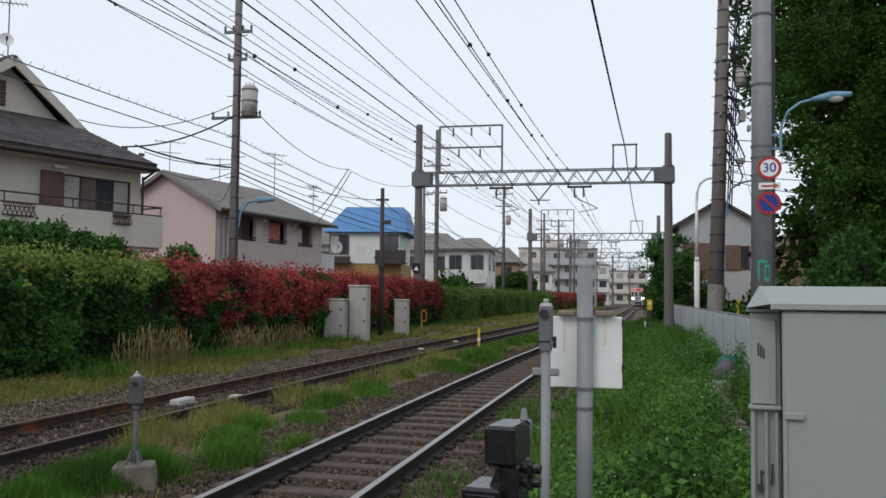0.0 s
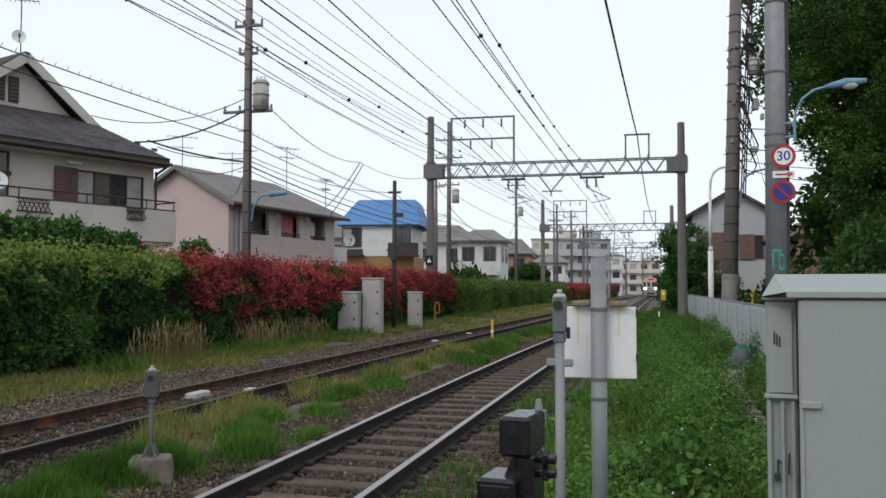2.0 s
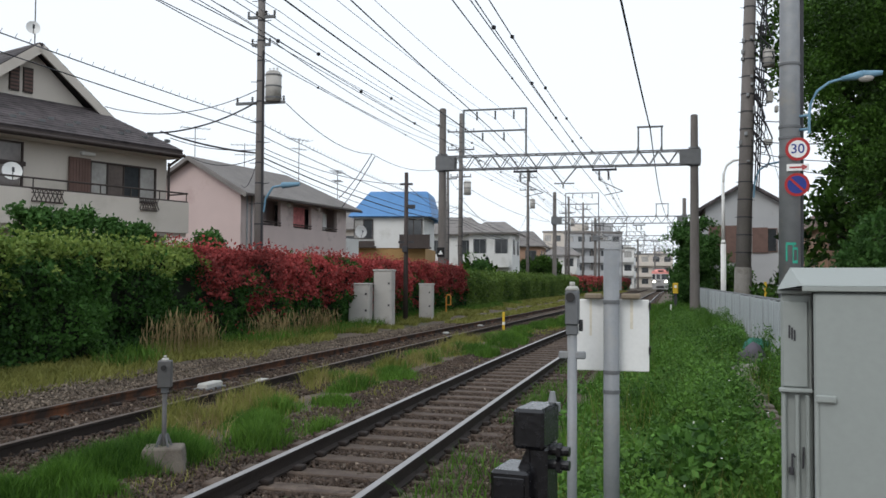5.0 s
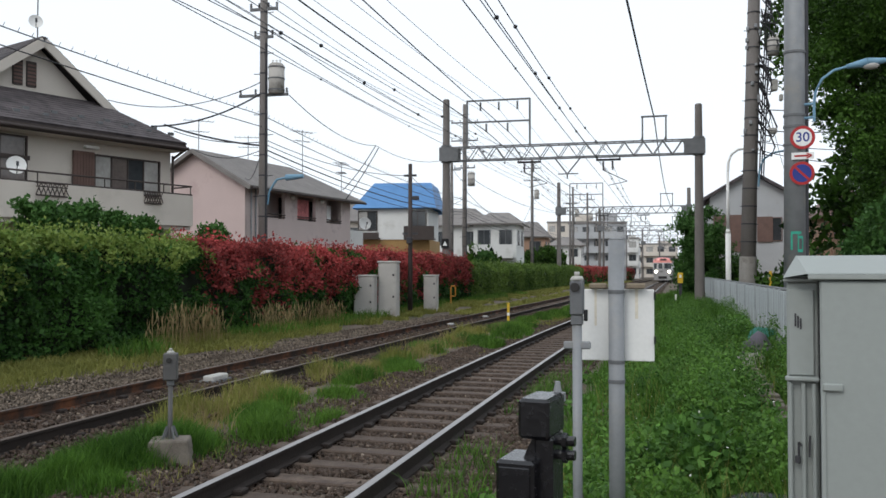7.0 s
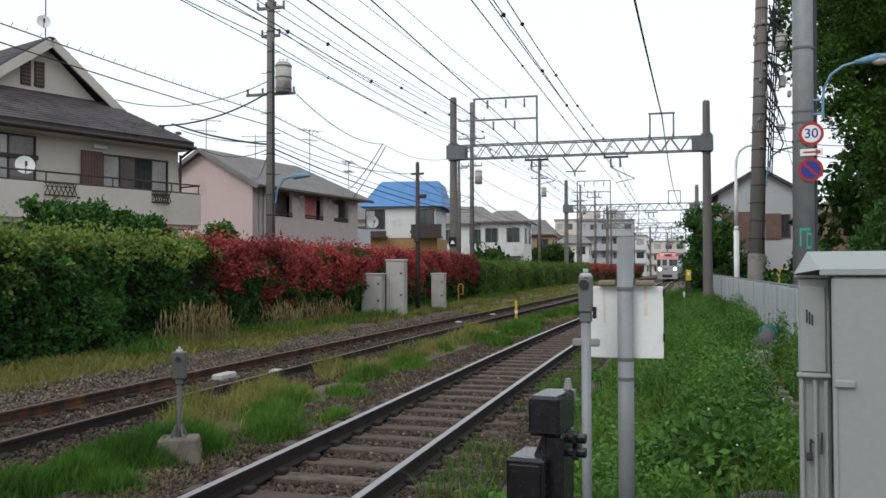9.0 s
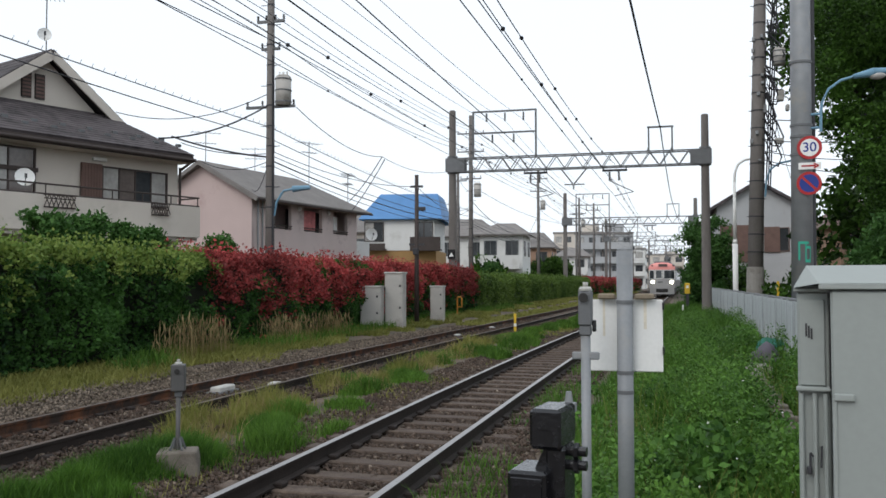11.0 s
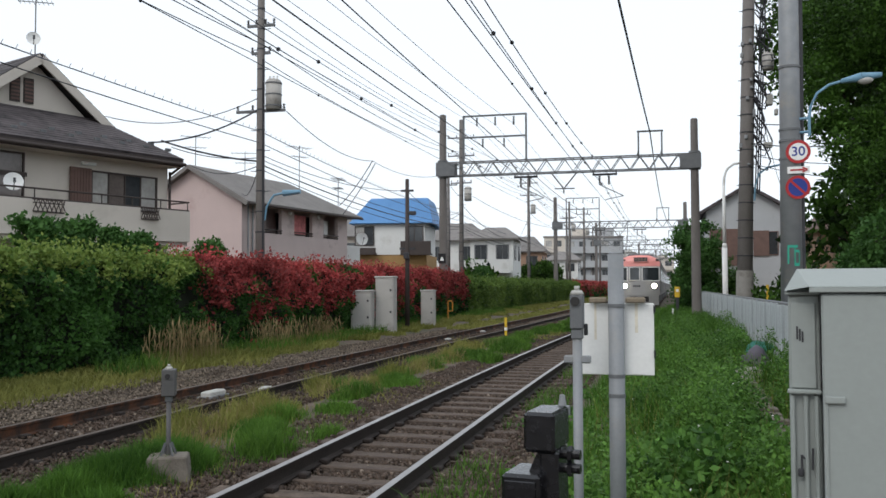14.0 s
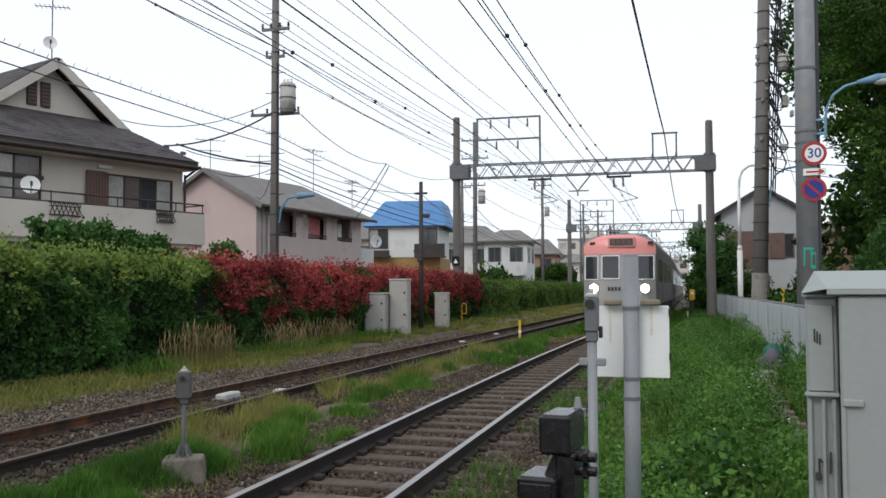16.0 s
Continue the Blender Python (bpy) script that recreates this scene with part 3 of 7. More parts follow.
hedge("hedge", "tall dense green hedge, pale young shoots and painted light on top", -2.0, 18.8, 2.25, [M["hedge_green"], M["hedge_top"]], 1100, 0.095)
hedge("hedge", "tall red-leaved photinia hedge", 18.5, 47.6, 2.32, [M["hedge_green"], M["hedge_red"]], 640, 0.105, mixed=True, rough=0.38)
hedge("hedge", "trimmed green hedge along the line", 47.4, 103.5, 2.05, [M["hedge_trim"]], 330, 0.13, rough=0.2)
hedge("hedge", "distant red-leaved hedge along the line", 103.5, 170.0, 2.1, [M["hedge_green"], M["hedge_red"]], 60, 0.25, mixed=True, rough=0.2)


# ---------------------------------------------------------------- fence along the east side
def build_fence():
    f = thing("panel_fence", "pale grey ribbed panel fence beside the grass verge", "fence")
    y = 4.0
    bm0 = BM()
    box(bm0, -0.02, 0.02, 0, 0.86, 0, 1.42)
    for k in range(3):
        box(bm0, -0.10, -0.02, 0.13 + 0.28 * k, 0.23 + 0.28 * k, 0, 1.42, 0.012)
    first = part("panel", bm0, M["fence"], f)
    first.location = (2.3, y, -0.22)
    me = first.data
    bmp = BM()
    box(bmp, -0.115, 0.03, -0.045, 0.045, 0, 1.44, 0.01)
    post = part("post", bmp, M["fence"], f)
    post.location = (2.3, y - 0.07, -0.22)
    k = 0
    while y < 58:
        y += 1.0
        k += 1
        for src, dy in ((first, 0), (post, -0.07)):
            o = new(src.name.split(".")[0], src.data)
            o.parent = f
            o.location = (2.3 + shift(y) + 0.012 * math.sin(k * 2.1), y + dy, -0.22 + 0.01 * math.sin(k * 1.7))
    bm = BM()
    box(bm, 2.23, 2.36, 3.9, 59, 1.2, 1.25, 0.01)
    part("top_rail", bm, M["steel"], f, "darker capping rail")
    return f


build_fence()


# ---------------------------------------------------------------- equipment near the camera
def build_cabinet():
    c = thing("trackside_cabinet", "tall grey-green steel equipment cabinet with a sloped lid", "equipment cabinet", pose(0.416, 2.62, 0, 0, 0, -8.0))
    w, d, h = 0.95, 0.62, 1.575
    bm = BM()
    box(bm, 0, w, 0, d, -0.45, h - 0.02, 0.006)
    part("body", bm, M["cabinet"], c)
    bm = BM()
    box(bm, -0.087, -0.003, 0.085, d, -0.45, h - 0.025, 0.004)
    sd = part("side_section", bm, M["cabinet"], c, "narrow recessed side section")
    bm = BM()
    box(bm, -0.004, 0.0, 0.06, 0.3, 1.28, h - 0.02)
    part("seam", bm, M["black"], c, "dark seam")
    bm = BM()
    x0, x1, y0, y1 = -0.096, w + 0.02, -0.012, d + 0.02
    box(bm, x0, x1, 0.07, y1, h - 0.024, h - 0.013, 0.003)
    a = [bm.verts.new(p) for p in ((-0.03, y0, h), (x1, y0, h), (x1, y1, h - 0.012), (x0, y1, h - 0.012), (x0, 0.07, h - 0.012))]
    b = [bm.verts.new((*p, h + 0.052)) for p in ((x0 + 0.035, y0 + 0.15), (x1 - 0.04, y0 + 0.15), (x1 - 0.04, y1 - 0.12), (x0 + 0.035, y1 - 0.12))]
    for q in ((a[0], a[1], b[1], b[0]), (a[1], a[2], b[2], b[1]), (a[2], a[3], b[3], b[2]), (a[3], a[4], b[0], b[3]), (a[4], a[0], b[0]), b):
        bm.faces.new(q)
    box(bm, -0.03, x1, y0, y0 + 0.01, h - 0.016, h, 0.002)
    part("lid", bm, M["cabinet"], c, "sloped rain lid")
    # upper flap with faded marks, drip rail, ribs and a lock on the side section
    bm = BM()
    box(bm, -0.082, -0.014, 0.074, 0.085, 1.286, h - 0.045, 0.003)
    fl = part("upper_flap", bm, M["cabinet"], sd)
    for k in range(3):
        bm = BM()
        box(bm, -0.066 + 0.007 * k, -0.061 + 0.007 * k, 0.0715, 0.0745, 1.425 - 0.004 * k, 1.462 - 0.007 * k)
        part("marking_bar", bm, M["dark_steel"], fl, "faded unreadable marking")
    bm = BM()
    box(bm, -0.092, -0.002, 0.055, 0.085, 1.272, 1.284, 0.003)
    part("drip_rail", bm, M["cabinet"], sd)
    for xx in (-0.085, -0.05, -0.022):
        bm = BM()
        box(bm, xx, xx + 0.012, 0.066, 0.085, -0.4, 1.268, 0.003)
        part("door_rib", bm, M["cabinet"], sd)
    bm = BM()
    bar(bm, (-0.058, 0.06, 1.06), (-0.058, 0.06, 1.1), 0.003, 8)
    bar(bm, (-0.058, 0.06, 1.1), (-0.05, 0.06, 1.09), 0.003, 8)
    box(bm, -0.068, -0.053, 0.056, 0.07, 1.04, 1.062, 0.003)
    part("padlock", bm, M["dark_steel"], sd, "dark padlock on a hasp")
    bm = BM()
    bar(bm, (-0.03, 0.064, 1.06), (-0.028, 0.06, 1.12), 0.003, 8)
    part("handle", bm, M["dark_steel"], sd)
    bm = BM()
    box(bm, 0.004, 0.056, -0.014, 0.0, 1.256, 1.276, 0.003)
    part("hinge_bracket", bm, M["cabinet"], c)
    bm = BM()
    box(bm, 0.0, 0.012, -0.006, 0.0, -0.4, 1.262, 0.002)
    part("edge_strip", bm, M["cabinet"], c)
    return c


build_cabinet()


def build_board_post():
    p = thing("sign_post", "grey steel post with a white sign board seen from behind", "sign", pose(-0.255, 4.87, 0.01))
    bm = BM()
    bar(bm, (0, 0, -0.4), (0, 0, 1.74), 0.0425, 24)
    bar(bm, (0, 0, 1.74), (0, 0, 1.752), 0.0425, 24, 0.036)
    post = part("post", bm, M["galv"], p, "grey galvanised pipe", True)
    for z in (0.98, 1.085, 1.462):
        bm = BM()
        bar(bm, (0, 0, z - 0.01), (0, 0, z + 0.01), 0.045, 24)
        part("band", bm, M["steel"], post)
    bm = BM()
    box(bm, -0.198, 0.198, 0.055, 0.062, 1.085, 1.475, 0.004)
    part("board", bm, M["white"], p, "white painted board with rust streaks")
    for x0, x1 in ((-0.145, -0.05), (0.05, 0.155)):
        bm = BM()
        box(bm, x0, x1, 0.0, 0.055, 1.476, 1.508, 0.008)
        part("wooden_batten", bm, M["rust"], p, "weathered batten")
    for x0, z1, w in ((-0.115, 0.2, 0.006), (0.105, 0.16, 0.008)):
        bm = BM()
        box(bm, x0 - w, x0 + w, 0.0535, 0.0545, 1.475 - z1, 1.474)
        part("rust_streak", bm, M["streak"], p, "rust streak")
    for z in (1.44, 1.2):
        bm = BM()
        box(bm, 0.196, 0.206, 0.04, 0.075, z - 0.022, z + 0.022, 0.003)
        part("clip", bm, M["black"], p)
    return p


build_board_post()


def build_sensor_post(m, mat, name, label, hh, tall, hood=True):
    """A box-headed detector on a pipe."""
    s = thing(name, label, "detector", m)
    bm = BM()
    bar(bm, (0, 0, -0.3), (0, 0, tall), 0.025 if hood else 0.021, 16)
    part("pipe", bm, M["galv"] if hood else M["housing"], s, "", True)
    bm = BM()
    k = 0.74 if hood else 1.3
    box(bm, -0.047 * k, 0.047 * k, -0.05 * k, 0.06 * k, tall + 0.02, tall + hh, 0.008)
    hd = part("head", bm, mat, s, "grey box housing")
    bm = BM()
    lz = tall + hh - (0.035 if hood else 0.06)
    bar(bm, (-0.006, -0.05 * k, lz), (-0.006, -0.05 * k - 0.016, lz), 0.024, 18)
    part("lens", bm, M["train_dark"], hd, "dark round lens")
    bm = BM()
    bar(bm, (0, 0, tall + hh), (0, 0, tall + hh + 0.022), 0.039, 14, 0.026)
    bar(bm, (0, 0, tall + hh + 0.022), (0, 0, tall + hh + 0.045), 0.014, 10)
    part("cap", bm, M["dirty_white"], hd, "pale cap", True)
    bm = BM()
    box(bm, -0.03, 0.03, -0.03, 0.03, tall - 0.03, tall + 0.02, 0.005)
    part("neck", bm, M["steel"], s)
    if hood:
        bm = BM()
        box(bm, 0.036, 0.056, -0.03, 0.0, tall - 0.01, tall + 0.05, 0.004)
        part("cable_gland", bm, M["black"], s)
        bm = BM()
        box(bm, -0.07, 0.07, -0.012, 0.012, tall - 0.155, tall - 0.115, 0.006)
        part("clamp", bm, M["galv"], s)
    return s


build_sensor_post(pose(-0.442, 4.63, 0), M["steel"], "obstacle_detector", "grey detector box on a slim pipe beside the sign post", 0.2, 1.335)


def build_signal():
    s = build_sensor_post(pose(-4.36, 7.2, 0), M["housing"], "obstacle_detector", "dark detector box on a short pipe set in a concrete block", 0.26, 0.58, False)
    s.matrix_basis = pose(-4.36, 7.2, 0, 0, 0, 25)
    bm = BM()
    v = [bm.verts.new(c) for c in ((-0.22, -0.2, -0.25), (0.22, -0.2, -0.25), (0.22, 0.2, -0.25), (-0.22, 0.2, -0.25), (-0.17, -0.15, 0.07), (0.17, -0.15, 0.07), (0.17, 0.15, 0.07), (-0.17, 0.15, 0.07))]
    for q in ((0, 1, 5, 4), (1, 2, 6, 5), (2, 3, 7, 6), (3, 0, 4, 7), (4, 5, 6, 7)):
        bm.faces.new([v[i] for i in q])
    bmesh.ops.bevel(bm, geom=list(bm.edges), offset=0.012, segments=1, affect="EDGES")
    part("footing", bm, M["old_concrete"], s, "rough concrete block")
    bm = BM()
    for k in range(4):
        a = k * math.pi / 2 + 0.6
        flat(bm, (0.075 * math.cos(a), 0.075 * math.sin(a), 0.07), (0.03 * math.cos(a), 0.03 * math.sin(a), 0.18), 0.012, 0.02)
    part("gusset", bm, M["steel"], s)


build_signal()


def build_gate():
    g = thing("crossing_gate_machine", "black-painted crossing gate bracket with a stepped housing", "crossing gate", pose(-0.268, 1.95, 0, 0, 0, -8))
    bm = BM()
    box(bm, -0.029, 0.040, -0.05, 0.085, 1.222, 1.308, 0.007)
    a = part("upper_housing", bm, M["black"], g, "glossy black box")
    bm = BM()
    box(bm, 0.002, 0.044, -0.035, 0.06, -0.4, 1.225, 0.006)
    part("back_plate", bm, M["black"], g)
    bm = BM()
    v = [(-0.03, 1.16), (0.0, 1.228), (0.03, 1.228), (0.03, 1.16)]
    fr = [bm.verts.new((x, -0.03, z)) for x, z in v]
    bk = [bm.verts.new((x, 0.05, z)) for x, z in v]
    bm.faces.new(fr)
    bm.faces.new(bk[::-1])
    for i in range(4):
        bm.faces.new((fr[i], bk[i], bk[(i + 1) % 4], fr[(i + 1) % 4]))
    part("web_plate", bm, M["black"], g)
    bm = BM()
    box(bm, -0.073, 0.012, -0.07, 0.06, -0.4, 1.178, 0.007)
    part("lower_housing", bm, M["black"], g, "glossy black box")
    bm = BM()
    box(bm, -0.064, 0.004, -0.076, -0.07, 1.04, 1.165, 0.002)
    part("cover_plate", bm, M["black"], g)
    for z in (1.215, 1.185):
        bm = BM()
        bar(bm, (0.04, 0.0, z), (0.085, 0.0, z), 0.011, 10)
        bar(bm, (0.058, 0.0, z), (0.068, 0.0, z), 0.018, 6)
        part("bolt", bm, M["black"], g)
    bm = BM()
    bar(bm, (0.02, 0.1, -0.4), (0.02, 0.1, 1.29), 0.011, 12)
    bar(bm, (0.02, 0.1, 1.3), (0.02, 0.1, 1.33), 0.011, 12, 0.006)
    bar(bm, (0.02, 0.1, 1.285), (0.02, 0.1, 1.305), 0.019, 6)
    part("bolt_rod", bm, M["galv"], g, "pale steel rod")
    return g


build_gate()



# ---------------------------------------------------------------- houses
def window_unit(parent, x0, x1, z0, z1, y, panes=2, glass="glass", frame_mat="wood_dark", depth=0.06, name="window"):
    """A framed window lying in a wall that faces -y."""
    bm = BM()
    t = 0.05
    for a, b, c, d in ((x0, x1, z0, z0 + t), (x0, x1, z1 - t, z1), (x0, x0 + t, z0 + t, z1 - t), (x1 - t, x1, z0 + t, z1 - t)):
        box(bm, a, b, y - depth, y + 0.02, c, d)
    w = part(name, bm, M[frame_mat], parent)
    s = (x1 - x0 - 2 * t) / panes
    for i in range(panes):
        bm = BM()
        box(bm, x0 + t + i * s + 0.02, x0 + t + (i + 1) * s - 0.02, y - 0.02, y - 0.008, z0 + t, z1 - t)
        g = glass if isinstance(glass, str) else glass[i % len(glass)]
        part("window_pane", bm, M[g], w)
        if i:
            bm = BM()
            box(bm, x0 + t + i * s - 0.022, x0 + t + i * s + 0.022, y - depth + 0.01, y, z0 + t, z1 - t)
            part("mullion", bm, M[frame_mat], w)
    return w


def slope_roof(parent, corners, mat, thick=0.12, rows=10, name="roof"):
    """A roof plane from four corners (eave a, eave b, ridge b, ridge a) laid with overlapping courses."""
    a, b, c, d = [Vector(v) for v in corners]
    n = (b - a).cross(d - a).normalized()
    if n.z < 0:
        n = -n
    bm = BM()
    under = n * (-thick / 2)
    left, right = [bm.verts.new(a + under)], [bm.verts.new(b + under)]
    for i in range(rows):
        u0, u1 = i / rows, (i + 1) / rows
        for u, l in ((u0, 0.010), (u1, 0.0)):
            left.append(bm.verts.new(a.lerp(d, u) + n * (thick / 2 + l)))
            right.append(bm.verts.new(b.lerp(c, u) + n * (thick / 2 + l)))
    left.append(bm.verts.new(d + under))
    right.append(bm.verts.new(c + under))
    k = len(left)
    for i in range(k):
        bm.faces.new((left[i], right[i], right[(i + 1) % k], left[(i + 1) % k]))
    bm.faces.new(left)
    bm.faces.new(right[::-1])
    bmesh.ops.recalc_face_normals(bm, faces=bm.faces)
    return part(name, bm, mat, parent)


def dish(name, label, p, r, aim, parent=None):
    d = thing(name, label, "satellite dish", Matrix.Translation(p) @ (Vector(aim)).to_track_quat("Z", "Y").to_matrix().to_4x4())
    bm = BM()
    prev = None
    for i in range(6):
        rr = r * i / 5
        ring = [bm.verts.new((rr * math.cos(k * math.pi / 8), rr * math.sin(k * math.pi / 8), 0.25 * rr * rr / r)) for k in range(16)] if i else [bm.verts.new((0, 0, 0))]
        if prev:
            for k in range(16):
                if len(prev) == 1:
                    bm.faces.new((prev[0], ring[k], ring[(k + 1) % 16]))
                else:
                    bm.faces.new((prev[k], ring[k], ring[(k + 1) % 16], prev[(k + 1) % 16]))
        prev = ring
    part("reflector", bm, M["white"], d, "", True)
    bm = BM()
    bar(bm, (0, -r, 0.2 * r), (0, -0.1 * r, 0.85 * r), 0.012, 6)
    box(bm, -0.03, 0.03, -0.08, 0.04, 0.8 * r, 0.95 * r)
    part("feed_arm", bm, M["dark_steel"], d)
    bm = BM()
    bar(bm, (0, 0, -0.02), (0, 0.0, -0.25), 0.03, 8)
    part("mount", bm, M["steel"], d)
    return d


def tv_antenna(p, h, yaw, n=7):
    a = thing("tv_antenna", "thin metal television aerial on a roof mast", "aerial", pose(*p, 0, 0, yaw), group="aerials")
    bm = BM()
    bar(bm, (0, 0, -0.3), (0, 0, h), 0.02, 6)
    part("mast", bm, M["steel"], a)
    for z, k in ((h - 0.1, 1.0), (h - 0.6, 0.7)):
        bm = BM()
        bar(bm, (-0.7 * k, 0, z), (0.7 * k, 0, z), 0.014, 5)
        part("boom", bm, M["steel"], a)
        for i in range(n):
            x = (-0.65 + 1.3 * i / (n - 1)) * k
            bm = BM()
            bar(bm, (x, -0.35 * k, z), (x, 0.35 * k, z), 0.009, 4)
            part("element", bm, M["steel"], a)
    return a


def railing(parent, x0, x1, y, z0, z1, n, name="railing"):
    bm = BM()
    bar(bm, (x0, y, z1), (x1, y, z1), 0.03, 6)
    r = part(name, bm, M["wood_dark"], parent)
    for i in range(n + 1):
        x = x0 + (x1 - x0) * i / n
        bm = BM()
        bar(bm, (x, y, z0), (x, y, z1), 0.018, 5)
        part("baluster", bm, M["wood_dark"], r)
    return r


def pierced(x0, x1, z0, z1, y0, y1, holes):
    """A wall along x with rectangular openings cut right through, as one shell."""
    xs = sorted({x0, x1, *[v for h in holes for v in h[:2]]})
    zs = sorted({z0, z1, *[v for h in holes for v in h[2:]]})
    bm = BM()
    grid = {}

    def vert(x, y, z):
        if (x, y, z) not in grid:
            grid[(x, y, z)] = bm.verts.new((x, y, z))
        return grid[(x, y, z)]

    def solid(i, k):
        if not (0 <= i < len(xs) - 1 and 0 <= k < len(zs) - 1):
            return False
        cx, cz = (xs[i] + xs[i + 1]) / 2, (zs[k] + zs[k + 1]) / 2
        return not any(h[0] < cx < h[1] and h[2] < cz < h[3] for h in holes)

    for i in range(len(xs) - 1):
        for k in range(len(zs) - 1):
            if not solid(i, k):
                continue
            a, b, c, d = xs[i], xs[i + 1], zs[k], zs[k + 1]
            for y in (y0, y1):
                bm.faces.new([vert(*p) for p in ((a, y, c), (b, y, c), (b, y, d), (a, y, d))])
            for di, dk, p, q in ((-1, 0, (a, c), (a, d)), (1, 0, (b, c), (b, d)), (0, -1, (a, c), (b, c)), (0, 1, (a, d), (b, d))):
                if not solid(i + di, k + dk):
                    bm.faces.new([vert(p[0], y0, p[1]), vert(q[0], y0, q[1]), vert(q[0], y1, q[1]), vert(p[0], y1, p[1])])
    bmesh.ops.recalc_face_normals(bm, faces=bm.faces)
    return bm


def build_house_slate():
    """Two-storey house with a hip-and-gable slate roof and a long balcony."""
    h = thing("house", "beige stucco house with dark slate roof and long balcony", "house", pose(-15.25, 25.0, 0, 0, 0, 69))
    bm = BM()
    box(bm, -11, 0, 0, 8, -0.3, 5.46)
    part("wall", bm, M["stucco"], h, "beige stucco")
    E, ZE, G, ZG = 0.62, 5.55, 1.8, 6.86
    g0, g1, gm, ZP = -5.65, -1.3, -3.45, 8.5
    rf = slope_roof(h, ((-11.6, -E, ZE), (0.1, -E, ZE), (-1.36, G, ZG), (-10.2, G, ZG)), M["roof"], 0.14, 14)
    slope_roof(h, ((0.1, -E, ZE), (0.1, 8.6, ZE), (-1.36, 6.2, ZG), (-1.36, G, ZG)), M["roof"], 0.14, 14)
    # upper gable roof
    for sx in (-1, 1):
        ex = gm + sx * 2.5
        slope_roof(h, ((ex, G - 0.38, ZG - 0.24), (ex, 7.5, ZG - 0.24), (gm, 7.5, ZP), (gm, G - 0.38, ZP)), M["roof"], 0.12, 9)
        bm = BM()
        a, b = Vector((ex, G - 0.39, ZG - 0.36)), Vector((gm, G - 0.39, ZP - 0.12))
        flat(bm, a, b, 0.06, 0.26)
        part("barge_board", bm, M["stucco"], h, "pale barge board")
    bm = BM()
    v = [(g0 + 0.15, ZG - 0.2), (g1 - 0.15, ZG - 0.2), (gm, ZP - 0.18)]
    fr = [bm.verts.new((x, G, z)) for x, z in v]
    bk = [bm.verts.new((x, G + 5, z)) for x, z in v]
    bm.faces.new(fr)
    bm.faces.new(bk[::-1])
    for i in range(3):
        bm.faces.new((fr[i], bk[i], bk[(i + 1) % 3], fr[(i + 1) % 3]))
    bmesh.ops.recalc_face_normals(bm, faces=bm.faces)
    part("gable_wall", bm, M["stucco"], h, "beige stucco gable")
    slope_roof(h, ((-11.6, G, ZG - 0.1), (g0, G, ZG - 0.1), (g0, 6.0, ZG + 1.3), (-11.6, 6.0, ZG + 1.3)), M["roof"], 0.14, 6)
    for x in (-4.2, -3.78):
        bm = BM()
        box(bm, x, x + 0.3, G - 0.05, G + 0.02, 7.05, 7.8)
        lv = part("vent_louvre", bm, M["wood_dark"], h, "dark louvred vent")
        for k in range(6):
            bm = BM()
            box(bm, x + 0.02, x + 0.28, G - 0.07, G - 0.05, 7.1 + 0.11 * k, 7.16 + 0.11 * k)
            part("slat", bm, M["wood_brown"], lv)
    # eaves: fascia, soffit, gutter
    bm = BM()
    box(bm, -11.6, 0.1, -E - 0.03, -E + 0.0, 5.35, 5.55)
    part("fascia", bm, M["wood_dark"], h)
    bm = BM()
    bar(bm, (-11.6, -E - 0.08, 5.43), (0.14, -E - 0.08, 5.43), 0.055, 8)
    bar(bm, (0.05, -0.05, 5.25), (0.05, -0.05, 3.0), 0.04, 8)
    bar(bm, (0.08, -0.62, 5.41), (0.05, -0.05, 5.15), 0.04, 8)
    part("gutter", bm, M["wood_dark"], h)
    bm = BM()
    box(bm, -11.5, 0.08, -E, 0, 5.35, 5.39)
    part("soffit", bm, M["stucco"], h)
    for k in range(14):
        bm = BM()
        u = 0.2 if k % 2 else 0.32
        x = -5.6 + k * 0.42
        yy = -E + (G + E) * u
        zz = ZE + (ZG - ZE) * u + 0.1
        box(bm, x, x + 0.16, yy, yy + 0.1, zz - 0.02, zz + 0.07)
        part("snow_guard", bm, M["steel"], rf)
    # windows
    window_unit(h, -3.3, -0.42, 3.9, 5.02, 0, 5, ["glass", "glass_pale", "glass_tan", "glass", "glass_pale"], name="window")
    bm = BM()
    box(bm, -3.42, -2.75, -0.13, -0.05, 3.9, 5.05, 0.01)
    sb = part("shutter_box", bm, M["wood_brown"], h, "brown shutter box")
    for k in range(7):
        bm = BM()
        box(bm, -3.4 + 0.092 * k, -3.355 + 0.092 * k, -0.145, -0.13, 3.95, 5.0)
        part("slat", bm, M["wood_brown"], sb)
    window_unit(h, -7.0, -4.75, 3.3, 5.28, 0, 3, ["glass", "glass_pale", "glass_tan"])
    bm = BM()
    box(bm, -7.05, -4.7, -0.09, -0.05, 4.62, 4.74)
    part("transom", bm, M["wood_dark"], h)
    bm = BM()
    box(bm, -3.05, -2.6, -0.14, 0, 5.14, 5.24, 0.02)
    part("wall_vent", bm, M["white"], h)
    # balcony
    Z0, Z1 = 2.98, 3.93
    gaps = ((-5.1, -4.2), (-1.75, -1.15))
    bm = pierced(-11.0, 0.05, Z0, Z1 + 0.001, -1.05, -0.93, [(a, b, Z0 + 0.62, Z1 + 0.001) for a, b in gaps])
    bal = part("balcony", bm, M["stucco"], h, "beige stucco parapet")
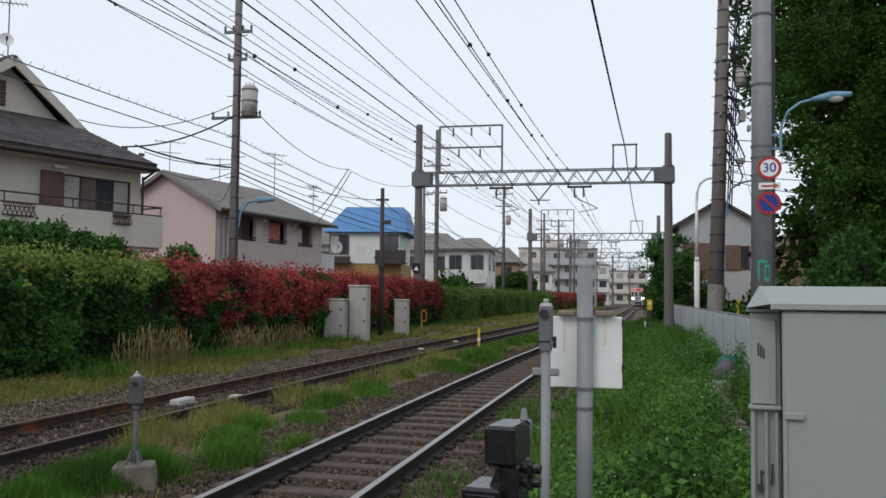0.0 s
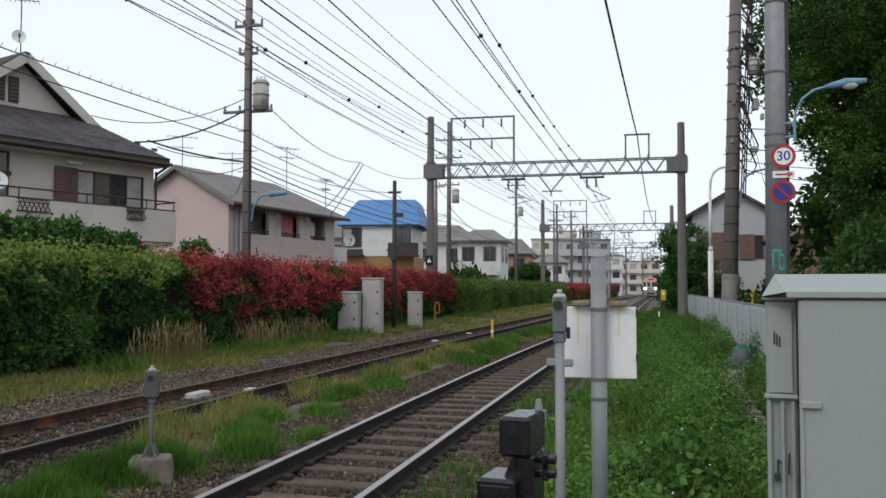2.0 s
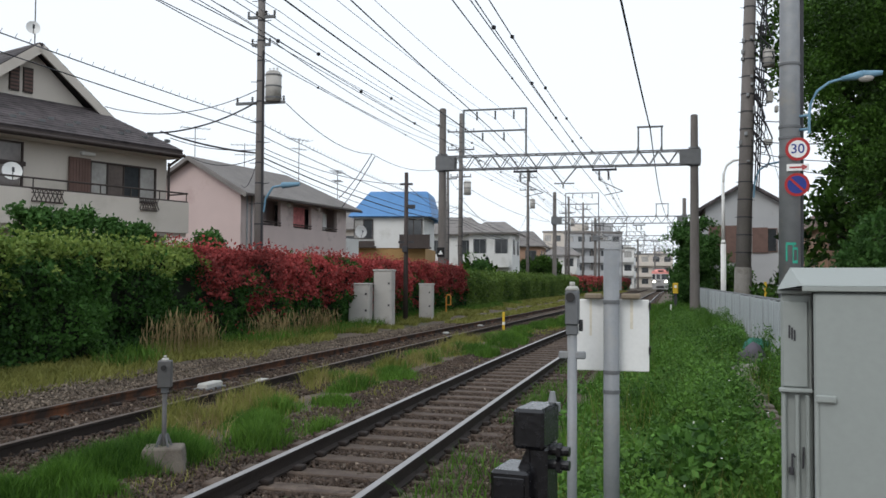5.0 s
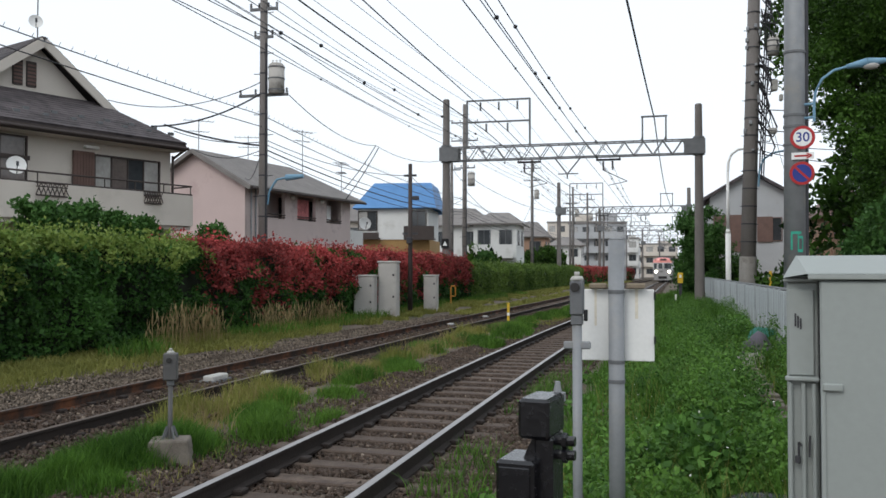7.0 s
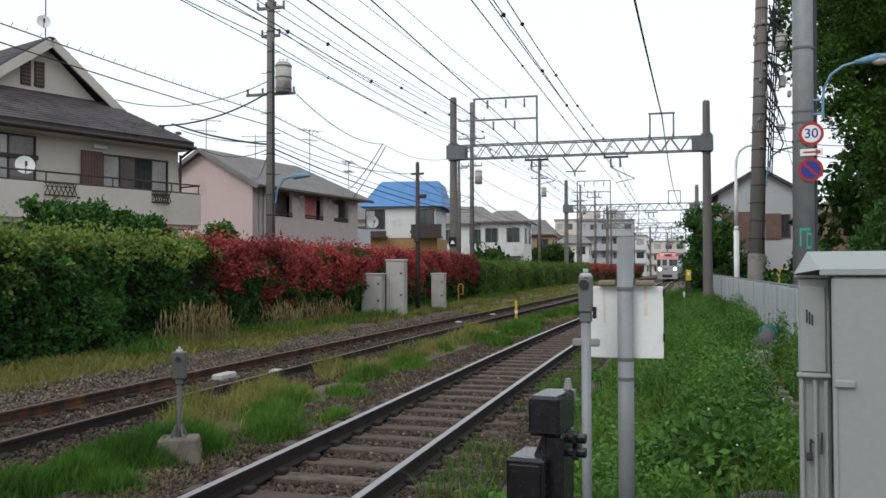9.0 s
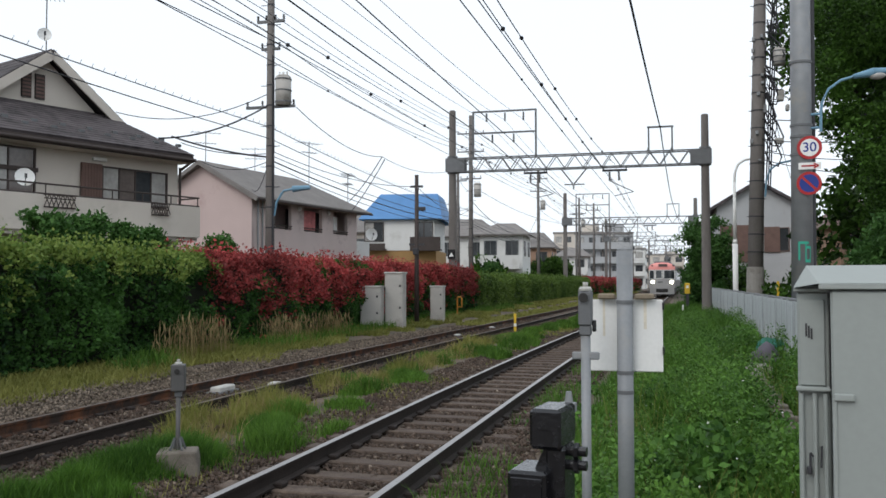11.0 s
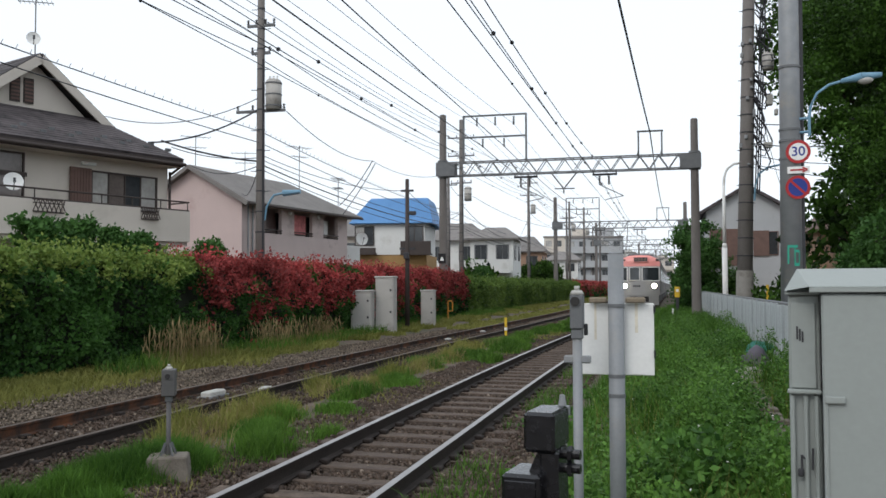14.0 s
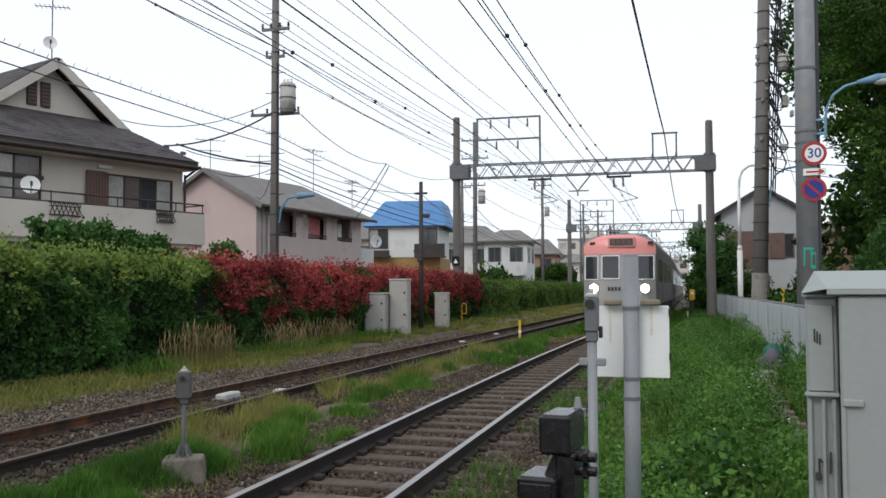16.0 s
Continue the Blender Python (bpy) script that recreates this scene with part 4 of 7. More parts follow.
    for nm, bx in (("balcony_end", (-0.08, 0.05, -0.93, 0, Z0, Z1)), ("balcony_floor", (-11, 0.05, -0.93, 0, Z0 - 0.12, Z0 + 0.02))):
        bm = BM()
        box(bm, *bx)
        part(nm, bm, M["stucco"], h)
    bm = BM()
    bar(bm, (-11, -0.99, 4.22), (0.05, -0.99, 4.22), 0.025, 6)
    for i in range(12):
        bar(bm, (-11 + i, -0.99, 3.9), (-11 + i, -0.99, 4.22), 0.018, 5)
    bar(bm, (0.05, -0.99, 4.22), (0.05, 0, 4.22), 0.025, 6)
    bar(bm, (-11, -0.99, 3.95), (0.05, -0.99, 3.95), 0.03, 6)
    part("handrail", bm, M["wood_dark"], bal, "dark metal handrail")
    for a, b in gaps:
        bm = BM()
        for k in range(7):
            x = a + (b - a) * (k + 0.5) / 7
            flat(bm, (x - 0.06, -1.1, Z0 + 0.64), (x + 0.08, -1.1, 3.95), 0.02, 0.02)
            flat(bm, (x + 0.08, -1.12, Z0 + 0.64), (x - 0.06, -1.12, 3.95), 0.02, 0.02)
        bar(bm, (a, -1.1, Z0 + 0.62), (b, -1.1, Z0 + 0.62), 0.02, 6)
        bar(bm, (a, -1.1, Z0 + 0.85), (b, -1.1, Z0 + 0.85), 0.015, 6)
        part("grille", bm, M["wood_dark"], bal, "dark bowed grille")
    # ground floor openings
    for x in (-9.5, -5.5, -2.4):
        window_unit(h, x, x + 1.8, 0.5, 2.4, 0, 2)
    # chimney pipe
    bm = BM()
    bar(bm, (-4.9, 5.0, 7.2), (-4.9, 5.0, 9.2), 0.12, 10)
    part("chimney_pipe", bm, M["dark_steel"], h)
    return h


build_house_slate()
dish("satellite_dish", "white round satellite dish on the balcony rail", (-16.47, 19.6, 4.35), 0.25, (0.75, -0.66, 0.25))
dish("satellite_dish", "pale satellite dish on a mast above the slate roof", (-18.0, 22.15, 8.95), 0.2, (0.7, -0.7, 0.15))


def build_roof_mast():
    a = tv_antenna((-18.05, 22.3, 8.7), 2.0, 30, 8)
    return a


build_roof_mast()


def build_house_mauve():
    h = thing("house", "two-storey mauve and pink house with grey gabled roof", "house", pose(-18.4, 36.6, 0, 0, 0, 80.7))
    L, Wd, ZE, ZP, X0 = 9.4, 5.5, 5.6, 7.2, -0.2
    holes = ((1.0, 3.0), (4.1, 5.8), (6.9, 8.4))
    bm = pierced(X0, L, -0.3, ZE, 0.0, 0.18, [(a, b, 4.12, 5.35) for a, b in holes])
    part("wall", bm, M["stucco_mauve"], h, "mauve-grey stucco")
    for nm, bx in (("end_wall", (L - 0.18, L, 0.18, Wd, -0.3, ZE)), ("inner_wall", (0.18, L - 0.18, 1.2, 1.35, -0.3, ZE)), ("loggia_floor", (0.18, L - 0.18, 0.18, 1.2, 3.9, 4.0))):
        bm = BM()
        box(bm, *bx)
        part(nm, bm, M["stucco_mauve"], h)
    bm = BM()
    pts = [(0, -0.3), (Wd, -0.3), (Wd, ZE), (Wd / 2, ZP - 0.1), (0, ZE)]
    a = [bm.verts.new((X0 - 0.003, y, z)) for y, z in pts]
    b = [bm.verts.new((X0 + 0.17, y, z)) for y, z in pts]
    bm.faces.new(a)
    bm.faces.new(b[::-1])
    for i in range(5):
        bm.faces.new((a[i], b[i], b[(i + 1) % 5], a[(i + 1) % 5]))
    bmesh.ops.recalc_face_normals(bm, faces=bm.faces)
    part("gable_wall", bm, M["stucco_pink"], h, "pale pink stucco")
    for s in (0, 1):
        y0 = -0.55 if s == 0 else Wd + 0.55
        slope_roof(h, ((X0 - 0.35, y0, ZE - 0.22), (L + 0.7, y0, ZE - 0.22), (L - 1.8, Wd / 2, ZP), (X0 - 0.35, Wd / 2, ZP)), M["roof_grey"], 0.12, 20)
    slope_roof(h, ((L + 0.7, -0.55, ZE - 0.22), (L + 0.7, Wd + 0.55, ZE - 0.22), (L - 1.8, Wd / 2 + 0.02, ZP), (L - 1.8, Wd / 2 - 0.02, ZP)), M["roof_grey"], 0.12, 20)
    bm = BM()
    flat(bm, (X0 - 0.37, -0.55, ZE - 0.3), (X0 - 0.37, Wd / 2, ZP - 0.06), 0.05, 0.16)
    flat(bm, (X0 - 0.37, Wd + 0.55, ZE - 0.3), (X0 - 0.37, Wd / 2, ZP - 0.06), 0.05, 0.16)
    part("barge_board", bm, M["roof_grey"], h, "grey barge board")
    bm = BM()
    bar(bm, (X0 - 0.3, -0.6, ZE - 0.26), (L + 0.7, -0.6, ZE - 0.26), 0.055, 8)
    part("gutter", bm, M["wood_dark"], h)
    for x in (X0 + 0.4, X0 + 0.75):
        bm = BM()
        bar(bm, (x, -0.06, 0), (x, -0.06, ZE - 0.2), 0.04, 8)
        part("downpipe", bm, M["galv"], h, "pale downpipe")
    for i, (a, b) in enumerate(holes):
        window_unit(h, a + 0.15, b - 0.1, 4.15, 5.3, 1.2, 2, "glass")
        bm = BM()
        bar(bm, (a, -0.02, 4.3), (b, -0.02, 4.3), 0.03, 6)
        bar(bm, (a, -0.02, 4.18), (b, -0.02, 4.18), 0.02, 6)
        part("handrail", bm, M["wood_dark"], h)
        if i == 1:
            bm = BM()
            cols = [[bm.verts.new((a + 0.1 + 0.075 * k, 0.25 + 0.03 * (k % 2), z)) for z in (4.25, 5.2)] for k in range(19)]
            for p, q in zip(cols, cols[1:]):
                bm.faces.new((p[0], q[0], q[1], p[1]))
            part("curtain", bm, M["curtain_red"], h, "red patterned curtain")
        if i == 2:
            bm = BM()
            box(bm, a + 0.7, a + 1.1, 0.4, 0.45, 4.3, 5.1)
            part("hung_laundry", bm, M["white"], h, "pale laundry hanging inside")
    for x in (3.6, 6.35):
        bm = BM()
        bmesh.ops.create_uvsphere(bm, u_segments=12, v_segments=8, radius=0.11, matrix=Matrix.Translation((x, -0.08, 5.2)))
        part("wall_lamp", bm, M["white"], h, "round white wall lamp")
    bm = BM()
    box(bm, L + 0.0, L + 2.2, 0.4, 4.0, -0.3, 3.9)
    part("annex", bm, M["stucco_white"], h, "pale annex")
    return h


build_house_mauve()
for p, hh, yw in (((-20.6, 41.0, 7.0), 1.5, 20), ((-18.7, 43.5, 6.5), 2.6, 60), ((-17.3, 45.6, 6.0), 1.6, 100), ((-21.4, 37.5, 7.2), 1.6, 40)):
    tv_antenna(p, hh, yw, 6)
dish("satellite_dish", "small white satellite dish on the mauve house annex", (-16.3, 46.6, 4.25), 0.36, (0.7, -0.7, 0.1))


def build_house_blue():
    h = thing("house", "white house with bright blue mansard roof and brown balconies", "house", pose(-19.9, 55.6, 0, 0, 0, 8))
    bm = BM()
    box(bm, 0, 4.7, 0, 6, 3.7, 5.85)
    part("upper_wall", bm, M["stucco_white"], h, "white stucco")
    bm = BM()
    box(bm, -0.2, 4.8, 0.05, 6, -0.3, 3.7)
    part("lower_wall", bm, M["ochre"], h, "ochre board cladding")
    b0, t0 = (-0.3, 5.2, -0.35, 6.3), (0.9, 4.75, 1.1, 5.0)
    ZE, ZT = 5.75, 7.5
    eave = [(b0[0], b0[2]), (b0[1], b0[2]), (b0[1], b0[3]), (b0[0], b0[3])]
    top = [(t0[0], t0[2]), (t0[1], t0[2]), (t0[1], t0[3]), (t0[0], t0[3])]
    for i in range(4):
        j = (i + 1) % 4
        slope_roof(h, ((*eave[i], ZE), (*eave[j], ZE), (*top[j], ZT), (*top[i], ZT)), M["roof_blue"], 0.1, 8)
    bm = BM()
    box(bm, t0[0], t0[1], t0[2], t0[3], ZT - 0.05, ZT + 0.06)
    part("roof_cap", bm, M["roof_blue"], h)
    window_unit(h, 0.0, 1.3, 4.3, 5.6, -0.01, 2, ["glass_pale", "glass"])
    window_unit(h, 3.4, 4.6, 4.2, 5.6, -0.01, 2, "glass")
    bm = BM()
    box(bm, 3.2, 5.2, -0.9, -0.82, 3.75, 4.55)
    box(bm, 3.2, 5.2, -0.9, 0, 3.65, 3.75)
    part("balcony", bm, M["wood_dark"], h, "brown balcony")
    bm = BM()
    box(bm, -0.2, 1.5, -0.6, -0.54, 3.8, 4.15)
    box(bm, -0.2, 1.5, -0.6, 0, 3.7, 3.8)
    part("balcony", bm, M["wood_dark"], h, "brown balcony")
    return h


build_house_blue()


def town_house(x, y, w, d, ze, zr, wall, roof, yaw=0.0, storeys=2, cols=3, flat_roof=False, label="", cat="house", balc=True):
    h = thing("house" if storeys < 3 else "apartment_building", label, cat, pose(x, y, 0, 0, 0, yaw))
    bm = BM()
    box(bm, 0, w, 0, d, -0.3, ze)
    part("wall", bm, M[wall], h)
    if flat_roof:
        bm = BM()
        box(bm, -0.15, w + 0.15, -0.15, d + 0.15, ze, ze + 0.35)
        part("parapet", bm, M[roof], h)
        bm = BM()
        box(bm, w * 0.55, w * 0.85, d * 0.3, d * 0.7, ze + 0.35, zr)
        part("stair_head", bm, M[wall], h)
    else:
        slope_roof(h, ((-0.5, -0.5, ze - 0.1), (w + 0.5, -0.5, ze - 0.1), (w * 0.72, d / 2, zr), (w * 0.28, d / 2, zr)), M[roof], 0.14, 8)
        slope_roof(h, ((w + 0.5, -0.5, ze - 0.1), (w + 0.5, d + 0.5, ze - 0.1), (w * 0.72, d / 2 + 0.02, zr), (w * 0.72, d / 2, zr)), M[roof], 0.14, 8)
        slope_roof(h, ((-0.5, -0.5, ze - 0.1), (-0.5, d + 0.5, ze - 0.1), (w * 0.28, d / 2 + 0.02, zr), (w * 0.28, d / 2, zr)), M[roof], 0.14, 8)
    fh = ze / storeys
    for s in range(storeys):
        for c in range(cols):
            cw = w / cols
            x0, x1 = c * cw + cw * 0.2, (c + 1) * cw - cw * 0.2
            window_unit(h, x0, x1, s * fh + fh * 0.3, s * fh + fh * 0.8, 0, 2, "glass" if (s + c) % 3 else "glass_pale", "steel")
        if balc and s:
            bm = BM()
            box(bm, w * 0.05, w * 0.95, -1.0, -0.9, s * fh, s * fh + 1.0)
            box(bm, w * 0.05, w * 0.95, -1.0, 0, s * fh - 0.12, s * fh)
            part("balcony", bm, M[wall], h)
        # windows on the flank facing the line
        n2 = max(int(d / 3), 1)
        for c in range(n2):
            bm = BM()
            y0 = d * (c + 0.25) / n2
            box(bm, w - 0.02, w + 0.04, y0, y0 + min(1.4, d / n2 * 0.5), s * fh + fh * 0.35, s * fh + fh * 0.8)
            part("side_window", bm, M["glass"], h)
    return h


town_house(-20.2, 74, 5.2, 7, 5.6, 7.2, "stucco_white", "roof_grey", 4, 2, 2, label="white two-storey house with grey tiled roof")
town_house(-15.6, 72, 3.6, 6, 5.6, 6.6, "stucco_white", "roof_grey", 3, 2, 2, label="small white house with grey roof behind hedge")
town_house(-24, 92, 7, 8, 6.0, 7.8, "stucco", "roof_grey", 6, 2, 2, label="beige house with grey hipped roof")
town_house(-17.8, 100, 4.4, 8, 5.6, 7.4, "stucco_tan", "roof_grey", 3, 2, 2, label="tan-fronted house with grey hipped roof")
town_house(-28, 118, 9, 9, 7.0, 8.8, "stucco_white", "roof", 8, 2, 3, label="pale house with dark roof in the distance")
town_house(-16.4, 128, 4.5, 8, 5.4, 6.6, "stucco_white", "roof_grey", 2, 2, 2, label="white house with grey roof far down the line")
town_house(-16.0, 150, 9.5, 12, 9.6, 11.6, "stucco_grey", "roof_grey", 3, 4, 5, True, "pale grey four-storey apartment block with open balconies", "apartment building")
town_house(-22.5, 172, 9.5, 12, 11.0, 12.8, "stucco", "concrete", 2, 4, 5, True, "beige flat-roofed apartment block with balconies", "apartment building")
town_house(-11.6, 205, 5.5, 14, 9.0, 10.0, "stucco_white", "concrete", 0, 3, 2, True, "white flat-roofed block beside the distant line", "apartment building")
town_house(-36, 165, 12, 12, 8.5, 10.5, "stucco", "roof_grey", 6, 3, 3, True, "beige apartment block far behind the houses", "apartment building")
town_house(-44, 120, 9, 9, 6.2, 8.2, "stucco_white", "roof", 10, 2, 3, label="white house with dark roof on a back street")
town_house(-30, 72, 8, 8, 6.0, 8.0, "stucco", "roof_grey", 8, 2, 3, label="beige house with grey roof on a back street")
town_house(-9, 250, 12, 14, 9.0, 10.0, "stucco", "concrete", 0, 3, 4, True, "grey-beige block closing the view down the line", "apartment building")
town_house(12, 235, 12, 14, 10.0, 11.0, "stucco", "concrete", -4, 3, 4, True, "beige block beyond the bend of the line", "apartment building")


def build_house_east():
    h = thing("house", "grey-white house with brown cladding beyond the fence", "house", pose(2.9, 62.5, 0))
    bm = BM()
    W_, ze, zp = 5.2, 6.7, 8.2
    pts = [(0, -0.3), (W_, -0.3), (W_, ze), (W_ / 2, zp), (0, ze)]
    a = [bm.verts.new((x, 0, z)) for x, z in pts]
    b = [bm.verts.new((x, 8, z)) for x, z in pts]
    bm.faces.new(a)
    bm.faces.new(b[::-1])
    for i in range(5):
        bm.faces.new((a[i], b[i], b[(i + 1) % 5], a[(i + 1) % 5]))
    bmesh.ops.recalc_face_normals(bm, faces=bm.faces)
    part("wall", bm, M["stucco_grey"], h)
    for sx in (-1, 1):
        slope_roof(h, ((W_ / 2 + sx * 3.1, -0.5, ze - 0.25), (W_ / 2 + sx * 3.1, 8.5, ze - 0.25), (W_ / 2, 8.5, zp + 0.1), (W_ / 2, -0.5, zp + 0.1)), M["roof"], 0.18, 8)
    bm = BM()
    box(bm, 0.2, 2.6, -0.08, 0.0, 2.9, 5.4)
    part("brown_cladding", bm, M["wood_brown"], h, "brown board cladding")
    window_unit(h, 3.2, 4.6, 3.6, 5.2, -0.01, 2, "glass", "wood_brown")
    bm = BM()
    box(bm, 3.0, 4.0, -0.12, -0.06, 3.55, 5.25, 0.01)
    part("shutter", bm, M["wood_brown"], h, "closed brown shutter")
    window_unit(h, 1.2, 2.6, 0.5, 1.8, -0.01, 2)
    return h


build_house_east()
town_house(8.3, 52, 6, 6, 4.6, 6.2, "stucco_tan", "wood_brown", 4, 2, 2, label="brown-roofed house among the trees beyond the fence")


# ---------------------------------------------------------------- utility poles
def crossarm(bm, z, half, ang=0.0, x=0.0, y=0.0):
    c, s = math.cos(radians(ang)), math.sin(radians(ang))
    flat(bm, (x - half * c, y - half * s, z), (x + half * c, y + half * s, z), 0.08, 0.08)


def transformer(parent, x, y, z, r=0.24, h=0.85):
    bm = BM()
    bar(bm, (x, y, z), (x, y, z + h), r, 20)
    bar(bm, (x, y, z + h), (x, y, z + h + 0.06), r, 20, r * 0.75)
    t = part("transformer", bm, M["relay"], parent, "grey cylindrical transformer", True)
    for zz in (z + 0.08, z + h * 0.5, z + h - 0.08):
        bm = BM()
        bar(bm, (x, y, zz), (x, y, zz + 0.04), r + 0.015, 20)
        part("band", bm, M["steel"], t)
    for k in range(3):
        bm = BM()
        insulator(bm, (x - 0.12 + 0.12 * k, y, z + h + 0.04), 3, 0.045, 0.05, True)
        part("bushing", bm, M["white"], t)


def utility_pole(x, y, top, r, label, arms=((9.5, 0.7), (8.6, 0.6), (6.9, 0.4)), tr=None, lean=0.0, lamp=None, steps=True):
    p = thing("utility_pole", label, "utility pole", pose(x, y, 0, 0, lean, 0), group="utility poles")
    bm = BM()
    bar(bm, (0, 0, -0.4), (0, 0, top), r, 18, r * 0.68)
    s = part("shaft", bm, M["pole"], p, "weathered concrete shaft", True)
    for z in np.arange(2.6, top - 0.3, 0.62):
        bm = BM()
        bar(bm, (0, 0, z), (0, 0, z + 0.04), r * 1.05 * (1 - 0.3 * z / top), 14)
        part("band", bm, M["dark_steel"], s)
        if steps:
            bm = BM()
            sg = 1 if int(z / 0.62) % 2 else -1
            bar(bm, (0, 0, z), (sg * 0.32, 0, z + 0.02), 0.012, 5)
            part("step_bolt", bm, M["dark_steel"], s)
    for z, half in arms:
        bm = BM()
        crossarm(bm, z, half)
        a = part("crossarm", bm, M["steel"], p)
        for k in (-1, -0.35, 0.35, 1):
            bm = BM()
            insulator(bm, (k * half * 0.95, 0, z + 0.05), 3, 0.05, 0.05, True)
            part("insulator", bm, M["housing"], a)
    if tr:
        transformer(p, *tr)
    bm = BM()
    bar(bm, (r * 0.75, -0.06, 0.3), (r * 0.75, -0.06, top * 0.72), 0.035, 6)
    part("riser_cable", bm, M["wire"], s)
    if lamp:
        lx, lz = lamp
        bm = BM()
        sg = 1 if lx > 0 else -1
        tube(bm, [(sg * r, 0, lz - 0.75), (sg * (r + 0.06), 0, lz - 0.35), (sg * (r + 0.22), 0, lz - 0.1), (lx * 0.6, 0, lz), (lx, 0, lz + 0.05)], 0.035, 8)
        l = part("lamp_arm", bm, M["lamp_blue"], p, "pale blue curved arm")
        bm = BM()
        bar(bm, (lx, 0, lz + 0.05), (lx + sg * 0.55, 0, lz + 0.08), 0.1, 10, 0.06)
        part("lamp_head", bm, M["lamp_blue"], l)
    return p


utility_pole(-11.8, 24.5, 11.8, 0.15, "weathered concrete utility pole with transformer behind the hedge", ((9.55, 0.45), (8.7, 0.3), (6.92, 0.8)), (0.42, 0.0, 6.95), 0.0, (0.75, 4.35))
utility_pole(-12.85, 56.6, 12.6, 0.17, "concrete utility pole with crossarms beside the gantry", ((11.4, 0.9), (10.2, 0.9), (8.4, 0.7)), (0.45, 0, 7.2))
utility_pole(-12.6, 85.0, 12.4, 0.17, "concrete utility pole with crossarms down the line", ((11.6, 0.9), (10.4, 0.8)), (0.45, 0, 8.6))
for yy, xx in ((104, -10.6), (112, -9.6), (118, -12.4), (138, -9.4), (150, -11.4), (166, -9.2), (182, -10.2), (200, -8.6), (140, 3.6), (172, 4.6), (210, 5.8)):
    utility_pole(xx, yy, 11.5, 0.17, "concrete utility pole far down the line", ((10.6, 0.9), (9.6, 0.8)), (0.45, 0, 8.0), steps=False)
utility_pole(-16.0, 66.0, 10.4, 0.15, "slim utility pole between the houses", ((9.4, 0.7),), steps=False)


def build_thin_pole():
    p = thing("signal_pole", "slim dark pole with a small box before the red hedge", "signal pole", pose(-9.6, 32.8, 0))
    bm = BM()
    bar(bm, (0, 0, -0.3), (0, 0, 5.75), 0.1, 12, 0.075)
    part("shaft", bm, M["wood_dark"], p, "", True)
    bm = BM()
    crossarm(bm, 3.05, 0.3)
    box(bm, -0.1, 0.1, -0.2, -0.08, 2.65, 2.9, 0.02)
    part("junction_box", bm, M["dark_steel"], p)
    bm = BM()
    box(bm, 0.0, 0.35, -0.06, 0.06, 4.35, 4.5, 0.02)
    part("bracket", bm, M["dark_steel"], p)
    bm = BM()
    crossarm(bm, 5.3, 0.25)
    part("crossarm", bm, M["dark_steel"], p)


build_thin_pole()


def build_pole_a():
    """The crowded pole behind the fence."""
    p = utility_pole(2.72, 32.6, 13.5, 0.28, "stout concrete utility pole crowded with cables and boxes", (), (0.66, -0.1, 9.15, 0.2, 0.55), 1.7, None)
    bm = BM()
    bar(bm, (0, 0, 0.6), (0, 0, 2.1), 0.292, 18)
    part("guard_sleeve", bm, M["concrete"], p, "pale guard sleeve")
    for x, z, w, hh in ((0.62, 7.9, 0.22, 0.38), (0.9, 7.55, 0.12, 0.22), (0.55, 6.4, 0.3, 0.2)):
        bm = BM()
        box(bm, x, x + w, -0.2, 0.05, z, z + hh, 0.03)
        part("junction_box", bm, M["dirty_white"], p, "pale junction box")
    q = random.Random(3)
    for k in range(18):
        bm = BM()
        z0, dz, w = q.uniform(6.6, 13.0), q.uniform(0.5, 1.5), q.uniform(0.15, 0.6)
        yy = q.uniform(-0.3, -0.1)
        pts = [(0.2, yy, z0), (0.25 + 0.6 * w, yy - 0.05, z0 - 0.35 * dz), (0.25 + w, yy - 0.05, z0 - 0.75 * dz), (0.25 + 0.8 * w, yy - 0.05, z0 - dz), (0.25 + 0.35 * w, yy, z0 - 0.95 * dz), (0.24, yy, z0 - 0.6 * dz)]
        tube(bm, pts, q.choice((0.016, 0.022, 0.03)), 5)
        part("looped_cable", bm, M["wire"], p)
    for k in range(14):
        bm = BM()
        z0, a = q.uniform(5.2, 12.8), q.uniform(-2.6, -0.5)
        box(bm, 0.26 * math.cos(a) - 0.05, 0.26 * math.cos(a) + 0.05, 0.26 * math.sin(a) - 0.05, 0.26 * math.sin(a) + 0.05, z0, z0 + q.uniform(0.06, 0.2), 0.015)
        part("cable_clamp", bm, M["galv"], p)
    for k in range(3):
        bm = BM()
        bar(bm, (0.3 + 0.07 * k, -0.1, 4.8), (0.42 + 0.07 * k, -0.1, 11.8), 0.025, 5)
        part("riser_cable", bm, M["wire"], p)
    bm = BM()
    tube(bm, [(0.28, -0.1, 4.55), (0.3, -0.1, 5.1), (0.42, -0.1, 5.5), (0.7, -0.1, 5.72), (1.3, -0.1, 5.85)], 0.035, 8)
    bar(bm, (1.3, -0.1, 5.85), (1.75, -0.1, 5.85), 0.09, 8, 0.06)
    part("lamp_arm", bm, M["lamp_blue"], p, "pale blue lamp arm")
    return p


build_pole_a()


def disc(bm, x, y, z, r, mi=0, t=0.006):
    bar(bm, (x, y, z), (x, y - t, z), r, 40, None, mi)
    return bm


